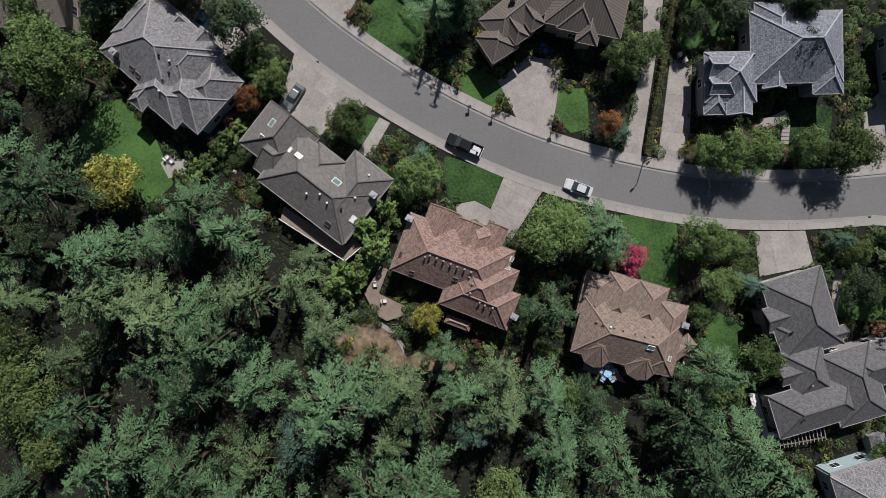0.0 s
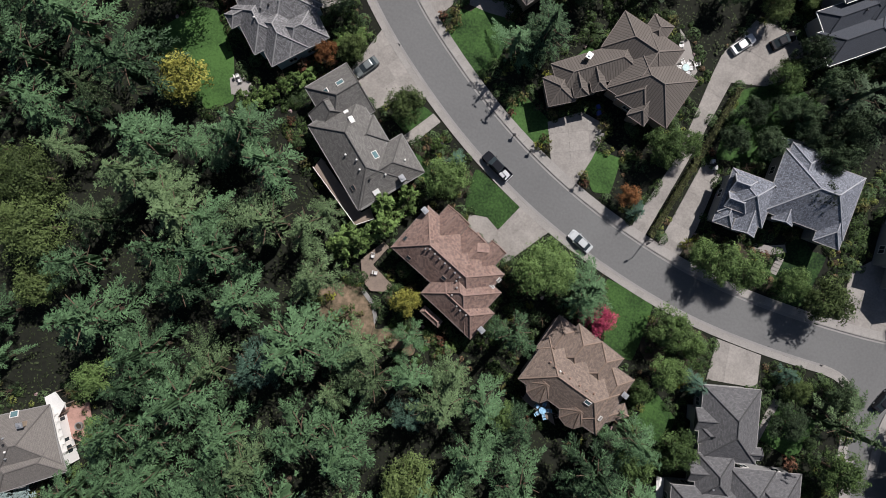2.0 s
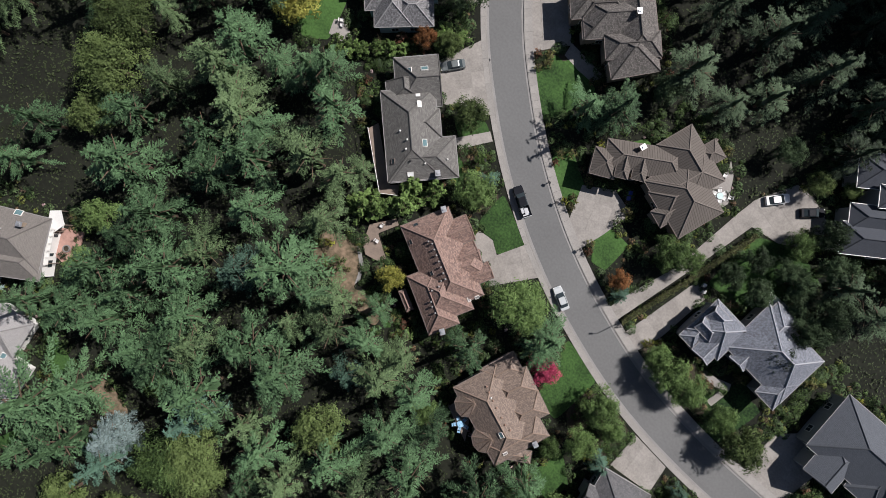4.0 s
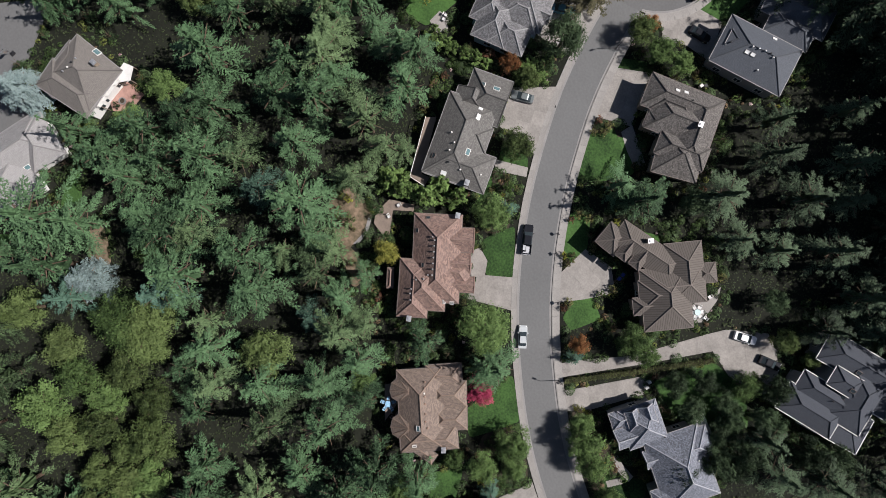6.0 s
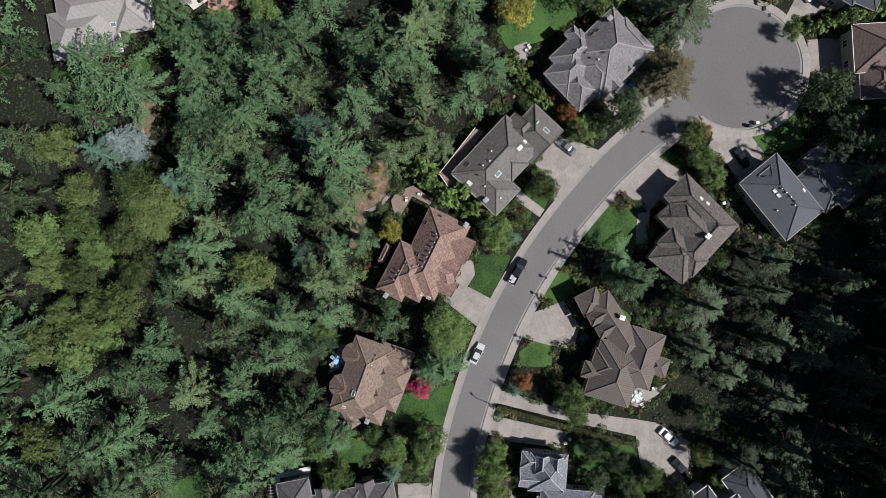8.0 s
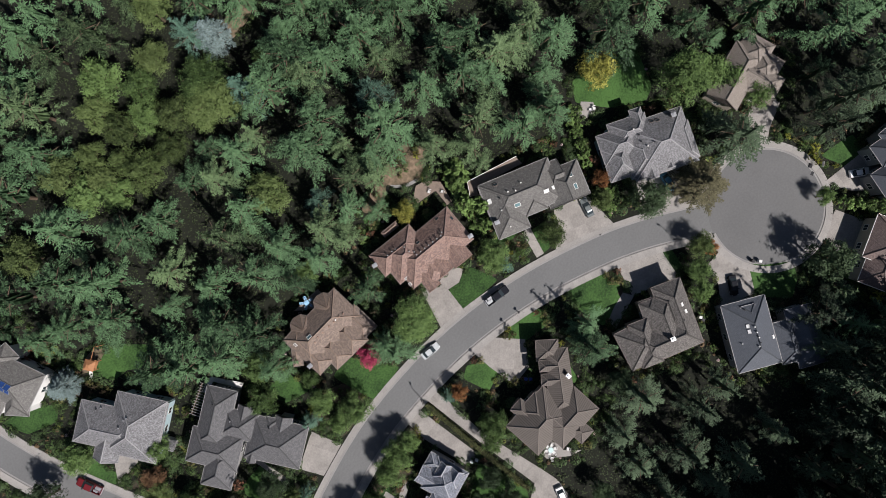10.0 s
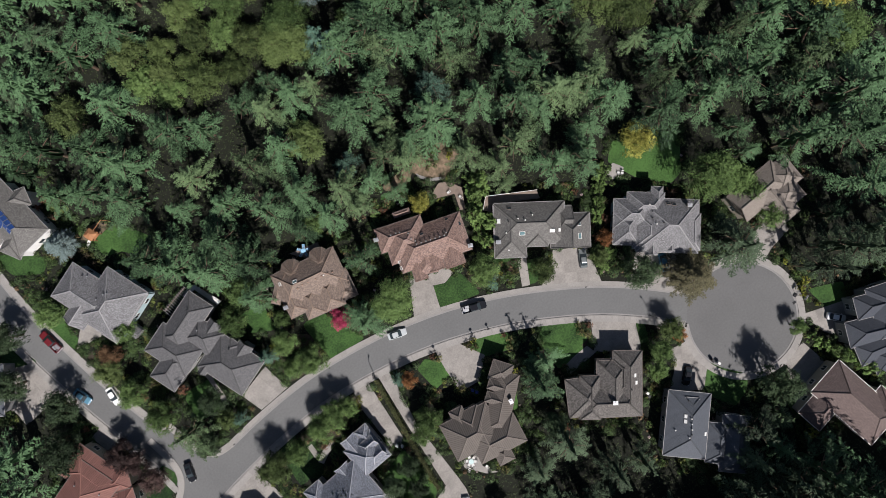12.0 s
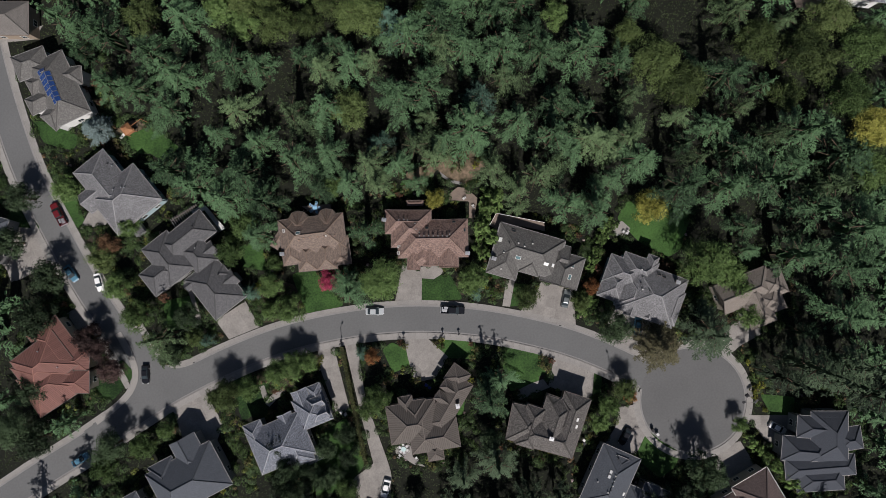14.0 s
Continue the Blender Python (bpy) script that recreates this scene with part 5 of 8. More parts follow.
house('slate-blue roofed house with hipped gables by the driveway', 83.50, 29.89, 186.6, ROOF_SLATE, WALL_GREY, [
    (5.47, -1.78, 17.76, 12.02, 0, 'hh', 5.2, 0.67),
    (8.47, 3.42, 8.74, 6.83, 90, 'hg', 5.0, 0.67),
    (0.96, 1.5, 7.65, 6.56, 90, 'hh', 4.8, 0.67),
    (-10.93, -1.64, 6.83, 6.83, 0, 'hh', 4.6, 0.61),
])
house('blue-slate roofed house with steep hipped gables', -67.81, 80.58, 155.6, ROOF_CHAR, WALL_GREY, [
    (0.97, 3.31, 9.07, 12.24, 2.9, 'hh', 5.6, 0.6),
    (-4.84, -0.31, 10.73, 6.14, -2.0, 'hh', 5.2, 0.66),
    (-2.06, 5.25, 9.79, 5.45, -1.1, 'hh', 5.4, 0.66),
    (5.73, 2.78, 6.93, 5.69, 12.4, 'hh', 5.0, 0.6),
    (-0.57, -4.3, 17.15, 5.24, 7.5, 'hh', 4.9, 0.5),
    (-0.15, -7.29, 11.68, 6.17, 6.3, 'hh', 4.5, 0.5),
])
house('mauve-brown shingle house with pale trim beside the court', -48.38, 89.76, 99.0, ROOF_MAUVE, WALL_CREAM, [
    (0.0, 1.58, 18.75, 10.04, 0, 'hh', 5.2, 0.67),
    (-4.75, -4.62, 8.19, 6.6, 90, 'hh', 4.6, 0.67),
    (5.68, 4.75, 7.92, 7.4, 90, 'hh', 4.9, 0.61),
], TRIM)
house('beige and taupe shingle house under tall trees', -65.81, 40.70, 180.4, ROOF_BEIGE, WALL_CREAM, [
    (-1.61, 2.95, 13.39, 7.5, 0, 'gh', 5.2, 0.61),
    (4.69, 2.14, 7.23, 6.96, 0, 'hh', 5.0, 0.61),
    (-0.4, -0.8, 11.78, 6.69, 90, 'hh', 5.1, 0.61),
    (2.54, -1.21, 7.77, 7.23, 0, 'hh', 4.8, 0.55),
])
deck_house = house('taupe shingle hip-roof house with a white balcony and terrace', -54.84, -56.77, 32.2, ROOF_TAUPE, WALL_WHITE, [
    (2.45, 0.33, 10.05, 11.18, 91.4, 'hh', 5.2, 0.5),
    (-1.37, -1.91, 10.78, 4.69, 92.1, 'hh', 4.8, 0.55),
    (2.34, -3.68, 11.98, 6.18, 7.0, 'hh', 5.0, 0.5),
], GREY_TRIM)
palegrey_house = house('pale grey shingle house with long valleys in its roof', -40.33, -75.08, 105.2, ROOF_PALE, WALL_WHITE, [
    (0.84, 2.45, 18.61, 8.91, 0, 'hh', 3.4, 0.55),
    (-3.79, -2.01, 13.82, 9.81, 0, 'hh', 3.2, 0.55),
    (7.02, 1.45, 9.58, 7.35, 90, 'hh', 3.5, 0.55),
], GREY_TRIM)
house('taupe shingle roofed house at the bend of the road', 80.28, -92.11, 158.5, ROOF_TAUPE, WALL_TAN, [
    (0.0, -2.05, 17.21, 8.2, 0, 'hh', 5.2, 0.61),
    (-3.83, 1.37, 9.56, 9.56, 90, 'hh', 5.0, 0.61),
])
house('grey-roofed house with white walls and a timber deck', -116.37, -25.53, 151.7, ROOF_BLUE, WALL_WHITE, [
    (0.0, -2.05, 19.13, 10.93, 0, 'hh', 5.4, 0.61),
    (1.37, 2.05, 10.93, 8.2, 90, 'hh', 5.2, 0.61),
], GREY_TRIM)
house('charcoal shingle roofed house with a concrete forecourt', 104.12, -42.48, 142.1, ROOF_SLATE, WALL_GREY, [
    (-0.32, 0.38, 12.03, 7.85, 0, 'hh', 5.2, 0.61),
    (3.17, 0.0, 12.15, 6.33, 90, 'hh', 5.0, 0.61),
])
bay_roof(brown_house, (-4.1, -3.2), [(-6.25, -5.2), (-5.3, -6.5), (-3.7, -6.9), (-2.4, -6.5), (-1.6, -5.2), (-1.9, -3.4), (-6.0, -3.4)], 4.7, 7.1, ROOF_BROWN, WALL_TAN)
bay_roof(brown_house, (2.9, -3.2), [(0.7, -5.2), (1.6, -6.4), (3.2, -6.8), (4.6, -6.4), (5.4, -5.2), (5.0, -3.4), (1.0, -3.4)], 4.7, 7.1, ROOF_BROWN, WALL_TAN)
# ---- road, kerbs, drives, lawns ----
MAIN_LINE = [(-40.3, 55.5), (-36.2, 50.6), (-30.9, 44.7), (-25.5, 39.2), (-19.8, 34.2), (-13.9, 29.9), (-7.9, 25.9), (-1.7, 22.2), (4.6, 19.0), (11.1, 16.1), (17.7, 13.7), (24.5, 11.7), (31.5, 10.1), (38.6, 8.8), (45.9, 8.0), (53.4, 7.8), (61.1, 8.0), (68.9, 8.6), (76.9, 9.5), (85.1, 11.1), (93.5, 13.0), (101.9, 15.0), (110.0, 16.4), (120.0, 18.5), (133.3, 21.4)]
BRANCH_LINE = [(81.5, 7.6), (83.4, -6.9), (85.7, -17.7), (87.3, -26.5), (89.4, -43.2), (90.2, -55.2), (89.7, -67.9), (88.6, -80.4), (86.6, -93.3), (84.0, -107.5)]
COURT = (-44.2, 59.8)
JUNCTION = [(100.5, 11.5), (90.7, 7.7), (86.3, 5.6), (83.7, 2.1), (83.5, -2.4), (84.4, -8.8), (78.2, -8.3), (77.3, -1.9), (75.8, 2.9), (72.5, 5.3), (67.8, 5.8), (73.2, 11.6), (86.3, 14.0)]
CORNERS = [[(84.3, -8.4), (83.5, -2.4), (83.7, 2.1), (86.3, 5.5), (90.6, 7.6), (97.5, 9.6)], [(78.5, -8.3), (77.3, -1.9), (75.8, 2.9), (72.9, 5.2), (68.5, 5.5)]]
road_network(MAIN_LINE, BRANCH_LINE, COURT, 13.4, JUNCTION, CORNERS)
driveway([(-23.7, 31.8), (-11.9, 23.5), (-19.7, 18.4), (-26.4, 22.9)], 'pale concrete driveway of the skylight house', CONCRETE)
driveway([(-10.1, 21.3), (-8.4, 20.4), (-11.6, 14.8), (-13.7, 15.5)], 'narrow concrete front path across the lawn', CONCRETE)
driveway([(10.0, 12.0), (16.6, 10.2), (11.1, 1.6), (7.2, 5.2)], 'concrete driveway of the red-roofed house', CONCRETE)
driveway([(2.1, 7.3), (5.2, 7.9), (7.7, 6.6), (7.5, 3.9), (2.6, 4.3)], 'small concrete porch path by the front door', CONCRETE)
driveway([(30.2, 13.1), (29.2, 15.6), (29.5, 18.6), (32.1, 29.8), (32.5, 45.0), (32.8, 49.3), (36.1, 56.9), (39.9, 57.5), (44.9, 56.2), (47.4, 52.4), (44.8, 49.2), (41.7, 46.8), (36.1, 45.3), (34.5, 32.4), (32.0, 15.9), (31.8, 12.7)], 'long pale lane beside the clipped hedge leading to parked cars', CONCRETE)
driveway([(34.4, 13.1), (36.7, 31.1), (40.1, 29.7), (39.8, 19.1), (38.4, 12.7)], 'pale concrete driveway of the blue-grey house', CONCRETE)
driveway([(16.8, 16.7), (12.5, 18.5), (8.9, 27.2), (13.8, 31.1), (19.0, 30.3), (18.4, 24.0)], 'wide curved concrete driveway', CONCRETE)
driveway([(50.1, 3.0), (58.3, 3.1), (59.7, -2.5), (51.0, -4.3)], 'grey concrete driveway of the dark-roofed house', CONCRETE)
driveway([(77.8, 13.8), (68.9, 12.5), (67.4, 22.2), (71.4, 26.7), (78.5, 25.4)], 'concrete driveway of the slate-roofed house', CONCRETE)
driveway([(-16.1, 36.6), (-23.9, 43.9), (-20.5, 50.6), (-11.7, 43.4)], 'square concrete driveway of the shake-roofed house', CONCRETE)
driveway([(-26.2, 54.7), (-30.1, 55.5), (-30.4, 58.9), (-30.8, 62.7), (-26.0, 67.2), (-19.5, 62.1), (-23.6, 59.0)], 'flared concrete driveway off the court', CONCRETE)
driveway([(-55.4, 68.3), (-68.2, 73.3), (-69.6, 77.7), (-60.3, 80.1), (-57.0, 75.0)], 'concrete forecourt with a parked car', CONCRETE)
driveway([(-45.1, 74.1), (-51.4, 73.6), (-52.8, 81.7), (-44.4, 87.5), (-40.3, 84.4)], 'concrete drive leading off the court', CONCRETE)
driveway([(-54.8, 53.6), (-60.1, 51.5), (-66.6, 50.6), (-66.0, 44.3), (-59.2, 46.2), (-55.5, 49.6)], 'concrete drive of the beige house', CONCRETE)
driveway([(-27.9, 36.9), (-36.7, 45.3), (-43.1, 36.8), (-34.7, 31.2)], 'concrete driveway of the weathered house', CONCRETE)
driveway([(82.9, -36.3), (76.5, -34.9), (72.4, -39.1), (79.4, -39.3)], 'concrete driveway of the silver-roofed house', CONCRETE)
driveway([(97.8, -42.7), (93.3, -40.5), (92.7, -30.6), (102.6, -30.0), (104.8, -36.7)], 'pale concrete slabs of the corner house forecourt', CONCRETE)
driveway([(-11.2, 41.2), (-11.9, 43.7), (-6.9, 43.8), (-3.4, 43.9), (-3.9, 41.5), (-7.5, 41.1)], 'curved concrete path to the front door', CONCRETE)
driveway([(103.6, -38.4), (96.0, -38.4), (97.0, -32.0), (103.8, -30.1)], 'pale concrete corner slabs', CONCRETE)
driveway([(-76.4, -82.4), (-71.3, -58.8), (-61.3, -67.1), (-59.8, -71.9), (-51.3, -69.6), (-49.2, -70.6), (-48.6, -80.1), (-56.2, -86.7)], 'grey asphalt drive by the blue spruce', COURT_ASPHALT)
driveway([(93.7, -17.8), (88.5, -18.8), (87.7, -12.4), (92.7, -12.1)], 'short concrete crossover at the road bend', CONCRETE)
driveway([(63.8, -14.5), (63.4, -11.2), (63.7, -8.3), (64.3, -4.4), (64.5, -3.2), (63.1, -3.0), (62.7, -5.8), (62.6, -8.3), (62.2, -11.2), (62.6, -14.4)], 'curved concrete path to the door of the dark-roofed house', CONCRETE)
lawn([(0.6, 14.9), (9.7, 11.5), (7.5, 7.0), (1.2, 8.4)], 'bright mown front lawn of the red-roofed house')
lawn([(-54.7, 22.9), (-51.5, 23.4), (-46.5, 17.5), (-44.0, 11.1), (-47.5, 8.2), (-56.1, 12.9), (-60.2, 15.7)], 'mown green back lawn beside the yellow tree')
lawn([(-12.1, 39.7), (-3.4, 40.2), (-3.0, 36.5), (-5.7, 30.6), (-11.0, 34.7)], 'mown lawn beside the kerb')
lawn([(2.5, 30.2), (10.6, 26.6), (10.4, 24.0), (7.0, 23.1), (1.6, 26.6)], 'small bright front lawn of the ribbed-roof house')
lawn([(17.9, 25.2), (22.9, 25.7), (23.3, 19.8), (20.6, 19.1), (18.3, 21.6)], 'small bright lawn strip by the drive')
lawn([(28.8, 5.2), (37.4, 4.1), (37.4, -5.7), (32.4, -5.2), (30.6, 0.2)], 'shaded green front lawn of the brown-roofed house')
lawn([(-16.6, 13.9), (-13.0, 14.3), (-7.5, 12.9), (-5.7, 9.3), (-8.4, 10.2)], 'garden lawn under the street trees')
lawn([(-12.1, 21.6), (-10.1, 20.9), (-13.0, 16.4), (-16.6, 18.4)], 'small lawn by the front path')
lawn([(56.0, 22.0), (62.4, 22.9), (61.5, 13.9), (56.5, 12.9)], 'shaded lawn between the houses')
lawn([(48.0, -17.3), (42.2, -16.5), (43.4, -9.7), (48.3, -12.8)], 'narrow lawn between the houses')
lawn([(-30.7, 62.7), (-32.5, 66.4), (-35.9, 70.8), (-33.4, 73.4), (-29.4, 74.4), (-26.8, 69.6), (-26.8, 66.4)], 'court verge lawn')
lawn([(-60.6, 65.0), (-67.8, 68.6), (-65.2, 73.2), (-61.5, 71.8)], 'small lawn by the court')
lawn([(-22.1, 43.8), (-25.7, 44.4), (-22.9, 50.2), (-20.1, 49.0)], 'narrow lawn strip by the drive')
lawn([(-5.6, 29.7), (-12.8, 34.8), (-9.5, 41.1), (-2.8, 40.7), (-3.3, 34.8)], 'rounded front lawn with planted border')
lawn([(70.0, -11.5), (62.3, -10.0), (64.0, -3.8), (71.3, -4.4)], 'front lawn of the dark-roofed house')
lawn([(83.9, -48.9), (81.1, -47.0), (81.2, -37.2), (83.4, -37.3), (84.7, -44.6)], 'narrow lawn along the branch road')
lawn([(64.4, -54.9), (56.9, -52.7), (55.0, -45.9), (62.9, -49.0)], 'back lawn with a play set')
lawn([(63.0, -52.4), (56.0, -52.3), (52.7, -46.4), (57.5, -45.0)], 'back lawn under the firs')
lawn([(95.0, -48.5), (92.4, -40.4), (97.1, -39.8), (99.5, -44.7)], 'front lawn of the corner house')
lawn([(59.7, 16.1), (53.2, 17.1), (57.0, 24.8), (61.7, 21.4)], 'front lawn of the blue-grey house')
lawn([(92.8, 0.0), (85.4, -1.6), (84.0, 2.7), (90.7, 6.2), (93.7, 4.2)], 'side lawn of the tile-roofed house')
lawn([(-45.2, 81.7), (-44.9, 86.2), (-38.6, 86.7), (-40.0, 81.2)], 'court side lawn in shade')
lawn([(83.7, -65.5), (77.8, -62.1), (74.8, -57.4), (77.8, -55.8), (83.0, -59.6)], 'rough side lawn by the branch road')
lawn([(-35.6, -67.6), (-37.2, -64.4), (-30.5, -65.8), (-31.4, -69.7)], 'strip of back lawn')
lawn([(-30.0, -85.3), (-28.2, -79.8), (-25.7, -81.5), (-26.7, -86.0)], 'small patch of lawn')
lawn([(8.0, 36.8), (10.9, 42.0), (14.6, 40.1), (11.6, 37.2)], 'lawn patch among shrubs')
planting_bed([(-19.3, -15.5), (-16.3, -12.8), (-12.1, -11.1), (-8.7, -12.5), (-6.3, -14.9), (-6.0, -17.6), (-3.9, -16.3), (-1.5, -15.8), (2.2, -17.9), (1.9, -19.7), (-3.9, -19.4), (-9.3, -19.7), (-16.0, -19.1)], 'bare brown earth clearing below the deck')
lawn([(-3.9, -16.3), (-1.5, -14.7), (4.0, -17.0), (3.1, -17.9), (-1.2, -16.0)], 'narrow shaded lawn behind the red-roofed house')
planting_bed([(37.4, 3.4), (50.6, 3.0), (49.7, -7.0), (37.9, -5.2)], 'dark mulched bed under garden trees')
planting_bed([(40.6, 19.8), (56.0, 19.8), (56.0, 13.0), (37.9, 13.9)], 'mulched bed under the street trees')
lawn([(38.8, 32.8), (38.9, 44.7), (43.2, 47.0), (46.8, 48.1), (52.1, 46.9), (49.7, 36.3)], 'shaded garden lawn behind the hedge')
planting_bed([(-16.0, 36.8), (-11.5, 43.3), (-9.5, 41.5), (-13.4, 34.6)], 'mulched bed with low shrubs by the drive')
planting_bed([(-11.2, 17.5), (1.6, 14.3), (0.6, 8.9), (-5.7, 9.3), (-12.1, 14.3)], 'mulched front garden bed')
planting_bed([(-25.9, -66.2), (-25.8, -62.8), (-16.0, -63.7), (-17.1, -68.7)], 'reddish earth clearing in the woods')
planting_bed([(82.3, -34.6), (76.0, -31.3), (77.9, -24.5), (83.2, -26.6)], 'mulched garden bed by the side road')
# ---- trees ----
# Very tall firs, mostly out of view, added to cast shade on the gardens.
plant(SHADED_FIR, -18.0, 89.0, 7.0, 24.0)
plant(SHADED_FIR, -22.0, 90.0, 7.0, 27.0)
plant(SHADED_FIR, -27.0, 91.0, 7.0, 28.0)
plant(SHADED_FIR, -14.0, 91.0, 7.0, 20.0)
plant(SHADED_FIR, -25, 98, 6.4, 34)
plant(SHADED_FIR, -9.0, 92.0, 7.0, 17.0)
plant(SHADED_FIR, -5.0, 98.0, 7.0, 22.0)
plant(SHADED_FIR, 12.5, 92.8, 6.6, 46.2)
plant(SHADED_FIR, 19.5, 91.8, 6.6, 46.5)
plant(SHADED_FIR, 24.7, 91.6, 6.6, 46.3)
plant(SHADED_FIR, 32.5, 91.8, 6.6, 45.2)
plant(SHADED_FIR, 38.0, 91.4, 6.6, 45.6)
plant(SHADED_FIR, 45.6, 91.4, 6.6, 46.8)
plant(SHADED_FIR, 52.3, 91.1, 7.3, 29.8)
plant(SHADED_FIR, 58.0, 91.0, 7.3, 25.8)
plant(SHADED_FIR, 65.3, 91.2, 6.6, 34.2)
plant(SHADED_FIR, -16.8, 99.8, 6.6, 45.8)
plant(SHADED_FIR, -10.5, 99.3, 7.3, 29.2)
plant(SHADED_FIR, 2.9, 99.9, 6.6, 45.1)
plant(SHADED_FIR, 9.3, 99.2, 6.6, 45.3)
plant(SHADED_FIR, 15.2, 100.0, 6.6, 47.0)
plant(SHADED_FIR, 21.4, 99.4, 6.6, 46.9)
plant(SHADED_FIR, 28.2, 99.2, 6.6, 45.1)
plant(SHADED_FIR, 34.9, 99.3, 6.6, 46.2)
plant(SHADED_FIR, 42.2, 98.2, 6.6, 45.7)
plant(SHADED_FIR, 48.9, 99.2, 6.6, 45.9)
plant(SHADED_FIR, 54.5, 100.0, 6.6, 42.1)
plant(SHADED_FIR, 60.2, 99.6, 6.6, 33.7)
plant(SHADED_FIR, 67.6, 98.4, 6.6, 41.9)
plant(SHADED_FIR, -26.5, 106.4, 6.6, 41.5)
plant(SHADED_FIR, -19.5, 105.9, 6.6, 45.5)
plant(SHADED_FIR, -12.6, 105.8, 6.6, 33.7)
plant(SHADED_FIR, -6.3, 105.7, 6.6, 38.3)
plant(SHADED_FIR, -1.2, 106.7, 6.6, 41.5)
plant(SHADED_FIR, 5.1, 107.0, 6.6, 45.3)
plant(SHADED_FIR, 13.4, 107.0, 6.6, 46.2)
plant(SHADED_FIR, 18.0, 105.1, 6.6, 45.4)
plant(SHADED_FIR, 25.3, 106.2, 6.6, 46.9)
plant(SHADED_FIR, 31.7, 105.3, 6.6, 46.1)
plant(SHADED_FIR, 37.8, 105.2, 6.6, 46.1)
plant(SHADED_FIR, 45.4, 105.1, 6.6, 45.9)
plant(SHADED_FIR, 51.9, 106.5, 6.6, 45.8)
plant(SHADED_FIR, 58.8, 105.3, 6.6, 42.4)
plant(SHADED_FIR, 65.0, 106.8, 6.6, 46.0)
plant(SHADED_FIR, -23.9, 112.9, 6.6, 46.1)
plant(SHADED_FIR, -17.0, 112.3, 6.6, 46.0)
plant(SHADED_FIR, -9.4, 113.1, 6.6, 42.9)
plant(SHADED_FIR, -4.7, 114.0, 6.6, 46.8)
plant(SHADED_FIR, 2.8, 113.0, 6.6, 46.1)
plant(SHADED_FIR, 10.0, 112.1, 6.6, 46.3)
plant(SHADED_FIR, 15.8, 112.6, 6.6, 46.4)
plant(SHADED_FIR, 22.6, 112.2, 6.6, 46.4)
plant(SHADED_FIR, 28.6, 113.0, 6.6, 46.3)
plant(SHADED_FIR, 34.3, 113.2, 6.6, 45.7)
plant(SHADED_FIR, 42.5, 112.5, 6.6, 46.6)
plant(SHADED_FIR, 48.7, 113.2, 6.6, 46.8)
plant(SHADED_FIR, 53.8, 113.2, 6.6, 46.2)
plant(SHADED_FIR, 61.6, 112.8, 6.6, 45.1)
plant(SHADED_FIR, 67.1, 113.2, 6.6, 45.4)
plant(SHADED_FIR, -25.6, 120.2, 6.6, 47.0)
plant(SHADED_FIR, -19.0, 120.7, 6.6, 45.2)
plant(SHADED_FIR, -13.8, 119.5, 6.6, 46.6)
plant(SHADED_FIR, -7.6, 119.4, 6.6, 45.2)
plant(SHADED_FIR, -1.3, 120.9, 6.6, 47.0)
plant(SHADED_FIR, 5.7, 120.5, 6.6, 45.9)
plant(SHADED_FIR, 12.5, 119.7, 6.6, 46.3)
plant(SHADED_FIR, 18.5, 119.5, 6.6, 46.0)
plant(SHADED_FIR, 24.9, 119.9, 6.6, 46.9)
plant(SHADED_FIR, 31.0, 119.2, 6.6, 46.6)
plant(SHADED_FIR, 37.6, 119.5, 6.6, 46.7)
plant(SHADED_FIR, 45.2, 119.4, 6.6, 45.1)
plant(SHADED_FIR, 51.1, 119.6, 6.6, 46.6)
plant(SHADED_FIR, 59.0, 120.6, 6.6, 46.8)
plant(SHADED_FIR, 65.4, 120.8, 6.6, 46.8)
plant(SHADED_FIR, -23.9, 126.6, 6.6, 45.9)
plant(SHADED_FIR, -16.6, 127.1, 6.6, 45.9)
plant(SHADED_FIR, -10.9, 126.8, 6.6, 45.7)
plant(SHADED_FIR, -4.5, 127.1, 6.6, 45.4)
plant(SHADED_FIR, 3.1, 127.3, 6.6, 45.3)
plant(SHADED_FIR, 9.5, 126.7, 6.6, 45.9)
plant(SHADED_FIR, 15.9, 127.5, 6.6, 46.8)
plant(SHADED_FIR, 22.7, 126.4, 6.6, 46.1)
plant(SHADED_FIR, 28.4, 126.0, 6.6, 46.1)
plant(SHADED_FIR, 35.1, 127.7, 6.6, 45.6)
plant(SHADED_FIR, 42.4, 127.0, 6.6, 45.2)
plant(SHADED_FIR, 48.6, 126.6, 6.6, 46.1)
plant(SHADED_FIR, 53.8, 126.0, 6.6, 46.8)
plant(SHADED_FIR, 60.3, 126.3, 6.6, 45.3)
plant(SHADED_FIR, 66.9, 127.6, 6.6, 47.0)
plant(SHADED_FIR, -1.3, 82.1, 3.6, 14.3)
plant(SHADED_FIR, -23.2, 82.5, 4.4, 15.7)
plant(SHADED_FIR, 22.3, 83.3, 3.6, 14.3)
plant(SHADED_FIR, 33.8, 80.1, 3.6, 14.3)
plant(SHADED_FIR, 17.1, 85.6, 4.5, 15.9)
plant(SHADED_FIR, 30.4, 86.4, 3.5, 14.2)
plant(SHADED_FIR, 41.5, 83.7, 7.4, 21.1)
plant(SHADED_FIR, 1.4, 93.5, 3.7, 14.6)
plant(SHADED_FIR, 53.3, 81.4, 7.2, 18.9)
plant(EVERGREEN, -30.9, 34.1, 4.6, 12.0)
plant(SHADED_FIR, -51.4, 43.2, 7.2, 17.0)
plant(BRONZE_FIR, -39.3, 42.4, 5.8, 13.0)
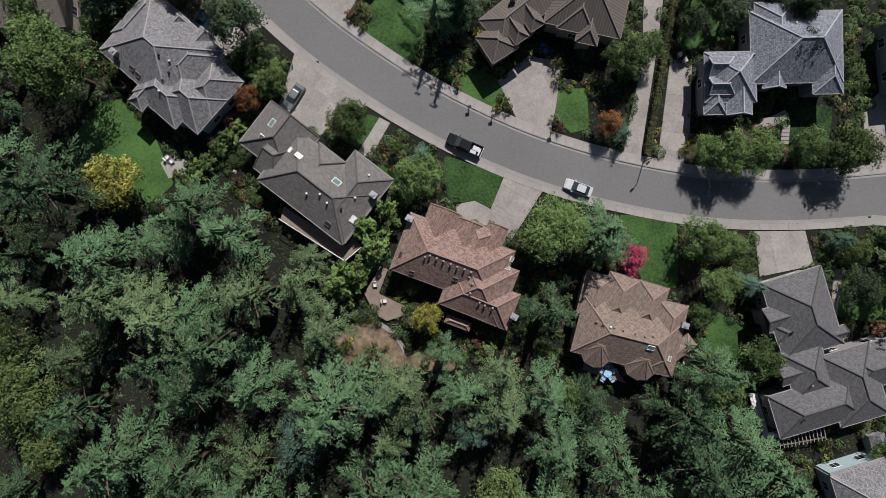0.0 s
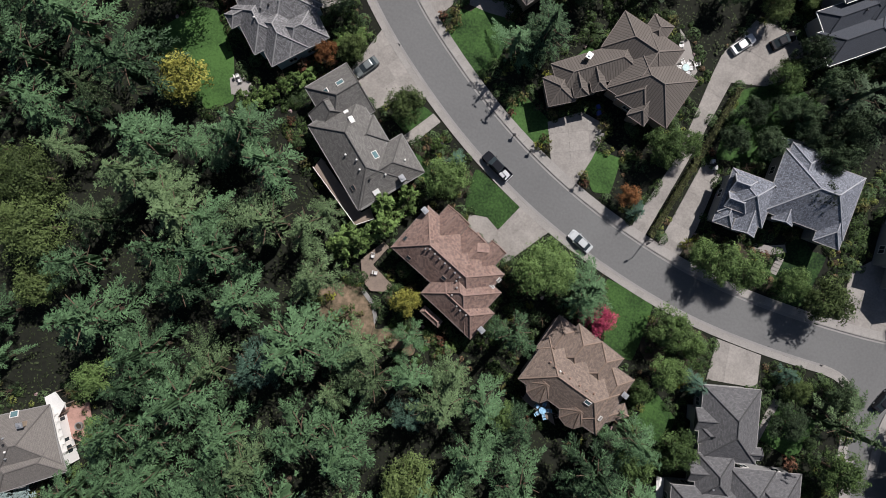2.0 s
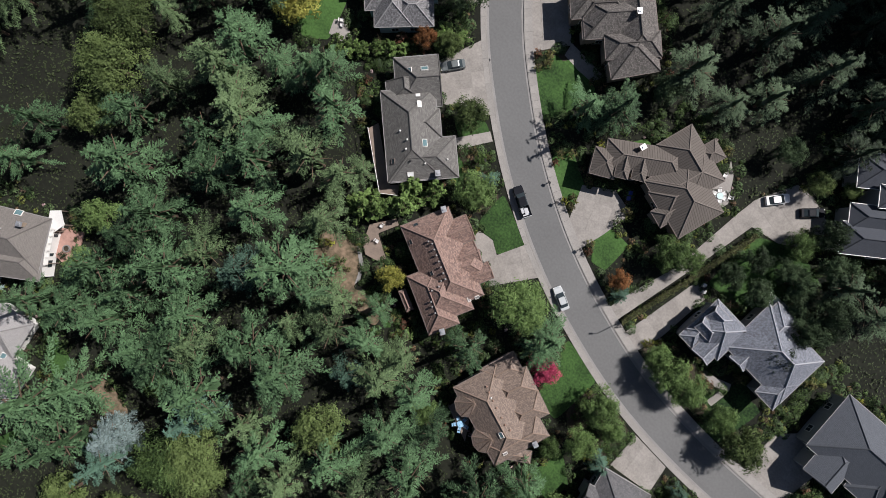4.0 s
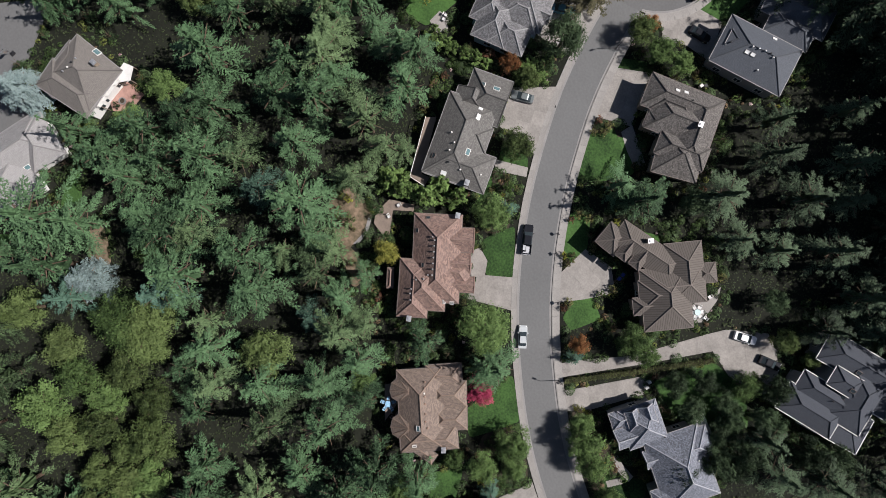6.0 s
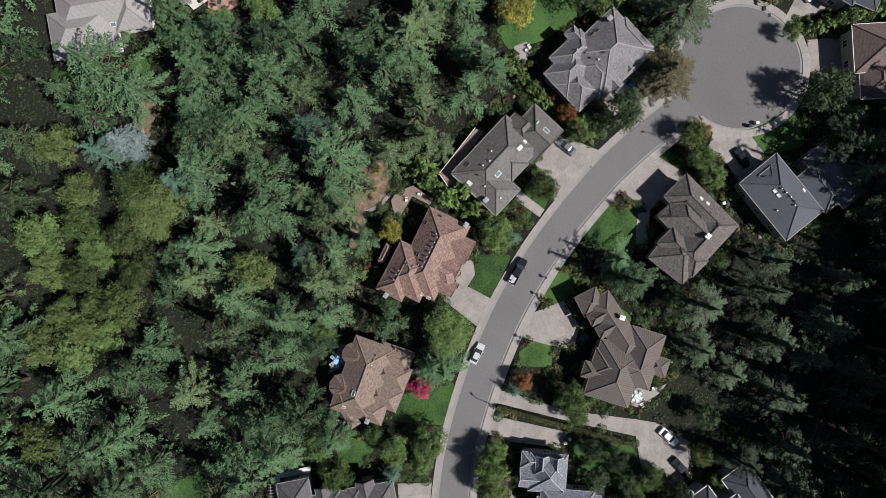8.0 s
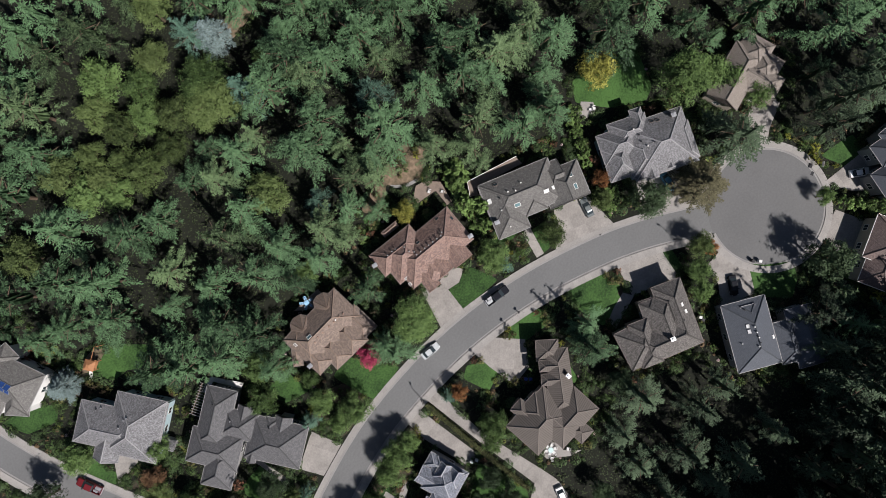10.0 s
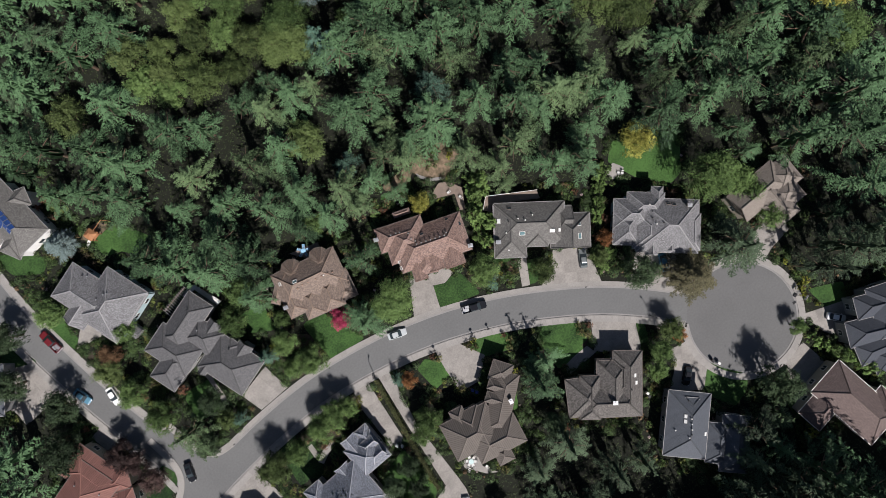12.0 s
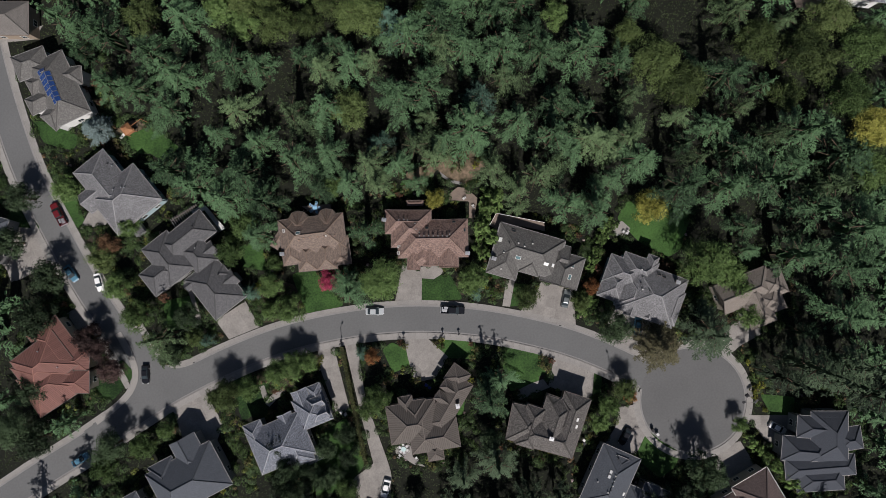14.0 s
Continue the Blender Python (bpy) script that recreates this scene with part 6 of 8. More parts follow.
plant(FIR, -47.8, -30.2, 7.2, 19.9)
plant(FIR, -42.4, -16.4, 5.4, 16.7)
plant(FIR, -43.3, 0.9, 4.0, 12.9)
plant(FIR, -35.7, 6.4, 4.8, 19.8)
plant(FIR, -30.0, 2.5, 5.8, 21.0)
plant(FIR, -37.1, -36.8, 5.6, 19.5)
plant(FIR, -33.3, -13.5, 6.3, 22.3)
plant(FIR, -36.9, -9.2, 4.7, 14.1)
plant(FIR, -42.1, -58.7, 3.7, 18.0)
plant(FIR, -35.9, -54.1, 5.6, 16.5)
plant(FIR, -31.3, -45.4, 5.6, 15.9)
plant(FIR, -29.2, -36.3, 6.5, 22.7)
plant(FIR, -30.5, -51.8, 5.6, 17.3)
plant(FIR, -27.1, -19.5, 5.3, 18.4)
plant(FIR, -15.5, -21.8, 7.3, 24.1)
plant(FIR, -22.4, -49.6, 5.8, 17.8)
plant(FIR, -21.6, -40.5, 5.8, 16.1)
plant(FIR, -28.5, -69.3, 7.3, 22.9)
plant(FIR, -25.1, -62.3, 5.4, 18.4)
plant(FIR, -19.3, -70.4, 6.7, 19.7)
plant(FIR, -9.8, -35.6, 6.6, 18.6)
plant(FIR, -10.0, -22.0, 5.0, 15.4)
plant(PALE_FIR, -44.2, -7.9, 5.4, 16.8)
plant(PALE_FIR, -27.3, -31.3, 4.6, 15.5)
plant(PALE_FIR, -26.4, -6.0, 5.8, 21.6)
plant(PALE_FIR, -21.7, -4.2, 4.7, 14.0)
plant(PALE_FIR, -17.4, -11.4, 4.5, 18.1)
plant(PALE_FIR, -17.4, -43.3, 4.8, 15.2)
plant(PALE_FIR, -5.5, -18.5, 4.8, 16.7)
plant(PALE_FIR, -19.8, -1.0, 3.1, 8.7)
plant(EVERGREEN, 54.0, 30.7, 3.2, 9.0)
plant(EVERGREEN, 54.3, 37.3, 3.4, 10.0)
plant(EVERGREEN, 54.6, 42.7, 3.6, 11.0)
plant(EVERGREEN, 50.3, 48.6, 3.4, 10.0)
plant(EVERGREEN, 45.1, 52.5, 3.2, 9.0)
plant(EVERGREEN, 58.3, 54.6, 3.6, 10.0)
plant(EVERGREEN, 61.5, 59.5, 3.4, 9.0)
plant(EVERGREEN, 48.0, 42.7, 2.8, 8.0)
plant(RUSSET, 75.4, -29.0, 3.0, 7.0)
plant(SPRUCE, -21.1, -28.5, 4.6, 17.8)
plant(SPRUCE, -7.7, -51.2, 5.3, 18.3)
plant(SPRUCE, 4.8, -27.4, 3.9, 11.3)
plant(SPRUCE, -12.1, -67.4, 4.5, 18.2)
plant(SILVER_SPRUCE, -14.9, -64.4, 4.2, 14.2)
plant(FIR, -3.6, -34.2, 6.9, 21.9)
plant(FIR, 4.2, -46.3, 5.1, 17.2)
plant(FIR, 2.7, -20.5, 4.0, 14.6)
plant(FIR, 13.6, -39.7, 5.7, 17.7)
plant(FIR, 15.6, -53.2, 4.2, 12.9)
plant(FIR, 16.9, -29.1, 4.5, 18.2)
plant(FIR, 25.0, -30.7, 6.3, 18.7)
plant(FIR, 14.8, -20.5, 4.2, 18.9)
plant(FIR, 24.8, -54.5, 5.0, 15.4)
plant(FIR, 31.3, -37.5, 5.2, 15.0)
plant(FIR, 25.3, -83.2, 6.4, 17.1)
plant(FIR, 30.3, -58.0, 6.5, 18.7)
plant(FIR, 37.1, -31.7, 6.9, 18.7)
plant(FIR, 35.3, -24.2, 5.4, 19.9)
plant(FIR, 38.7, -16.9, 4.1, 21.1)
plant(FIR, 15.7, -8.4, 4.7, 15.1)
plant(FIR, 22.6, -22.6, 3.6, 14.3)
plant(PALE_FIR, -1.0, -45.3, 3.5, 17.1)
plant(PALE_FIR, -2.5, -23.3, 5.1, 17.7)
plant(PALE_FIR, 9.3, -23.2, 5.6, 17.1)
plant(PALE_FIR, 11.4, -48.4, 4.7, 15.0)
plant(PALE_FIR, 21.2, -40.7, 5.4, 20.4)
plant(PALE_FIR, 33.7, -46.8, 5.1, 14.6)
plant(PALE_FIR, 9.4, -17.5, 3.5, 14.9)
plant(BRONZE, 4.1, -64.2, 4.5, 9.0)
plant(BRONZE, 12.5, -72.2, 4.4, 8.8)
plant(BRONZE, 27.7, -78.4, 4.9, 9.7)
plant(BRONZE, 24.1, -70.4, 4.1, 8.3)
plant(BRONZE, -4.2, -74.2, 4.4, 8.8)
plant(YELLOWGREEN, 11.0, -61.4, 4.0, 8.2)
plant(YELLOWGREEN, 18.5, -68.9, 3.6, 7.5)
plant(YELLOWGREEN, 20.9, -75.6, 3.6, 7.6)
plant(YELLOWGREEN, 0.9, -58.5, 4.0, 8.2)
plant(BROADLEAF, 7.6, -69.0, 4.2, 8.6)
plant(BROADLEAF, 25.1, -66.2, 4.0, 8.2)
plant(BROADLEAF, -45.7, -41.0, 3.6, 7.6)
plant(BROADLEAF, -41.2, -49.6, 3.6, 7.6)
plant(BROADLEAF, -5.2, -61.3, 6.0, 11.4)
plant(BROADLEAF, 5.3, -81.2, 5.2, 10.1)
plant(BROADLEAF, 2.4, -73.3, 4.4, 8.8)
plant(BROADLEAF, -16.7, -54.5, 2.7, 6.2)
plant(BROADLEAF, 19.6, -22.6, 2.8, 6.4)
plant(YELLOWGREEN, -13.1, -79.2, 4.8, 9.4)
plant(YELLOWGREEN, 8.7, -37.6, 5.0, 9.7)
plant(YELLOWGREEN, 17.9, -63.0, 5.0, 9.7)
plant(YELLOWGREEN, 12.2, -78.7, 4.5, 9.0)
plant(FIR, 3.0, 38.4, 4.4, 18.0)
plant(SHADED_FIR, 40.6, 75.3, 6.8, 15.5)
plant(FIR, -75.8, -11.8, 6.3, 20.5)
plant(FIR, -86.9, 6.9, 6.7, 23.1)
plant(FIR, -93.6, 15.3, 8.2, 20.0)
plant(FIR, -71.9, 4.9, 5.8, 20.7)
plant(FIR, -70.5, -1.4, 5.3, 14.9)
plant(FIR, -49.5, -1.3, 6.1, 19.8)
plant(FIR, -55.9, 8.5, 6.9, 22.9)
plant(FIR, -67.2, 12.5, 6.8, 18.0)
plant(FIR, -74.4, 14.4, 7.7, 24.0)
plant(FIR, -83.2, 24.6, 7.9, 19.3)
plant(FIR, -90.6, 31.8, 8.5, 25.1)
plant(FIR, -84.8, 39.2, 8.4, 22.1)
plant(FIR, -75.6, 32.8, 6.3, 23.6)
plant(FIR, -38.1, 3.9, 5.4, 16.8)
plant(PALE_FIR, -82.4, 4.8, 4.8, 15.0)
plant(PALE_FIR, -48.7, -6.5, 6.1, 19.6)
plant(PALE_FIR, -40.3, -9.9, 5.7, 19.2)
plant(PALE_FIR, -90.1, 21.6, 5.9, 19.2)
plant(YELLOWGREEN, -62.9, -21.1, 6.5, 12.1)
plant(YELLOWGREEN, -67.3, -13.7, 6.1, 11.5)
plant(YELLOWGREEN, -87.5, -17.1, 5.9, 11.2)
plant(YELLOWGREEN, -90.0, -3.0, 4.6, 9.1)
plant(YELLOWGREEN, -60.2, -30.3, 4.0, 8.2)
plant(BROADLEAF, -110.6, -6.7, 6.3, 11.7)
plant(BROADLEAF, -102.6, 3.1, 6.0, 11.4)
plant(BROADLEAF, -101.1, 21.3, 6.2, 11.6)
plant(BRONZE, -96.0, -10.8, 6.7, 12.4)
plant(BRONZE, -99.9, -6.9, 5.2, 10.1)
plant(BRONZE, -105.9, -15.9, 5.8, 11.0)
plant(YELLOW, -106.4, 12.4, 5.7, 10.8)
plant(FIR, -38.0, -32.6, 5.9, 18.9)
plant(FIR, -18.5, -47.3, 6.6, 19.4)
plant(FIR, -10.1, -46.9, 6.6, 22.4)
plant(FIR, -36.3, -20.7, 5.7, 18.4)
plant(FIR, -37.3, -44.9, 5.5, 18.8)
plant(BRONZE, 47.1, -76.6, 5.0, 9.7)
plant(BROADLEAF, 28.8, -71.7, 4.5, 9.0)
plant(FIR, 47.2, -66.3, 6.0, 18.2)
plant(FIR, 60.0, -63.7, 4.6, 13.6)
plant(FIR, 42.4, -58.0, 5.9, 22.1)
plant(FIR, 54.7, -72.6, 5.8, 22.0)
plant(FIR, 63.8, -81.2, 5.3, 18.7)
plant(FIR, 47.2, -52.1, 5.3, 18.6)
plant(YELLOWGREEN, -2.3, -57.3, 6.2, 11.6)
plant(BROADLEAF, -56.1, 26.7, 6.0, 16.0)
plant(BROADLEAF, -62.8, 35.8, 4.0, 8.3)
plant(YELLOWGREEN, -14.5, 19.9, 3.6, 7.5)
plant(BROADLEAF, 17.0, 3.2, 5.6, 10.6)
plant(BROADLEAF, 40.1, 1.5, 3.8, 7.9)
plant(BROADLEAF, -3.7, 11.0, 3.9, 8.1)
plant(BROADLEAF, 45.1, 0.2, 2.4, 5.7)
plant(FIR, 23.7, 0.9, 3.8, 15.2)
plant(FIR, -1.1, 35.7, 3.9, 12.2)
plant(YELLOWGREEN, 62.4, 15.4, 4.4, 8.8)
plant(YELLOWGREEN, -26.4, 25.9, 2.5, 6.0)
plant(YELLOWGREEN, 60.3, 15.2, 1.9, 5.0)
plant(BROADLEAF, 43.5, 14.8, 3.9, 8.0)
plant(BROADLEAF, 48.4, 15.0, 3.6, 7.5)
plant(BROADLEAF, 40.8, 15.2, 2.7, 6.1)
plant(BROADLEAF, 28.2, 29.5, 3.6, 7.6)
plant(BROADLEAF, 31.9, 31.5, 2.7, 6.2)
plant(ORANGE, -30.4, 23.7, 2.2, 5.4)
plant(ORANGE, 26.0, 19.7, 2.1, 5.3)
plant(SPRUCE, 28.5, 18.0, 1.8, 5.3)
plant(SPRUCE, 47.5, -5.0, 1.7, 6.0)
plant(SPRUCE, -3.3, 14.8, 1.8, 5.4)
plant(SILVER_SPRUCE, -53.4, -66.9, 4.9, 11.0)
plant(YELLOW, -50.0, 10.6, 4.7, 9.2)
plant(YELLOW, -2.4, -10.4, 2.6, 6.1)
plant(PINK, 28.6, -1.3, 3.0, 6.3)
plant(BROADLEAF, 48.3, -16.9, 3.8, 8.0)
plant(BROADLEAF, 42.7, -21.2, 3.9, 8.0)
plant(BROADLEAF, 39.9, -10.2, 2.3, 5.6)
plant(COLUMN, -39.2, 12.6, 1.1, 3.6)
plant(COLUMN, -37.0, 14.4, 1.1, 3.6)
plant(COLUMN, -35.7, 16.0, 1.2, 3.8)
plant(COLUMN, -33.9, 18.0, 1.1, 3.7)
plant(COLUMN, -38.2, 13.5, 1.1, 3.6)
plant(COLUMN, -40.9, 11.7, 1.3, 4.1)
plant(COLUMN, -12.3, 3.7, 2.3, 7.3)
plant(COLUMN, -10.6, 0.2, 2.3, 7.4)
plant(COLUMN, -13.5, -3.2, 2.5, 8.0)
plant(COLUMN, -15.8, -4.9, 2.3, 7.3)
plant(COLUMN, -8.9, 6.3, 2.0, 6.4)
plant(COLUMN, -7.3, 16.1, 1.3, 4.1)
plant(YELLOWGREEN, -17.0, -16.0, 1.7, 4.7)
plant(BROADLEAF, 77.1, -18.8, 3.7, 7.8)
plant(BROADLEAF, 42.4, -5.5, 3.5, 7.4)
plant(BROADLEAF, 56.6, 16.2, 3.1, 6.8)
plant(BROADLEAF, 79.6, 18.0, 2.3, 5.6)
plant(BROADLEAF, 95.7, 21.1, 3.9, 8.0)
plant(BROADLEAF, 85.7, 19.4, 3.4, 7.3)
plant(BROADLEAF, 75.1, -10.4, 4.0, 8.2)
plant(BROADLEAF, 79.8, -45.2, 3.8, 7.9)
plant(EVERGREEN, 63.9, -5.9, 3.5, 7.4)
plant(EVERGREEN, 71.3, 1.2, 3.3, 7.1)
plant(EVERGREEN, 91.0, -26.9, 4.4, 9.0)
plant(EVERGREEN, 97.4, -18.6, 5.2, 10.0)
plant(EVERGREEN, 90.6, -47.2, 4.1, 8.4)
plant(EVERGREEN, 97.1, -38.1, 4.1, 8.4)
plant(EVERGREEN, 104.1, -2.9, 4.4, 8.9)
plant(EVERGREEN, 111.1, 4.2, 5.6, 10.7)
plant(EVERGREEN, 108.2, 8.5, 5.0, 9.7)
plant(EVERGREEN, 92.4, 16.8, 4.4, 9.0)
plant(YELLOWGREEN, 64.7, -0.1, 2.1, 5.3)
plant(PALE_FIR, 69.7, -3.4, 4.7, 18.8)
plant(PLUM, 87.9, -9.6, 4.0, 8.3)
plant(PLUM, 85.8, -0.6, 3.7, 7.7)
plant(PLUM, 87.0, -6.1, 3.1, 6.7)
plant(BRONZE, 77.8, -26.4, 3.7, 7.8)
plant(SHADED_FIR, -61.6, 58.1, 4.5, 27.0)
plant(SHADED_FIR, -66.9, 56.7, 5.4, 29.0)
plant(SHADED_FIR, -71.0, 60.9, 5.9, 30.0)
plant(SHADED_FIR, -77.2, 60.4, 5.8, 30.0)
plant(SHADED_FIR, -78.5, 67.9, 5.8, 28.0)
plant(EVERGREEN, -39.0, 74.3, 5.0, 12.0)
plant(BROADLEAF, -63.3, 44.2, 3.5, 7.5)
plant(YELLOWGREEN, -28.6, 49.6, 3.1, 6.8)
plant(ORANGE, -29.5, 52.2, 1.8, 4.7)
plant(BROADLEAF, -23.2, 51.9, 3.1, 6.8)
plant(BROADLEAF, -19.9, 54.9, 2.7, 6.2)
plant(YELLOWGREEN, 37.4, 57.8, 2.7, 6.2)
plant(YELLOWGREEN, 42.7, 61.8, 1.8, 4.7)
plant(BROADLEAF, 43.4, 47.5, 3.1, 6.8)
plant(COLUMN, -52.8, 73.1, 1.8, 5.6)
plant(COLUMN, -53.7, 75.3, 1.7, 5.5)
plant(COLUMN, -54.7, 77.6, 1.6, 5.2)
plant(COLUMN, -55.3, 79.3, 1.9, 6.1)
plant(COLUMN, -56.3, 81.5, 1.8, 5.9)
plant(COLUMN, -57.2, 83.9, 1.8, 5.7)
plant(COLUMN, -58.1, 85.9, 1.9, 6.1)
plant(COLUMN, -59.6, 87.7, 1.8, 5.7)
plant(BROADLEAF, -51.6, 68.3, 2.2, 5.4)
plant(BROADLEAF, -61.8, 31.8, 4.4, 8.8)
plant(SHADED_FIR, 63.6, 55.3, 5.3, 15.5)
plant(SHADED_FIR, 59.4, 47.1, 4.9, 15.5)
plant(SHADED_FIR, 52.2, 46.5, 4.6, 15.5)
plant(BRONZE, 43.4, 49.3, 2.3, 5.5)
# Low dark crowns added to stand in for deep shade behind the hedge.
plant(EVERGREEN, 39.1, 34.9, 2.7, 6.2)
plant(EVERGREEN, 40.0, 40.3, 2.8, 6.3)
plant(EVERGREEN, 44.6, 36.4, 3.0, 6.7)
plant(EVERGREEN, 45.0, 43.1, 2.7, 6.2)
plant(EVERGREEN, 50.5, 40.3, 3.3, 7.1)
plant(EVERGREEN, 57.3, 40.7, 3.2, 7.0)
plant(SILVER_SPRUCE, 67.6, -56.1, 3.6, 9.0)
plant(SPRUCE, 48.4, -5.9, 2.1, 7.0)
plant(SPRUCE, 62.5, 1.6, 2.0, 5.7)
plant(BROADLEAF, 69.5, -31.6, 3.1, 6.8)
plant(FIR, 49.2, -33.3, 6.4, 17.9)
plant(FIR, 43.5, -28.0, 5.5, 20.9)
plant(FIR, 51.9, -38.3, 5.8, 21.3)
# More tall firs out of view, added as shade casters towards the court.
plant(FIR, -32.0, 91.0, 6.4, 28.0)
plant(FIR, -31.0, 98.0, 6.4, 34.0)
plant(FIR, -35.5, 98.4, 6.6, 29.0)
plant(FIR, -39.2, 105.2, 6.6, 30.6)
plant(FIR, -33.9, 106.6, 6.6, 42.6)
plant(FIR, -43.6, 112.1, 6.6, 22.1)
plant(FIR, -37.0, 113.3, 6.6, 37.2)
plant(FIR, -29.2, 112.4, 6.6, 45.0)
plant(FIR, -46.9, 119.7, 6.6, 29.9)
plant(FIR, -39.4, 119.1, 6.6, 30.6)
plant(FIR, -33.3, 120.6, 6.6, 45.0)
plant(FIR, -41.9, 126.2, 6.6, 37.6)
plant(FIR, -36.8, 127.2, 6.6, 42.0)
plant(FIR, -30.1, 127.7, 6.6, 45.8)
plant(FIR, 0.3, -15.0, 3.4, 14.1)
plant(PALE_FIR, -8.9, -28.0, 3.2, 13.6)
plant(FIR, 6.5, -53.3, 3.3, 13.8)
plant(PALE_FIR, -54.0, -16.1, 4.4, 16.0)
plant(FIR, -53.3, -23.1, 4.9, 17.0)
plant(FIR, 40.3, -43.7, 3.4, 14.1)
plant(FIR, -62.5, -0.8, 3.4, 14.3)
plant(PALE_FIR, -63.7, -7.3, 3.2, 13.8)
plant(PALE_FIR, -64.8, 3.6, 3.4, 14.1)
plant(FIR, -68.2, 23.1, 4.1, 14.5)
plant(FIR, -66.7, 28.2, 3.1, 12.7)
plant(FIR, -64.0, -36.6, 4.2, 15.7)
plant(FIR, -62.3, -44.4, 3.3, 13.8)
plant(PALE_FIR, -77.5, -4.0, 3.3, 14.0)
plant(FIR, 53.9, -59.3, 4.8, 17.0)
plant(FIR, 37.0, -70.9, 6.2, 19.5)
plant(FIR, -23.9, -77.8, 4.2, 15.5)
plant(SHADED_FIR, -28.0, 78.0, 5.2, 15.5)
plant(FIR, -67.8, -49.0, 6.8, 20.8)
plant(FIR, -83.7, 14.0, 4.7, 15.5)
plant(FIR, -84.8, -6.8, 3.1, 13.6)
plant(PALE_FIR, -34.5, 79.2, 3.4, 12.0)
plant(PALE_FIR, -14.2, -85.4, 4.3, 16.0)
plant(PALE_FIR, -2.0, -87.1, 5.7, 18.7)
plant(FIR, -66.9, -57.1, 3.3, 13.9)
plant(FIR, -72.3, 51.7, 3.2, 12.8)
plant(FIR, -75.6, -46.0, 3.2, 13.7)
plant(PALE_FIR, -84.7, -25.3, 4.9, 17.1)
plant(FIR, -29.4, 84.8, 3.2, 14.0)
plant(PALE_FIR, -84.4, -32.9, 4.4, 16.0)
plant(PALE_FIR, 18.6, -89.6, 5.9, 18.9)
plant(FIR, 36.2, -84.6, 6.4, 19.9)
plant(FIR, -32.1, -87.5, 3.3, 13.9)
plant(PALE_FIR, 6.2, -93.4, 4.2, 15.6)
plant(FIR, -74.3, -57.1, 5.5, 18.2)
plant(FIR, -8.8, -94.2, 4.9, 17.1)
plant(SHADED_FIR, 57.0, 74.9, 4.1, 15.5)
plant(SHADED_FIR, 68.5, 65.9, 4.8, 15.5)
plant(SHADED_FIR, 65.7, 72.7, 4.8, 11.4)
plant(FIR, -81.8, 50.6, 6.6, 18.9)
plant(PALE_FIR, -27.1, -92.1, 5.0, 17.2)
plant(FIR, 63.2, -73.4, 3.2, 13.7)
plant(PALE_FIR, -95.2, -19.1, 3.4, 14.1)
plant(FIR, -91.4, -33.4, 3.4, 14.0)
plant(FIR, 24.6, 3.1, 5.0, 13.4)
plant(FIR, 3.2, 39.5, 4.9, 13.0)
plant(SHADED_FIR, 6.7, 53.2, 5.5, 15.5)
plant(SHADED_FIR, 2.4, 65.4, 4.4, 15.5)
plant(SHADED_FIR, 12.0, 67.7, 5.7, 15.5)
plant(SHADED_FIR, 8.5, 79.2, 4.7, 15.5)
plant(SHADED_FIR, 22.8, 70.2, 5.8, 15.5)
plant(SHADED_FIR, 32.9, 72.3, 5.2, 15.5)
plant(SHADED_FIR, 15.8, 54.9, 4.1, 11.0)
plant(SHADED_FIR, 19.8, 60.8, 4.3, 12.0)
plant(SHADED_FIR, -3.7, 67.2, 3.6, 15.5)
plant(EVERGREEN, 6.2, 49.0, 3.3, 8.0)
plant(SHADED_FIR, 36.8, 64.5, 4.3, 14.0)
plant(SHADED_FIR, 30.5, 79.4, 4.1, 11.4)
plant(EVERGREEN, 29.5, 57.8, 2.9, 7.0)
plant(COLUMN, -8.2, 4.7, 2.0, 4.2)
plant(COLUMN, -10.2, 2.0, 2.2, 4.5)
plant(COLUMN, -11.8, -0.8, 2.2, 4.5)
plant(COLUMN, -13.3, -4.0, 2.0, 4.2)
plant(COLUMN, -15.1, -6.8, 2.2, 4.5)
plant(COLUMN, -12.6, 3.1, 1.8, 3.9)
plant(COLUMN, -15.8, -3.7, 1.9, 4.0)
plant(COLUMN, -10.9, 4.5, 1.6, 3.5)
plant(COLUMN, -17.5, -6.0, 1.8, 3.9)
plant(COLUMN, -33.4, 17.9, 1.4, 3.2)
plant(COLUMN, -35.2, 16.0, 1.5, 3.3)
plant(COLUMN, -36.9, 13.7, 1.5, 3.3)
plant(COLUMN, -38.5, 11.6, 1.5, 3.3)
plant(COLUMN, -40.1, 10.1, 1.6, 3.5)
plant(COLUMN, -32.1, 19.5, 1.3, 3.0)
plant(COLUMN, -29.0, 27.2, 2.0, 4.2)
plant(COLUMN, -26.8, 25.9, 2.0, 4.2)
plant(COLUMN, -25.9, 28.5, 1.7, 3.7)
# woodland beyond the gardens
# low firs added in open gaps to stand in for dense shade
plant(SHADED_FIR, 53.4, -87.2, 4.3, 10.4)
plant(SHADED_FIR, 41.3, -96.1, 4.8, 11.4)
plant(SHADED_FIR, -93.9, -58.1, 4.9, 11.8)
plant(SHADED_FIR, -101.7, -45.8, 4.2, 10.1)
plant(SHADED_FIR, -45.4, -103.1, 4.3, 10.3)
plant(FIR, -96.9, -70.2, 4.1, 9.7)
plant(FIR, -67.6, -92.8, 4.5, 10.7)
plant(FIR, -99.3, -52.8, 4.6, 11.1)
plant(SHADED_FIR, -79.5, -94.5, 5.0, 12.1)
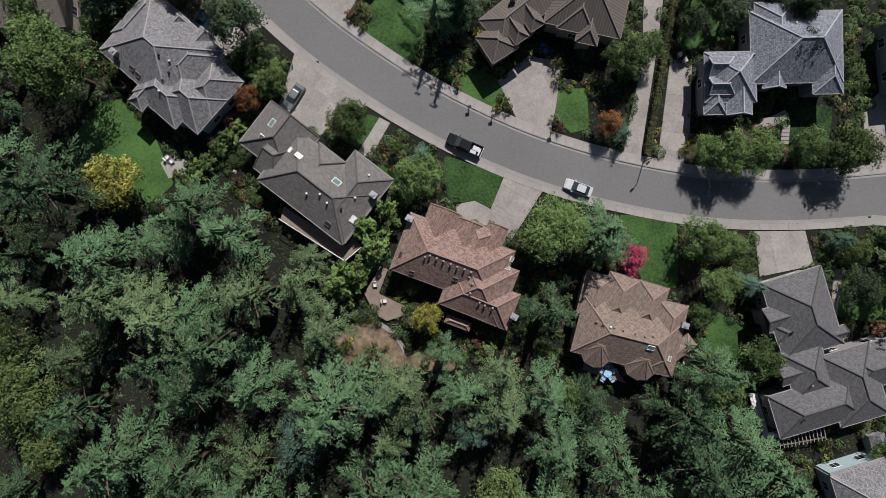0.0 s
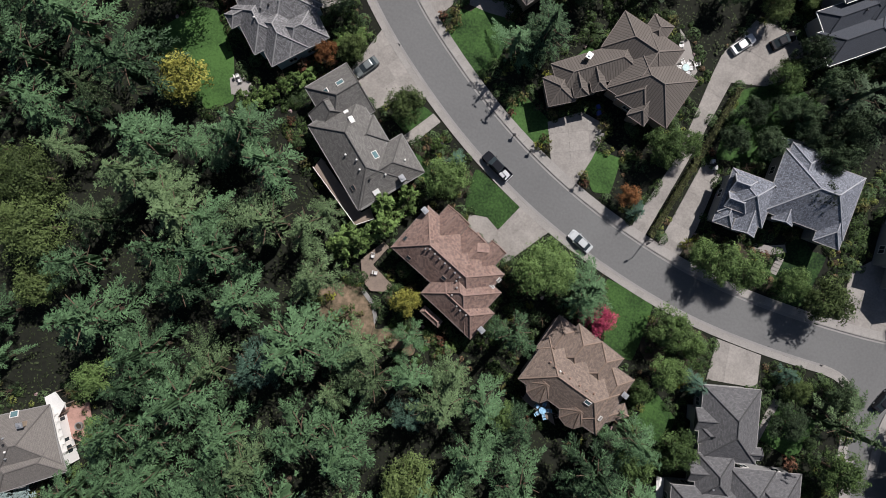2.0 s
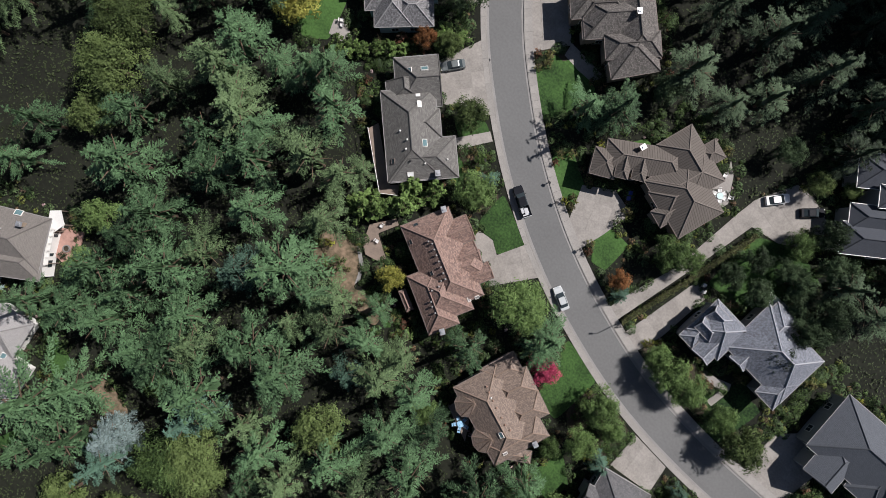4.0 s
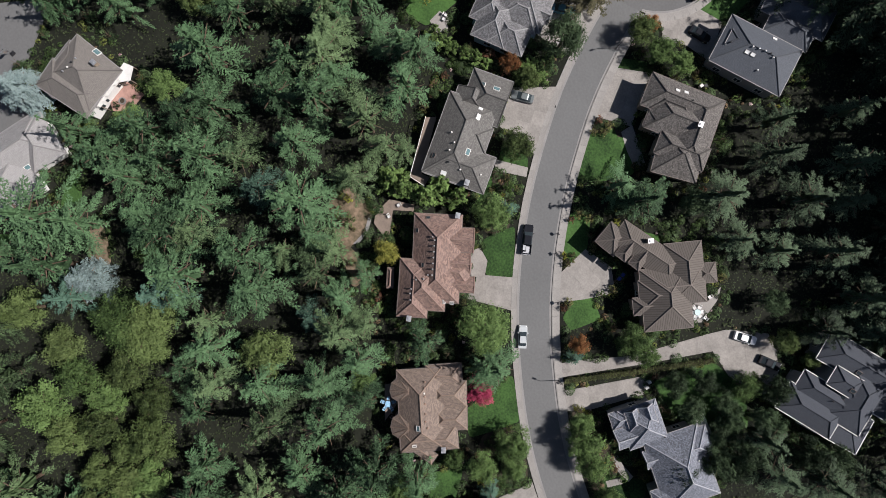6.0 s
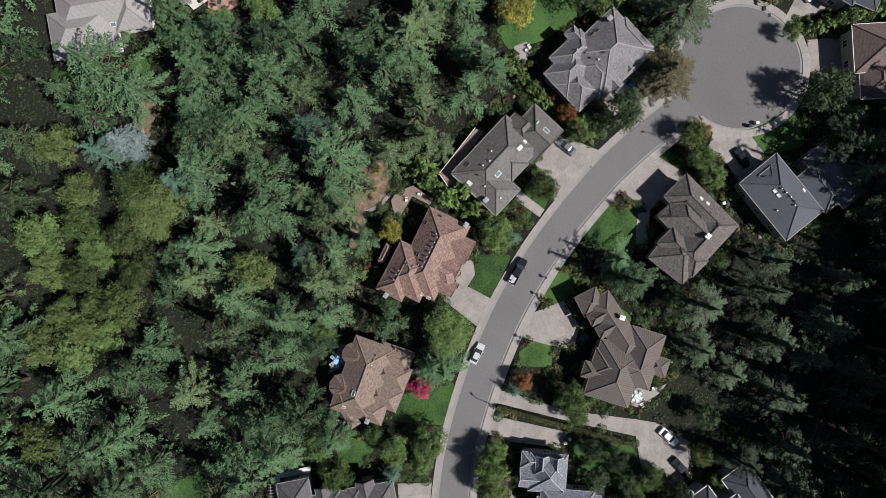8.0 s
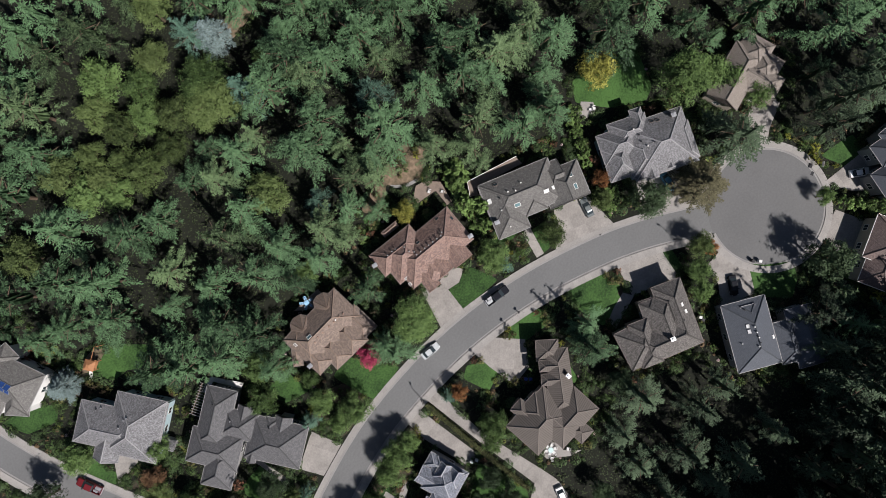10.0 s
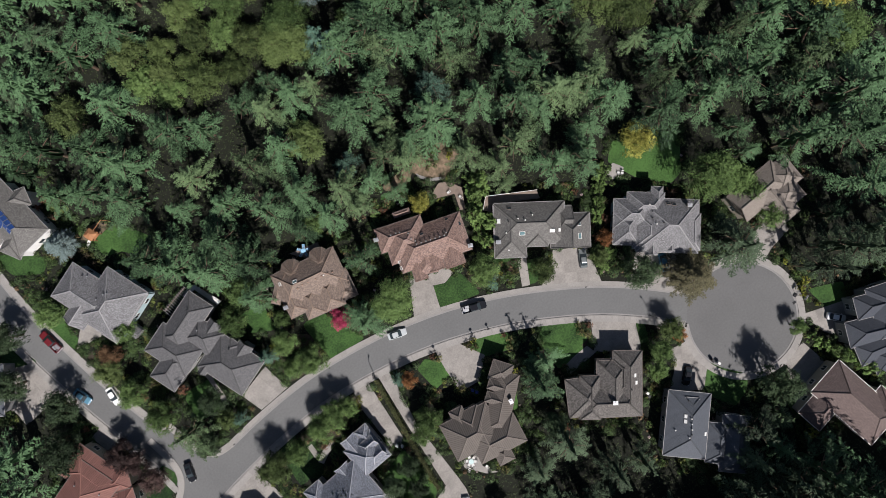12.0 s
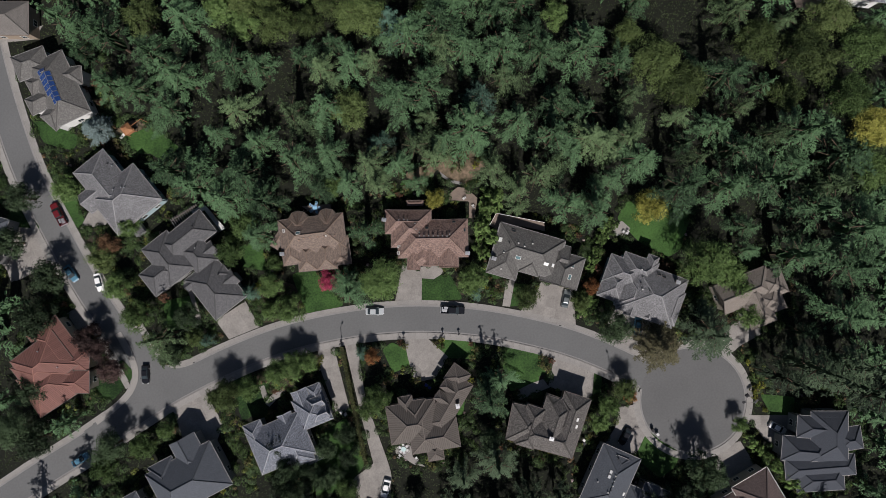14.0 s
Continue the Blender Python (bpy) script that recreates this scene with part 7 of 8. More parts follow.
plant(SHADED_FIR, -65.7, -104.3, 4.4, 10.5)
plant(FIR, 61.0, -102.3, 4.4, 10.6)
plant(FIR, -100.2, -98.0, 4.3, 10.3)
plant(FIR, 44.0, -87.5, 4.0, 9.5)
plant(SHADED_FIR, 22.9, -103.9, 4.2, 10.0)
plant(SHADED_FIR, -90.1, -75.5, 4.8, 11.5)
plant(SHADED_FIR, 74.4, 79.3, 4.8, 10.5)
plant(FIR, -30.9, -102.3, 4.0, 9.7)
plant(SHADED_FIR, -88.6, -52.1, 5.0, 12.0)
plant(SHADED_FIR, -87.6, -98.5, 3.9, 9.4)
plant(FIR, -77.5, -72.9, 4.4, 10.6)
plant(FIR, -13.3, -104.8, 4.6, 10.9)
plant(FIR, 7.0, -101.3, 3.8, 9.0)
plant(FIR, 26.9, -98.0, 4.6, 10.9)
plant(SHADED_FIR, 15.4, 77.6, 4.7, 10.4)
plant(SHADED_FIR, -98.7, -38.5, 4.9, 11.6)
plant(SHADED_FIR, -86.2, -64.1, 4.1, 9.9)
far_trees = []
far_trees += [(48.7, -85.1, 6.2, 18.2), (15.1, -96.9, 4.0, 14.4), (76.0, 62.2, 4.9, 15.9), (-0.0, -98.4, 4.8, 15.7), (-22.5, -95.9, 3.2, 12.9), (-95.4, -27.5, 6.0, 17.8), (44.0, -89.9, 3.3, 13.0), (26.4, -96.6, 3.2, 12.8), (99.9, 7.3, 3.3, 13.0), (-36.4, -94.0, 4.3, 14.9), (-39.4, 93.0, 3.4, 14.5), (-45.3, -91.9, 6.0, 17.9), (4.9, -102.9, 4.4, 14.9), (41.3, -95.3, 3.2, 12.8), (71.3, 75.6, 4.1, 14.5), (-88.6, 54.4, 4.0, 14.3), (57.1, -87.0, 3.2, 12.8), (32.4, -99.0, 6.0, 18.0), (-27.6, -100.8, 6.0, 17.9), (22.0, -102.8, 5.7, 17.3), (-96.5, 42.2, 6.3, 18.4), (-101.2, 29.6, 5.3, 16.7), (52.9, -91.4, 4.7, 15.6), (-17.8, -104.3, 6.1, 18.1)]
far_trees += [(-54.6, -91.1, 5.7, 17.3), (-86.0, 62.9, 4.6, 15.4), (46.6, -95.9, 4.4, 14.9), (12.0, -106.2, 4.0, 14.3), (104.3, -24.0, 6.0, 17.9), (-37.4, -100.3, 3.4, 13.1), (-94.7, 50.7, 5.3, 16.7), (-8.4, -108.0, 5.6, 17.2), (104.6, 28.7, 6.2, 18.3), (63.6, -88.5, 3.3, 13.1), (-80.5, 75.8, 4.1, 14.5), (110.3, -17.0, 6.2, 18.2), (14.5, -110.7, 3.1, 12.7), (19.9, -110.0, 4.1, 14.4), (-107.2, 32.3, 3.4, 13.2), (112.1, -3.0, 3.2, 12.8), (-112.1, 5.9, 4.0, 14.2), (60.2, -94.8, 3.4, 13.2), (-106.1, 37.7, 4.3, 14.8), (41.1, -104.9, 4.8, 15.7), (30.1, -108.6, 3.2, 12.8), (-62.5, 94.4, 4.0, 14.2), (8.1, -113.2, 3.5, 13.3), (-104.5, 44.9, 4.2, 14.7)]
far_trees += [(-113.7, 17.5, 5.0, 16.1), (47.0, -105.1, 3.2, 12.9), (-96.0, 63.6, 6.7, 19.2), (-51.1, 103.3, 3.2, 12), (-102.2, 53.3, 5.1, 16.2), (111.6, -29.7, 6.8, 19.3), (36.1, -110.4, 4.7, 15.6), (-113.5, 25.4, 3.2, 12.9), (-116.5, -12.1, 3.3, 13.0), (27.5, -113.9, 5.3, 16.7), (115.3, -21.3, 3.3, 12.9), (-81.5, 84.5, 3.4, 13.2), (60.9, -100.4, 4.9, 15.9), (-87.8, 78.0, 7.0, 19.7), (-93.6, 71.4, 3.2, 12.8), (54.1, -105.3, 5.0, 16.1), (69.2, -96.8, 5.9, 17.8), (-61.0, 102.2, 4.9, 15.8), (119.2, -1.6, 3.4, 13.1), (-119.3, 6.8, 4.7, 15.5), (-115.1, 32.5, 6.6, 19.0), (116.8, 27.3, 4.6, 15.4), (-66.7, 99.7, 3.2, 12.8), (-119.8, 14.1, 4.3, 14.7)]
far_trees += [(-120.8, 1.3, 3.2, 12.8), (-75.4, 94.7, 4.1, 14.5), (-54.3, 108.5, 4.8, 17.4), (50.0, -110.9, 4.1, 14.5), (121.7, 4.1, 4.3, 14.8), (118.7, -29.5, 3.2, 12.7), (122.0, -10.1, 7.0, 19.7), (-83.3, 91.6, 4.3, 14.8), (-124.1, -6.7, 5.7, 17.4), (-73.5, 101.6, 4.3, 14.8), (-52.0, 115.4, 3.4, 14.5), (-80.8, 102.8, 5.9, 17.8)]
far_wood(far_trees, "dense dark firs of the woodland beyond the gardens")
shrub(2, 88.3, 21.2, 0.6)
shrub(3, 78.7, 18.8, 0.8)
shrub(2, 72.1, -56.8, 1.2)
shrub(1, 46.1, -9.7, 0.6)
shrub(3, -57.5, 29.8, 1.2)
shrub(1, -26.6, 72.5, 1.2)
shrub(1, 75.6, 39.2, 1.2)
shrub(0, 89.9, 21.5, 1.5)
shrub(3, 77.2, -16.8, 1.2)
shrub(1, -46.6, -52.8, 1.0)
shrub(2, -20.7, 52.6, 0.8)
shrub(1, 26.0, 49.5, 0.6)
shrub(1, -60.5, 44.5, 1.5)
shrub(1, 58.8, 38.9, 0.6)
shrub(0, 60.5, -30.2, 1.5)
shrub(0, 15.1, -5.1, 1.2)
shrub(0, 64.6, -61.6, 0.6)
shrub(1, 10.7, 42.7, 0.8)
shrub(0, 103.1, -15.6, 1.2)
shrub(2, 66.1, -53.0, 1.0)
shrub(2, 34.3, -7.5, 1.0)
shrub(2, -51.0, -62.6, 0.6)
shrub(1, 27.0, 3.8, 1.5)
shrub(3, 4.8, 53.0, 1.0)
shrub(0, -46.9, -61.8, 0.6)
shrub(0, -43.1, -62.0, 1.5)
shrub(3, -9.0, 3.0, 1.2)
shrub(1, -1.4, 14.5, 1.0)
shrub(0, 47.0, -22.1, 1.2)
shrub(0, 40.7, -12.4, 1.0)
shrub(1, -59.8, -49.6, 1.2)
shrub(0, -51.4, 38.4, 1.0)
shrub(4, 62.3, 31.5, 1.2)
shrub(2, -47.9, -45.0, 1.2)
shrub(3, 69.5, -53.8, 0.8)
shrub(2, -56.0, 73.2, 0.6)
shrub(1, 49.3, -26.8, 1.2)
shrub(0, 28.9, -3.8, 1.5)
shrub(4, -38.8, 90.9, 1.5)
shrub(0, -54.2, 31.4, 0.8)
shrub(2, 65.7, -51.1, 1.2)
shrub(2, -18.5, -0.7, 0.6)
shrub(1, -46.5, 40.8, 1.2)
shrub(3, 52.0, 19.4, 1.0)
shrub(1, 65.3, -46.9, 0.8)
shrub(0, 57.6, -33.6, 1.0)
shrub(1, -46.9, -46.8, 0.6)
shrub(1, 82.2, -55.7, 1.0)
shrub(3, -49.3, 25.7, 1.5)
shrub(0, 16.4, 48.8, 0.8)
shrub(2, 69.6, -23.8, 1.5)
shrub(2, 60.5, 57.9, 0.8)
shrub(0, -74.0, 46.5, 1.2)
shrub(1, -37.7, -68.7, 1.5)
shrub(0, 73.3, 2.0, 1.0)
shrub(1, -64.1, -62.2, 1.0)
shrub(1, -50.2, -43.4, 0.8)
shrub(2, 44.6, 32.8, 1.0)
shrub(2, 9.4, 28.4, 1.0)
shrub(0, -55.1, 35.9, 1.5)
shrub(1, 40.0, 65.1, 1.5)
shrub(0, -41.2, -62.8, 1.0)
shrub(0, -65.4, 93.5, 1.5)
shrub(3, 65.7, -68.5, 1.2)
shrub(1, -79.0, 78.0, 1.0)
shrub(0, 18.6, -4.2, 0.6)
shrub(3, 44.9, 16.2, 1.0)
shrub(0, -76.1, 70.3, 0.6)
shrub(0, -29.9, 14.2, 0.6)
shrub(1, -36.5, 91.1, 1.2)
shrub(1, -1.6, 7.8, 0.6)
shrub(1, -59.5, 91.4, 1.0)
shrub(4, 1.5, 41.7, 1.2)
shrub(3, -65.3, 30.0, 0.6)
shrub(1, 50.9, 14.4, 1.2)
shrub(2, -62.6, -49.8, 0.6)
shrub(1, 62.4, 23.8, 0.6)
shrub(0, -55.7, 30.9, 0.8)
shrub(1, -21.8, 56.8, 0.8)
shrub(0, -60.7, -54.8, 1.5)
shrub(0, -72.7, 33.4, 0.8)
shrub(2, 3.9, -12.6, 1.0)
shrub(1, 21.4, -1.2, 1.5)
shrub(0, -55.6, 44.4, 1.2)
shrub(2, -7.9, 13.0, 0.8)
shrub(0, -43.9, 20.6, 1.2)
shrub(2, -43.7, -64.3, 1.5)
shrub(0, -47.4, -49.2, 0.6)
shrub(3, 11.4, -10.3, 1.0)
shrub(2, 54.5, 24.0, 1.2)
shrub(2, -27.5, 5.2, 1.2)
shrub(3, 24.8, -21.9, 1.0)
shrub(0, 28.7, 27.9, 1.5)
shrub(0, 72.1, -53.9, 0.6)
shrub(1, 69.2, -27.8, 1.2)
shrub(4, 65.8, -62.0, 0.6)
shrub(1, -73.4, 70.8, 0.6)
shrub(0, -70.9, 51.1, 0.8)
shrub(2, 30.6, 29.9, 1.5)
shrub(2, -72.5, 42.5, 0.8)
shrub(4, -4.0, 57.3, 0.6)
shrub(1, 25.5, 44.0, 0.6)
shrub(2, -5.2, 12.0, 1.5)
shrub(2, 78.5, 37.8, 0.8)
shrub(0, 12.4, -13.0, 1.2)
shrub(1, 47.8, -1.6, 0.6)
shrub(1, 78.1, -50.5, 0.6)
shrub(0, 79.4, -69.8, 0.6)
shrub(3, 81.2, -69.6, 0.6)
shrub(0, 42.2, 68.0, 1.2)
shrub(0, 53.1, 40.5, 1.5)
shrub(3, 15.5, -1.1, 1.2)
shrub(0, 62.0, -30.8, 0.6)
shrub(0, -16.9, 18.0, 0.6)
shrub(2, 19.4, 5.1, 1.0)
shrub(2, 31.4, -4.0, 0.6)
shrub(2, 18.7, -18.7, 1.0)
shrub(4, 5.5, 34.7, 1.0)
shrub(1, 102.8, 7.2, 0.8)
shrub(1, 42.8, 31.6, 1.5)
shrub(1, 20.2, -5.1, 1.5)
shrub(4, -21.5, 83.2, 0.6)
shrub(0, 24.7, 27.2, 1.5)
shrub(4, -6.5, 14.7, 0.8)
shrub(1, 41.6, -0.3, 0.6)
shrub(2, -31.6, 23.5, 0.8)
shrub(0, 22.5, 3.7, 1.0)
shrub(0, -71.3, 94.8, 0.8)
shrub(1, 73.8, -30.0, 1.5)
shrub(0, 42.0, 19.1, 1.2)
shrub(0, 37.4, -19.3, 1.2)
shrub(2, 75.0, -3.9, 1.2)
shrub(4, 73.3, 37.8, 1.0)
shrub(2, -9.3, 16.7, 1.0)
shrub(0, -40.5, 15.4, 0.8)
shrub(1, -64.8, -52.3, 1.5)
shrub(3, 59.1, -35.8, 0.6)
shrub(0, -49.2, 36.0, 0.6)
shrub(4, -16.3, 58.8, 0.6)
shrub(0, -7.0, 74.0, 1.2)
shrub(0, 62.3, -70.9, 1.0)
shrub(2, -15.5, 80.7, 0.8)
shrub(2, 41.1, -8.3, 0.8)
shrub(0, 73.5, -57.9, 1.0)
shrub(1, 25.8, 30.6, 0.8)
shrub(4, -7.0, -7.8, 0.6)
shrub(0, 40.9, -13.6, 0.6)
shrub(3, 37.1, 32.3, 1.0)
shrub(2, -50.5, -46.6, 1.0)
shrub(1, -38.1, -64.9, 1.5)
shrub(2, 44.9, 18.5, 1.0)
shrub(4, -5.8, 72.1, 1.0)
shrub(0, 10.5, 45.2, 0.6)
shrub(0, 78.4, 15.9, 0.6)
shrub(0, -6.8, 68.4, 0.6)
shrub(0, 19.0, -16.2, 0.8)
shrub(0, 80.6, 38.2, 1.2)
shrub(4, 17.6, -3.6, 0.8)
shrub(2, -18.3, 54.2, 1.2)
shrub(4, -78.5, 84.9, 0.6)
shrub(1, -76.2, 71.9, 1.2)
shrub(0, 38.4, -0.3, 1.2)
shrub(0, -22.2, 3.1, 0.6)
shrub(0, 96.9, 5.0, 0.8)
shrub(1, 74.2, -32.3, 1.2)
shrub(0, 95.4, -20.9, 1.5)
shrub(2, -29.6, 20.3, 0.6)
shrub(0, 3.5, -11.1, 1.0)
shrub(0, 46.7, 0.7, 0.8)
shrub(0, -57.5, -67.3, 0.8)
shrub(1, 49.9, 16.4, 0.8)
shrub(0, -53.0, -63.5, 0.6)
shrub(0, -16.6, 60.6, 1.2)
shrub(1, 53.2, 15.1, 0.8)
shrub(3, -76.1, 88.4, 0.6)
shrub(1, 40.1, 58.8, 1.2)
shrub(2, -2.5, -8.2, 1.0)
shrub(4, -3.4, 42.0, 0.6)
shrub(0, 3.2, 46.4, 1.0)
shrub(0, 18.0, -2.0, 0.6)
shrub(1, 0.2, -9.8, 0.8)
shrub(0, -51.6, -68.5, 1.2)
shrub(3, 92.9, -19.9, 1.0)
shrub(2, 48.9, -18.8, 0.6)
shrub(0, 99.8, 4.2, 0.6)
shrub(2, -54.0, 29.3, 1.2)
shrub(1, 0.3, 10.8, 0.8)
shrub(4, 51.3, 17.9, 0.8)
shrub(3, 5.4, -14.6, 1.2)
shrub(0, -24.8, 49.2, 1.5)
shrub(1, 104.1, -48.6, 0.8)
shrub(3, 68.2, -67.9, 1.2)
shrub(1, 53.5, 18.4, 0.6)
shrub(1, 66.6, -47.7, 0.6)
shrub(2, 22.5, 51.1, 1.2)
shrub(1, 82.0, -33.6, 0.6)
shrub(3, -17.6, 83.2, 0.8)
shrub(1, 100.0, -50.7, 0.8)
shrub(2, -17.6, 58.4, 1.2)
shrub(4, 46.4, -5.9, 1.5)
shrub(0, -44.3, 90.3, 1.0)
shrub(0, -4.8, -6.3, 1.2)
shrub(1, 97.9, 28.2, 1.2)
shrub(2, -44.4, 93.8, 0.6)
shrub(0, 60.9, 37.3, 1.2)
shrub(0, 2.5, -13.0, 0.6)
shrub(1, 83.3, 19.3, 1.2)
shrub(0, 93.3, 5.9, 0.6)
shrub(2, 16.0, 46.1, 0.8)
shrub(0, 88.1, 29.9, 1.5)
shrub(1, 67.0, -60.4, 1.2)
shrub(2, -38.0, 79.5, 1.2)
shrub(1, -10.3, 14.7, 0.8)
shrub(1, 56.6, 55.7, 1.5)
shrub(0, -41.2, -56.3, 0.8)
shrub(0, 56.9, 57.4, 0.6)
shrub(0, -54.3, 45.2, 0.8)
shrub(1, 46.2, 14.3, 0.8)
shrub(0, -67.0, 92.7, 0.8)
shrub(0, 62.5, 28.2, 1.0)
shrub(1, -45.9, -50.3, 1.0)
shrub(2, -56.0, -64.8, 1.5)
shrub(4, -52.6, 78.1, 0.6)
shrub(3, -38.7, -63.1, 0.6)
shrub(0, -32.6, 14.0, 0.6)
shrub(3, 66.3, -63.4, 1.2)
shrub(3, -32.6, 11.1, 1.0)
shrub(0, 17.6, -12.6, 0.8)
shrub(2, 63.0, 64.1, 0.6)
shrub(2, -70.2, 69.6, 1.5)
shrub(0, -10.5, 64.8, 1.0)
shrub(0, -3.6, 58.8, 1.5)
shrub(0, 47.2, 72.8, 0.6)
shrub(0, -58.2, 90.6, 0.8)
shrub(2, -51.4, 26.0, 0.6)
shrub(2, -6.6, 17.8, 0.8)
shrub(0, -58.9, -64.3, 1.0)
shrub(0, 78.1, -34.1, 1.2)
shrub(0, -71.3, 32.3, 0.8)
shrub(0, -35.7, 17.2, 1.5)
shrub(0, -45.3, -59.2, 1.2)
shrub(0, -52.9, 27.2, 1.2)
shrub(3, -29.4, 22.8, 1.5)
shrub(1, 71.0, -11.5, 0.6)
shrub(4, -5.9, 58.5, 0.8)
shrub(3, 79.0, -17.9, 0.8)
shrub(4, -9.8, 5.5, 0.6)
shrub(0, -51.1, 35.6, 1.2)
shrub(1, 59.6, -40.1, 1.0)
shrub(1, 61.3, 65.4, 0.6)
shrub(3, 69.0, -12.4, 1.5)
shrub(1, -59.7, -68.2, 1.5)
shrub(2, 64.4, 33.0, 1.5)
shrub(0, 7.6, -15.6, 1.5)
shrub(1, -49.6, -63.4, 0.8)
shrub(2, 101.5, -18.5, 0.6)
shrub(1, 37.0, 62.5, 1.0)
shrub(1, 80.0, -39.6, 0.6)
shrub(0, 78.6, 41.1, 1.0)
shrub(1, 75.8, -33.9, 0.8)
shrub(0, -54.9, 84.1, 0.8)
shrub(1, 97.2, -53.1, 0.8)
shrub(2, 1.8, 52.4, 0.8)
shrub(2, 73.0, -17.8, 1.5)
shrub(0, -56.3, -67.0, 0.6)
shrub(0, 66.1, -58.7, 1.2)
shrub(1, 75.1, 2.7, 1.0)
shrub(4, 51.9, 76.5, 0.6)
shrub(0, 62.2, 34.3, 1.5)
shrub(2, 93.2, -22.3, 0.6)
shrub(4, 75.3, -0.3, 0.8)
shrub(0, -65.1, 31.2, 0.8)
shrub(3, 51.6, 23.7, 0.6)
shrub(0, 5.6, -12.6, 1.2)
shrub(0, 31.1, -21.1, 0.6)
shrub(1, -31.6, 21.3, 1.0)
shrub(1, 32.8, -19.9, 1.5)
shrub(2, 11.6, 1.0, 0.8)
shrub(1, -72.1, 68.1, 0.6)
shrub(0, 18.0, -10.1, 1.5)
shrub(1, 73.4, -14.9, 0.6)
shrub(0, -75.0, 68.8, 0.8)
shrub(0, 73.8, -52.9, 0.6)
shrub(2, 56.6, -35.6, 0.8)
shrub(2, 65.6, -48.6, 1.2)
shrub(0, -43.8, -53.4, 0.6)
shrub(0, 54.9, 36.7, 0.8)
shrub(4, 43.8, 0.3, 0.8)
shrub(1, -30.0, 26.7, 0.6)
shrub(3, -33.6, 20.6, 1.5)
# ---- vehicles ----
pickup(3.5, 16.7, 156, PAINT_BLACK, 'black crew-cab pickup truck parked at the kerb')
car(21.7, 9.9, 159, PAINT_SILVER, 'pale silver saloon car parked at the kerb')
car(-23.8, 24.4, -123, PAINT_GREY, 'grey saloon car parked on the driveway')
car(-24.9, 61.8, 40, PAINT_BLACK, 'dark car parked on the shaded drive')
pickup(86.1, -41.5, -84, PAINT_RED, 'dark red pickup truck parked by the kerb')
car(88.7, -26.6, 104, PAINT_BLUE, 'light blue car parked at the roadside')
car(80.7, 3.6, 70, PAINT_BLACK, 'black car at the road junction')
car(103.5, 17.4, -168, PAINT_BLUE, 'bright blue car parked by the kerb')
car(-61.1, 73.8, 130, PAINT_WHITE, 'white car parked on the forecourt')
car(35.4, 52.0, 55, PAINT_WHITE, 'white car parked in the parking court')
car(41.6, 55.1, 48, PAINT_BLACK, 'dark grey car parked in the parking court')
car(-37.9, 37.5, 63, PAINT_BLUE, 'blue-grey car parked beside the weathered house')
car(83.0, -22.0, 83, PAINT_WHITE, 'white van half under a roadside tree')
# ---- street furniture ----
street_lamp(32.3, 14.2, -132)
street_lamp(-27.5, 45.4, -92)
mailbox(4.3, 22.8, 16)
mailbox(8.0, 21.3, 12)
mailbox(17.4, 18.6, -0)
mailbox(-6.7, 16.8, -20)
drain(68.9, 5.1)
drain(-55.9, 65.0)
drain(-20.3, 30.1)
drain(55.0, 18.0)
hedge([(32.6, 15.3), (33.8, 22.1), (35.2, 29.6), (36.4, 37.4), (37.6, 44.4)], 0.8, 1.3, 'long clipped green hedge along the lane')
# ---- roof fittings ----
skylight(skylight_house, 10.03, -2.17, 0.95, DOME)
skylight(skylight_house, -1.93, 0.39, 0.95, DOME)
skylight(skylight_house, -3.68, 0.31, 0.7, DOME)
skylight(skylight_house, 4.89, 0.77, 1.1, SKY_GLASS)
skylight(skylight_house, -8.27, 1.86, 1.1, SKY_GLASS)
skylight(skylight_house, -8.02, -0.81, 1.1, SKY_GLASS)
skylight(skylight_house, 7.56, -5.03, 0.8, GLASS_DARK)
skylight(weathered_house, 2.18, 3.91, 0.75, GLASS_DARK)
skylight(weathered_house, 3.42, 3.73, 0.75, GLASS_DARK)
skylight(brownshake_house, 6.33, 2.39, 0.7, DOME)
skylight(brownshake_house, 6.61, 0.68, 0.7, DOME)
skylight(palegrey_house, 2.85, -1.66)
roof_vent(skylight_house, 4.28, -2.15)
roof_vent(skylight_house, 5.85, -2.53)
roof_vent(skylight_house, 8.02, 4.56)
roof_vent(skylight_house, 8.53, 0.6)
roof_vent(skylight_house, 2.51, -3.3)
roof_vent(skylight_house, 7.96, -1.96)
roof_vent(weathered_house, -2.67, 3.49)
roof_vent(weathered_house, -1.88, 1.99)
roof_vent(weathered_house, -1.85, 0.47)
roof_vent(weathered_house, 0.27, -0.59)
roof_vent(weathered_house, -1.04, -0.91)
roof_vent(dark_house, 4.16, 4.87)
roof_vent(dark_house, -4.17, 4.64)
roof_vent(dark_house, -8.55, 7.49)
roof_vent(silver_house, -5.39, 3.07)
roof_vent(silver_house, -4.47, 3.46)
roof_vent(silver_house, 1.0, 0.77)
roof_vent(silver_house, 1.91, 2.78)
roof_vent(silver_house, 2.57, 3.46)
roof_vent(brownshake_house, 5.31, -0.71)
roof_vent(brownshake_house, 8.35, -2.6)
roof_vent(bluegrey_house, -3.25, 0.29)
roof_vent(bluegrey_house, 2.3, 4.55)
roof_vent(bluegrey_house, 4.15, 4.51)
roof_vent(tile_house, -4.45, 0.95)
roof_vent(tile_house, 1.28, 2.48)
skylight(dark_gable_house, 0.93, 6.78, 0.9, GLASS_DARK)
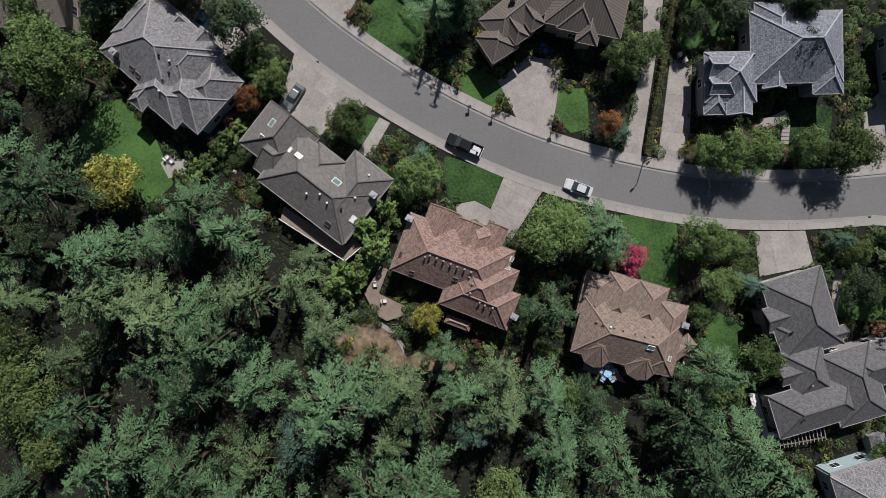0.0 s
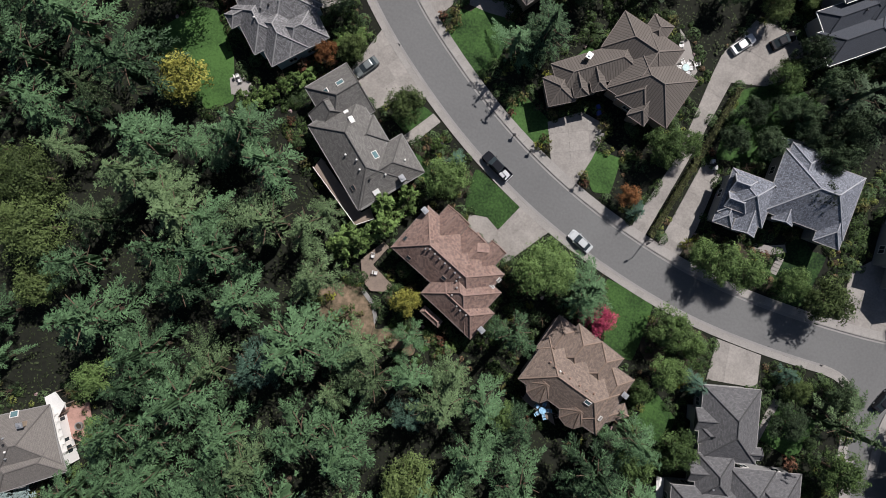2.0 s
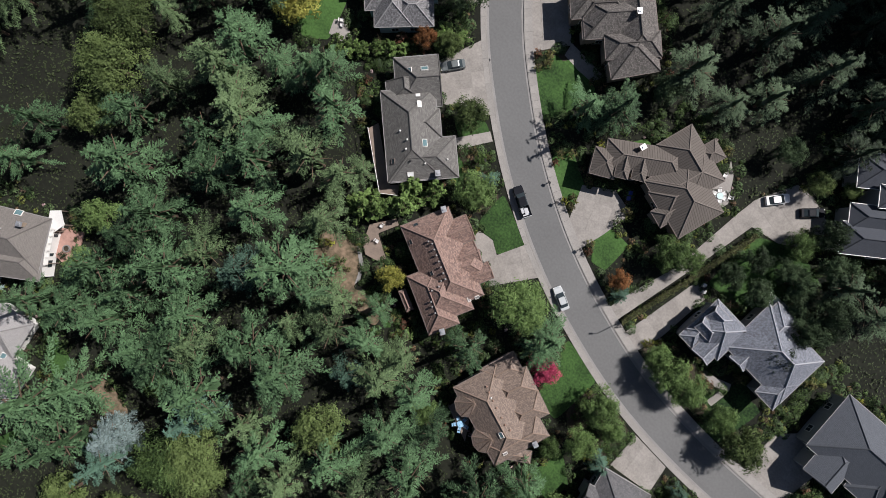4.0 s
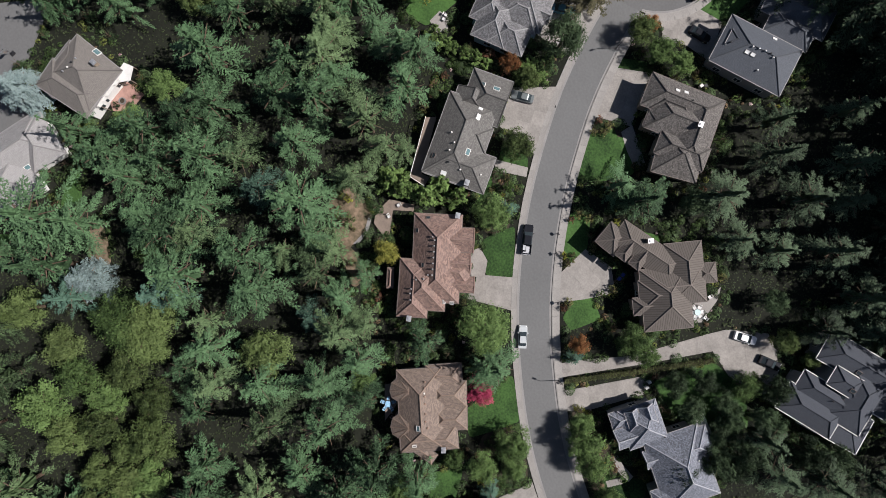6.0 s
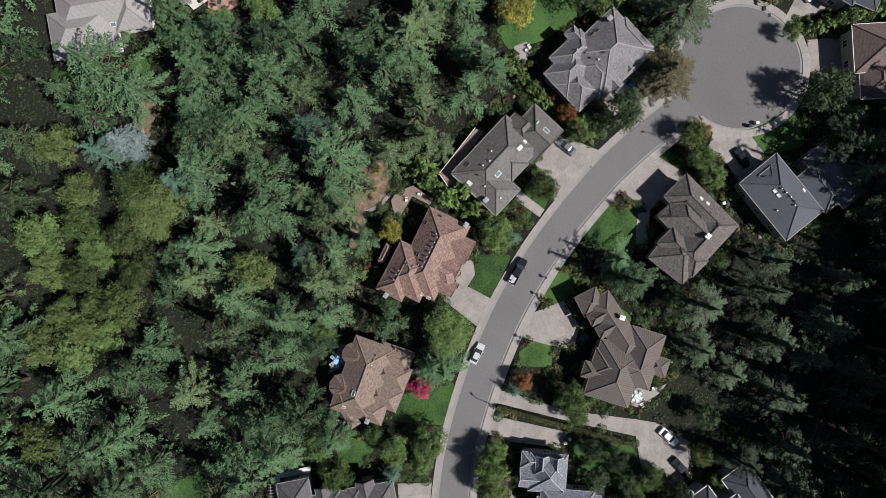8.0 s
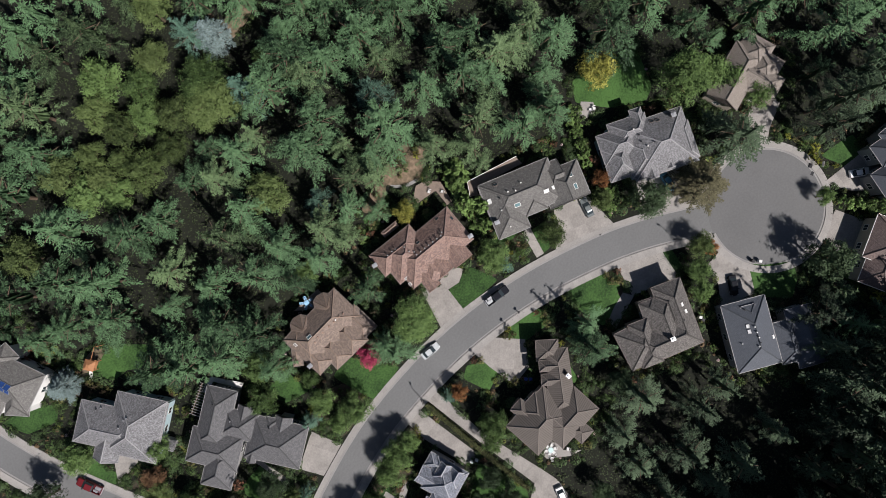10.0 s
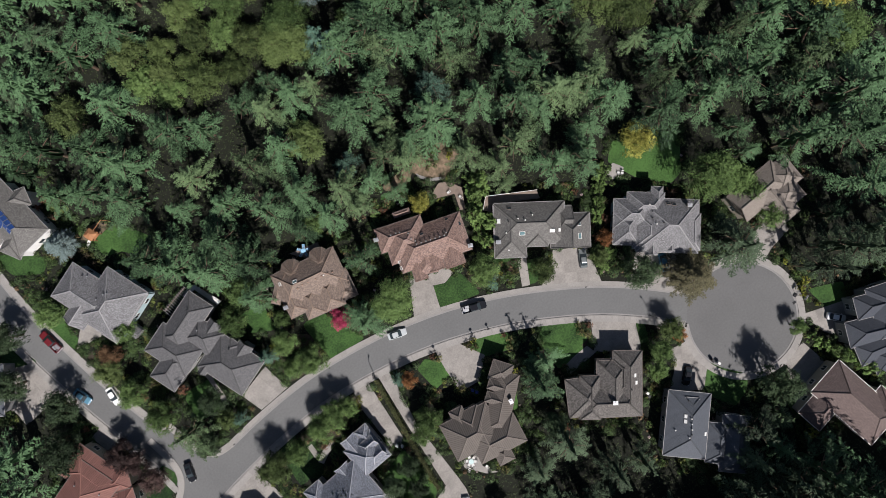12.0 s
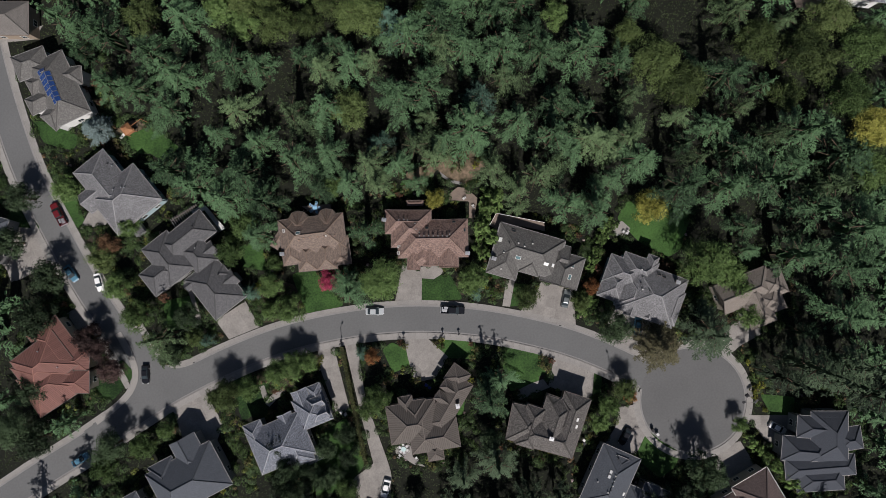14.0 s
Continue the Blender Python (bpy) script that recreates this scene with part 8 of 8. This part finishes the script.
skylight(dark_gable_house, 0.67, 3.07, 0.9, GLASS_DARK)
skylight(dark_gable_house, 0.51, 1.35, 0.9, GLASS_DARK)
roof_vent(dark_gable_house, -1.26, -0.37)
skylight(slate_house, -3.74, 2.76, 0.7, DOME)
skylight(slate_house, -3.71, 1.58, 0.7, DOME)
skylight(slate_house, 1.68, -1.29, 0.7, DOME)
roof_vent(slate_house, -2.74, 2.46)
roof_vent(slate_house, -2.61, 1.27)
roof_vent(slate_house, -2.48, 0.08)
roof_vent(slate_house, -2.39, -1.05)
roof_vent(slate_house, -2.82, -1.84)
roof_vent(slate_house, -5.51, -0.82)
roof_vent(slate_house, -3.13, 6.15)
roof_vent(deck_house, 0.88, 1.76)
roof_vent(deck_house, 0.97, 0.77)
roof_vent(deck_house, 1.01, -0.44)
roof_vent(deck_house, 0.46, -1.66)
skylight(deck_house, 2.07, 5.01, 1.2, SKY_GLASS)
chimney(deck_house, 4.03, 3.35, 7.0)
chimney(red_house, -10.8, 1.56, 6.5)
chimney(red_house, 9.97, -4.16, 6.5)
chimney(brownshake_house, 1.21, -3.3, 8)
chimney(weathered_house, 6.68, 3.64, 6.5)
chimney(ribbed_house, -0.71, 8.62, 7)
chimney(skylight_house, 10.35, 2.64, 6.5)
chimney(brown_house, 7.32, 3.31, 6)
roof_vent(red_house, -5.98, -2.45, GREY_TRIM)
roof_vent(red_house, -5.43, -1.92, GREY_TRIM)
roof_vent(red_house, -4.37, -1.83, GREY_TRIM)
roof_vent(red_house, -3.30, -1.73, GREY_TRIM)
roof_vent(red_house, -2.17, -1.60, GREY_TRIM)
roof_vent(red_house, -1.11, -1.51, GREY_TRIM)
roof_vent(red_house, -0.02, -1.37, GREY_TRIM)
roof_vent(red_house, 1.06, -1.27, GREY_TRIM)
roof_vent(red_house, 1.20, -2.05, GREY_TRIM)
roof_vent(red_house, 2.05, -2.71, GREY_TRIM)
roof_vent(red_house, 2.43, -4.07, GREY_TRIM)
roof_vent(red_house, 4.33, -4.70, GREY_TRIM)
roof_vent(red_house, 5.22, -4.73, GREY_TRIM)
roof_vent(red_house, 6.42, -4.50, GREY_TRIM)
skylight(red_house, -9.44, -3.89, 0.7, GLASS_DARK)
skylight(red_house, -6.73, -5.50, 0.7, GLASS_DARK)
skylight(red_house, -0.45, -3.29, 0.7, GLASS_DARK)
skylight(red_house, 5.74, 3.37, 0.7, GUTTER)
skylight(red_house, 5.80, 1.80, 0.7, GUTTER)
roof_vent(brown_house, -5.75, -0.08, BRICK)
roof_vent(brown_house, -4.83, -0.14, BRICK)
roof_vent(brown_house, -3.20, -0.10, BRICK)
roof_vent(brown_house, -1.81, -0.07, BRICK)
roof_vent(brown_house, 0.06, -0.01, BRICK)
roof_vent(brown_house, 1.47, -0.00, BRICK)
roof_vent(brown_house, 2.74, 0.39, BRICK)
roof_vent(brown_house, -3.80, -0.20, TRIM)
skylight(brown_house, 2.80, -1.33, 0.9, SKY_GLASS)
skylight(brown_house, 6.52, -2.18, 0.7, GUTTER)
# ---- terraces, decks, garden things ----
patio([(-9.9, -2.6), (-8.7, -3.1), (-10.2, -7.0), (-5.7, -9.1), (-6.3, -10.5), (-8.9, -11.4), (-10.8, -10.3), (-12.5, -7.0)], 0.5, DECKING, 'raised brown deck with angled corners behind the house')
patio([(-45.3, 14.0), (-43.4, 15.5), (-41.1, 14.3), (-41.3, 12.2), (-44.0, 11.5)], 0.14, CONCRETE, 'rounded concrete patio by the back lawn')
patio([(-24.8, 6.8), (-15.1, 0.6), (-13.9, 2.0), (-12.6, 0.4), (-15.1, -1.7), (-25.3, 4.8)], 2.6, DECKING, 'raised rear deck of the skylight house')
patio([(25.4, 43.2), (26.3, 47.3), (24.3, 50.8), (26.7, 49.2), (29.9, 44.9), (29.4, 42.7)], 0.16, CONCRETE, 'small stone terrace with seating')
patio([(-49.3, -54.3), (-51.0, -49.9), (-47.3, -47.2), (-44.9, -51.2), (-46.0, -54.1)], 0.3, PINK_PAVING, 'pink paved terrace with a fire pit')
patio([(-47.7, -56.2), (-51.3, -50.9), (-50.2, -49.7), (-46.3, -54.9)], 3.2, DECK_WHITE, 'white balcony along the rear wall')
patio([(-51.9, -49.9), (-53.3, -48.0), (-52.0, -46.5), (-49.6, -47.9), (-49.9, -50.1)], 3.0, DECK_WHITE, 'white corner balcony of the taupe house')
patio([(54.8, -29.8), (51.2, -30.0), (48.7, -22.9), (50.1, -22.8), (51.9, -29.1), (55.0, -28.6)], 1.0, DECK_WHITE, 'curved white terrace wall behind the dark house')
patio([(49.6, 20.7), (52.4, 21.3), (55.1, 22.5), (55.8, 21.3), (53.5, 20.0), (50.1, 19.5)], 0.16, CONCRETE, 'curved pale entrance path to the blue-grey house')
patio([(-102.3, -23.6), (-104.6, -23.9), (-113.4, -16.0), (-111.1, -13.9), (-102.3, -21.8)], 3.0, DECKING, 'raised timber deck of the white-walled house')
patio([(22.0, -18.8), (28.8, -20.9), (27.6, -19.2), (26.3, -17.5), (22.3, -17.2)], 2.4, DECKING, 'narrow rear deck of the brown-roofed house')
patio([(65.5, -55.8), (62.4, -57.2), (58.6, -56.1), (57.7, -53.8), (63.3, -53.7)], 0.14, EARTH, 'bark-chipped play area in the back garden')
patio([(83.3, -89.7), (78.3, -87.0), (72.9, -87.1), (76.2, -84.6), (83.0, -86.5)], 0.15, CONCRETE, 'stone terrace at the edge of the wood')
patio([(-11.6, -11.0), (-9.9, -11.6), (-7.5, -13.1), (-6.0, -15.5), (-6.2, -16.7), (-6.7, -15.7), (-7.9, -13.7), (-10.1, -12.3)], 0.14, GUTTER, 'winding garden path below the deck')
patio([(46.0, 36.1), (46.2, 38.7), (50.7, 39.2), (51.7, 37.8)], 3.0, DECK_WHITE, 'white covered balcony behind the blue-grey house')
railing([(-25.3, 4.8), (-15.1, -1.7), (-12.6, 0.4)], 2.6, 1.0, 'white railing round the raised rear deck')
railing([(-46.3, -54.9), (-50.2, -49.7)], 3.2, 1.0, 'white slatted balcony railing')
railing([(-102.3, -21.8), (-111.1, -13.9), (-113.4, -16.0)], 3.0, 1.0, 'timber deck railing with posts')
railing([(54.8, -29.8), (51.2, -30.0), (48.7, -22.9)], 1.0, 1.0, 'white terrace railing behind the dark house')
dining_set(25.7, -19.2, 2.4, 5, BLUE_CLOTH, BLUE_CLOTH, 'round pale blue garden table on the rear deck')
dining_set(27.6, 44.5, 0.16, 6, TEAL_CLOTH, None, 'round teal-topped garden table on the stone terrace')
garden_chair(25.5, 47.8, 0.16, 19)
garden_chair(29.1, 45.7, 0.16, 302)
garden_chair(-43.3, 14.2, 0.14, 40)
garden_chair(-44.0, 14.8, 0.14, 130)
garden_chair(-10.7, -5.6, 0.5, 10)
garden_chair(-9.2, -8.1, 0.5, 100)
fire_pit(-47.3, -51.7, 0.3)
wheelie_bin(-31.9, 62.8, 0)
wheelie_bin(-32.6, 64.2, 1)
wheelie_bin(16.0, 32.6, 2)
wheelie_bin(16.5, 31.7, 2)
wheelie_bin(37.9, 31.1, 1)
wheelie_bin(38.3, 30.7, 0)
wheelie_bin(-15.0, 58.8, 1)
wheelie_bin(-14.8, 59.6, 0)
wheelie_bin(38.7, 30.3, 1)
basketball_hoop(-57.2, 63.7, 20)
basketball_hoop(-63.1, -69.8, -60)
play_set(61.8, -54.3, 15)
garden_shed(68.7, -30.6, 105)
garden_shed(-71.6, 100.6, 15)
pergola(56.0, -29.0, 190)
garden_steps(55.0, 18.6, 90)
# solar panels in rows down one slope
solar_panel(solar_house, -1.95, 0.64)
solar_panel(solar_house, -1.71, 1.64)
solar_panel(solar_house, -0.69, 0.27)
solar_panel(solar_house, -0.45, 1.28)
solar_panel(solar_house, -0.21, 2.29)
solar_panel(solar_house, 0.57, -0.1)
solar_panel(solar_house, 0.81, 0.91)
solar_panel(solar_house, 1.05, 1.92)
solar_panel(solar_house, 1.83, -0.47)
solar_panel(solar_house, 2.07, 0.54)
solar_panel(solar_house, 2.31, 1.55)
solar_panel(solar_house, 3.09, -0.83)
solar_panel(solar_house, 3.33, 0.18)
solar_panel(solar_house, 3.57, 1.19)
solar_panel(solar_house, 4.59, -0.19)
solar_panel(solar_house, 4.83, 0.82)
solar_panel(solar_house, 5.85, -0.56)
solar_panel(solar_house, 6.08, 0.45)
shrub(4, -59.3, 62.7, 1.3)
shrub(4, -61.0, 62.2, 1.2)
shrub(4, -58.7, 64.5, 1.1)
shrub(4, -59.8, 68.4, 0.8)
shrub(4, -60.3, 55.6, 1.0)
shrub(2, -60.3, 57.4, 1.0)
shrub(0, -60.3, 59.8, 1.3)
shrub(0, -58.7, 66.1, 1.2)
shrub(1, -11.7, -10.1, 1.0)
shrub(1, -10.3, -11.4, 0.9)
shrub(4, -16.9, -16.3, 1.7)
shrub(0, -11.0, -16.3, 1.9)
shrub(0, -13.0, -17.9, 1.6)
shrub(4, -15.1, -14.9, 1.2)
shrub(3, -17.8, -14.3, 1.0)
shrub(1, -5.6, -11.1, 1.3)
shrub(1, -6.3, -13.4, 0.9)
shrub(2, -9.0, -15.5, 0.7)
shrub(2, -2.7, -17.9, 0.9)
shrub(2, 3.1, -15.5, 0.7)
shrub(1, 56.2, 17.5, 0.7)
shrub(1, 56.8, 16.8, 0.7)
shrub(1, 56.1, 16.5, 0.7)
shrub(1, 57.5, 15.5, 0.7)
shrub(1, 56.2, 15.7, 0.7)
shrub(1, 55.9, 14.7, 0.7)
shrub(1, 56.9, 14.5, 0.7)
shrub(1, 56.3, 13.5, 0.7)
shrub(1, 57.5, 13.6, 0.7)
shrub(1, 55.6, 13.6, 0.7)
shrub(4, 39.0, 16.5, 1.0)
shrub(4, 40.1, 17.9, 0.8)
shrub(4, 38.4, 15.8, 0.8)
shrub(2, 3.3, 29.5, 1.1)
shrub(2, 1.7, 27.9, 1.2)
shrub(3, 2.4, 26.3, 0.9)
shrub(2, 9.4, 24.0, 1.3)
shrub(2, 10.4, 22.7, 1.0)
shrub(4, 8.8, 22.7, 0.9)
shrub(2, -13.0, 38.8, 1.2)
shrub(2, -12.1, 37.5, 1.0)
shrub(3, -14.6, 37.5, 1.1)
shrub(2, -12.7, 35.9, 1.0)
shrub(2, -13.5, 39.1, 0.8)
shrub(2, 18.1, 29.8, 1.2)
shrub(0, 18.4, 27.2, 1.1)
shrub(2, 17.9, 20.8, 1.0)
shrub(3, 18.8, 19.5, 0.9)
garden_plants(6500, 3, leafage("lime_plants", (0.060, 0.080, 0.020), (0.125, 0.145, 0.040)), "low yellow-green garden plants along kerbs and drives", (0.3, 0.9), 0.1)
garden_plants(5000, 5, leafage("rust_plants", (0.075, 0.052, 0.03), (0.14, 0.095, 0.055)), "low russet garden plants and grasses in mulch beds", (0.25, 0.7), 0.12)
garden_plants(16000, 8, leafage("green_plants", (0.030, 0.055, 0.018), (0.066, 0.108, 0.034)), "rounded green garden bushes round lawns and houses", (0.4, 1.25), -0.12)
garden_plants(9000, 21, leafage("deep_green_plants", (0.020, 0.038, 0.016), (0.046, 0.074, 0.030)), "dark evergreen garden bushes beside the houses", (0.4, 1.3), -0.08)
garden_plants(900, 12, leafage("pale_flowers", (0.22, 0.12, 0.14), (0.42, 0.34, 0.32)), "small pink and white flowers in the garden beds", (0.2, 0.4), 0.05)
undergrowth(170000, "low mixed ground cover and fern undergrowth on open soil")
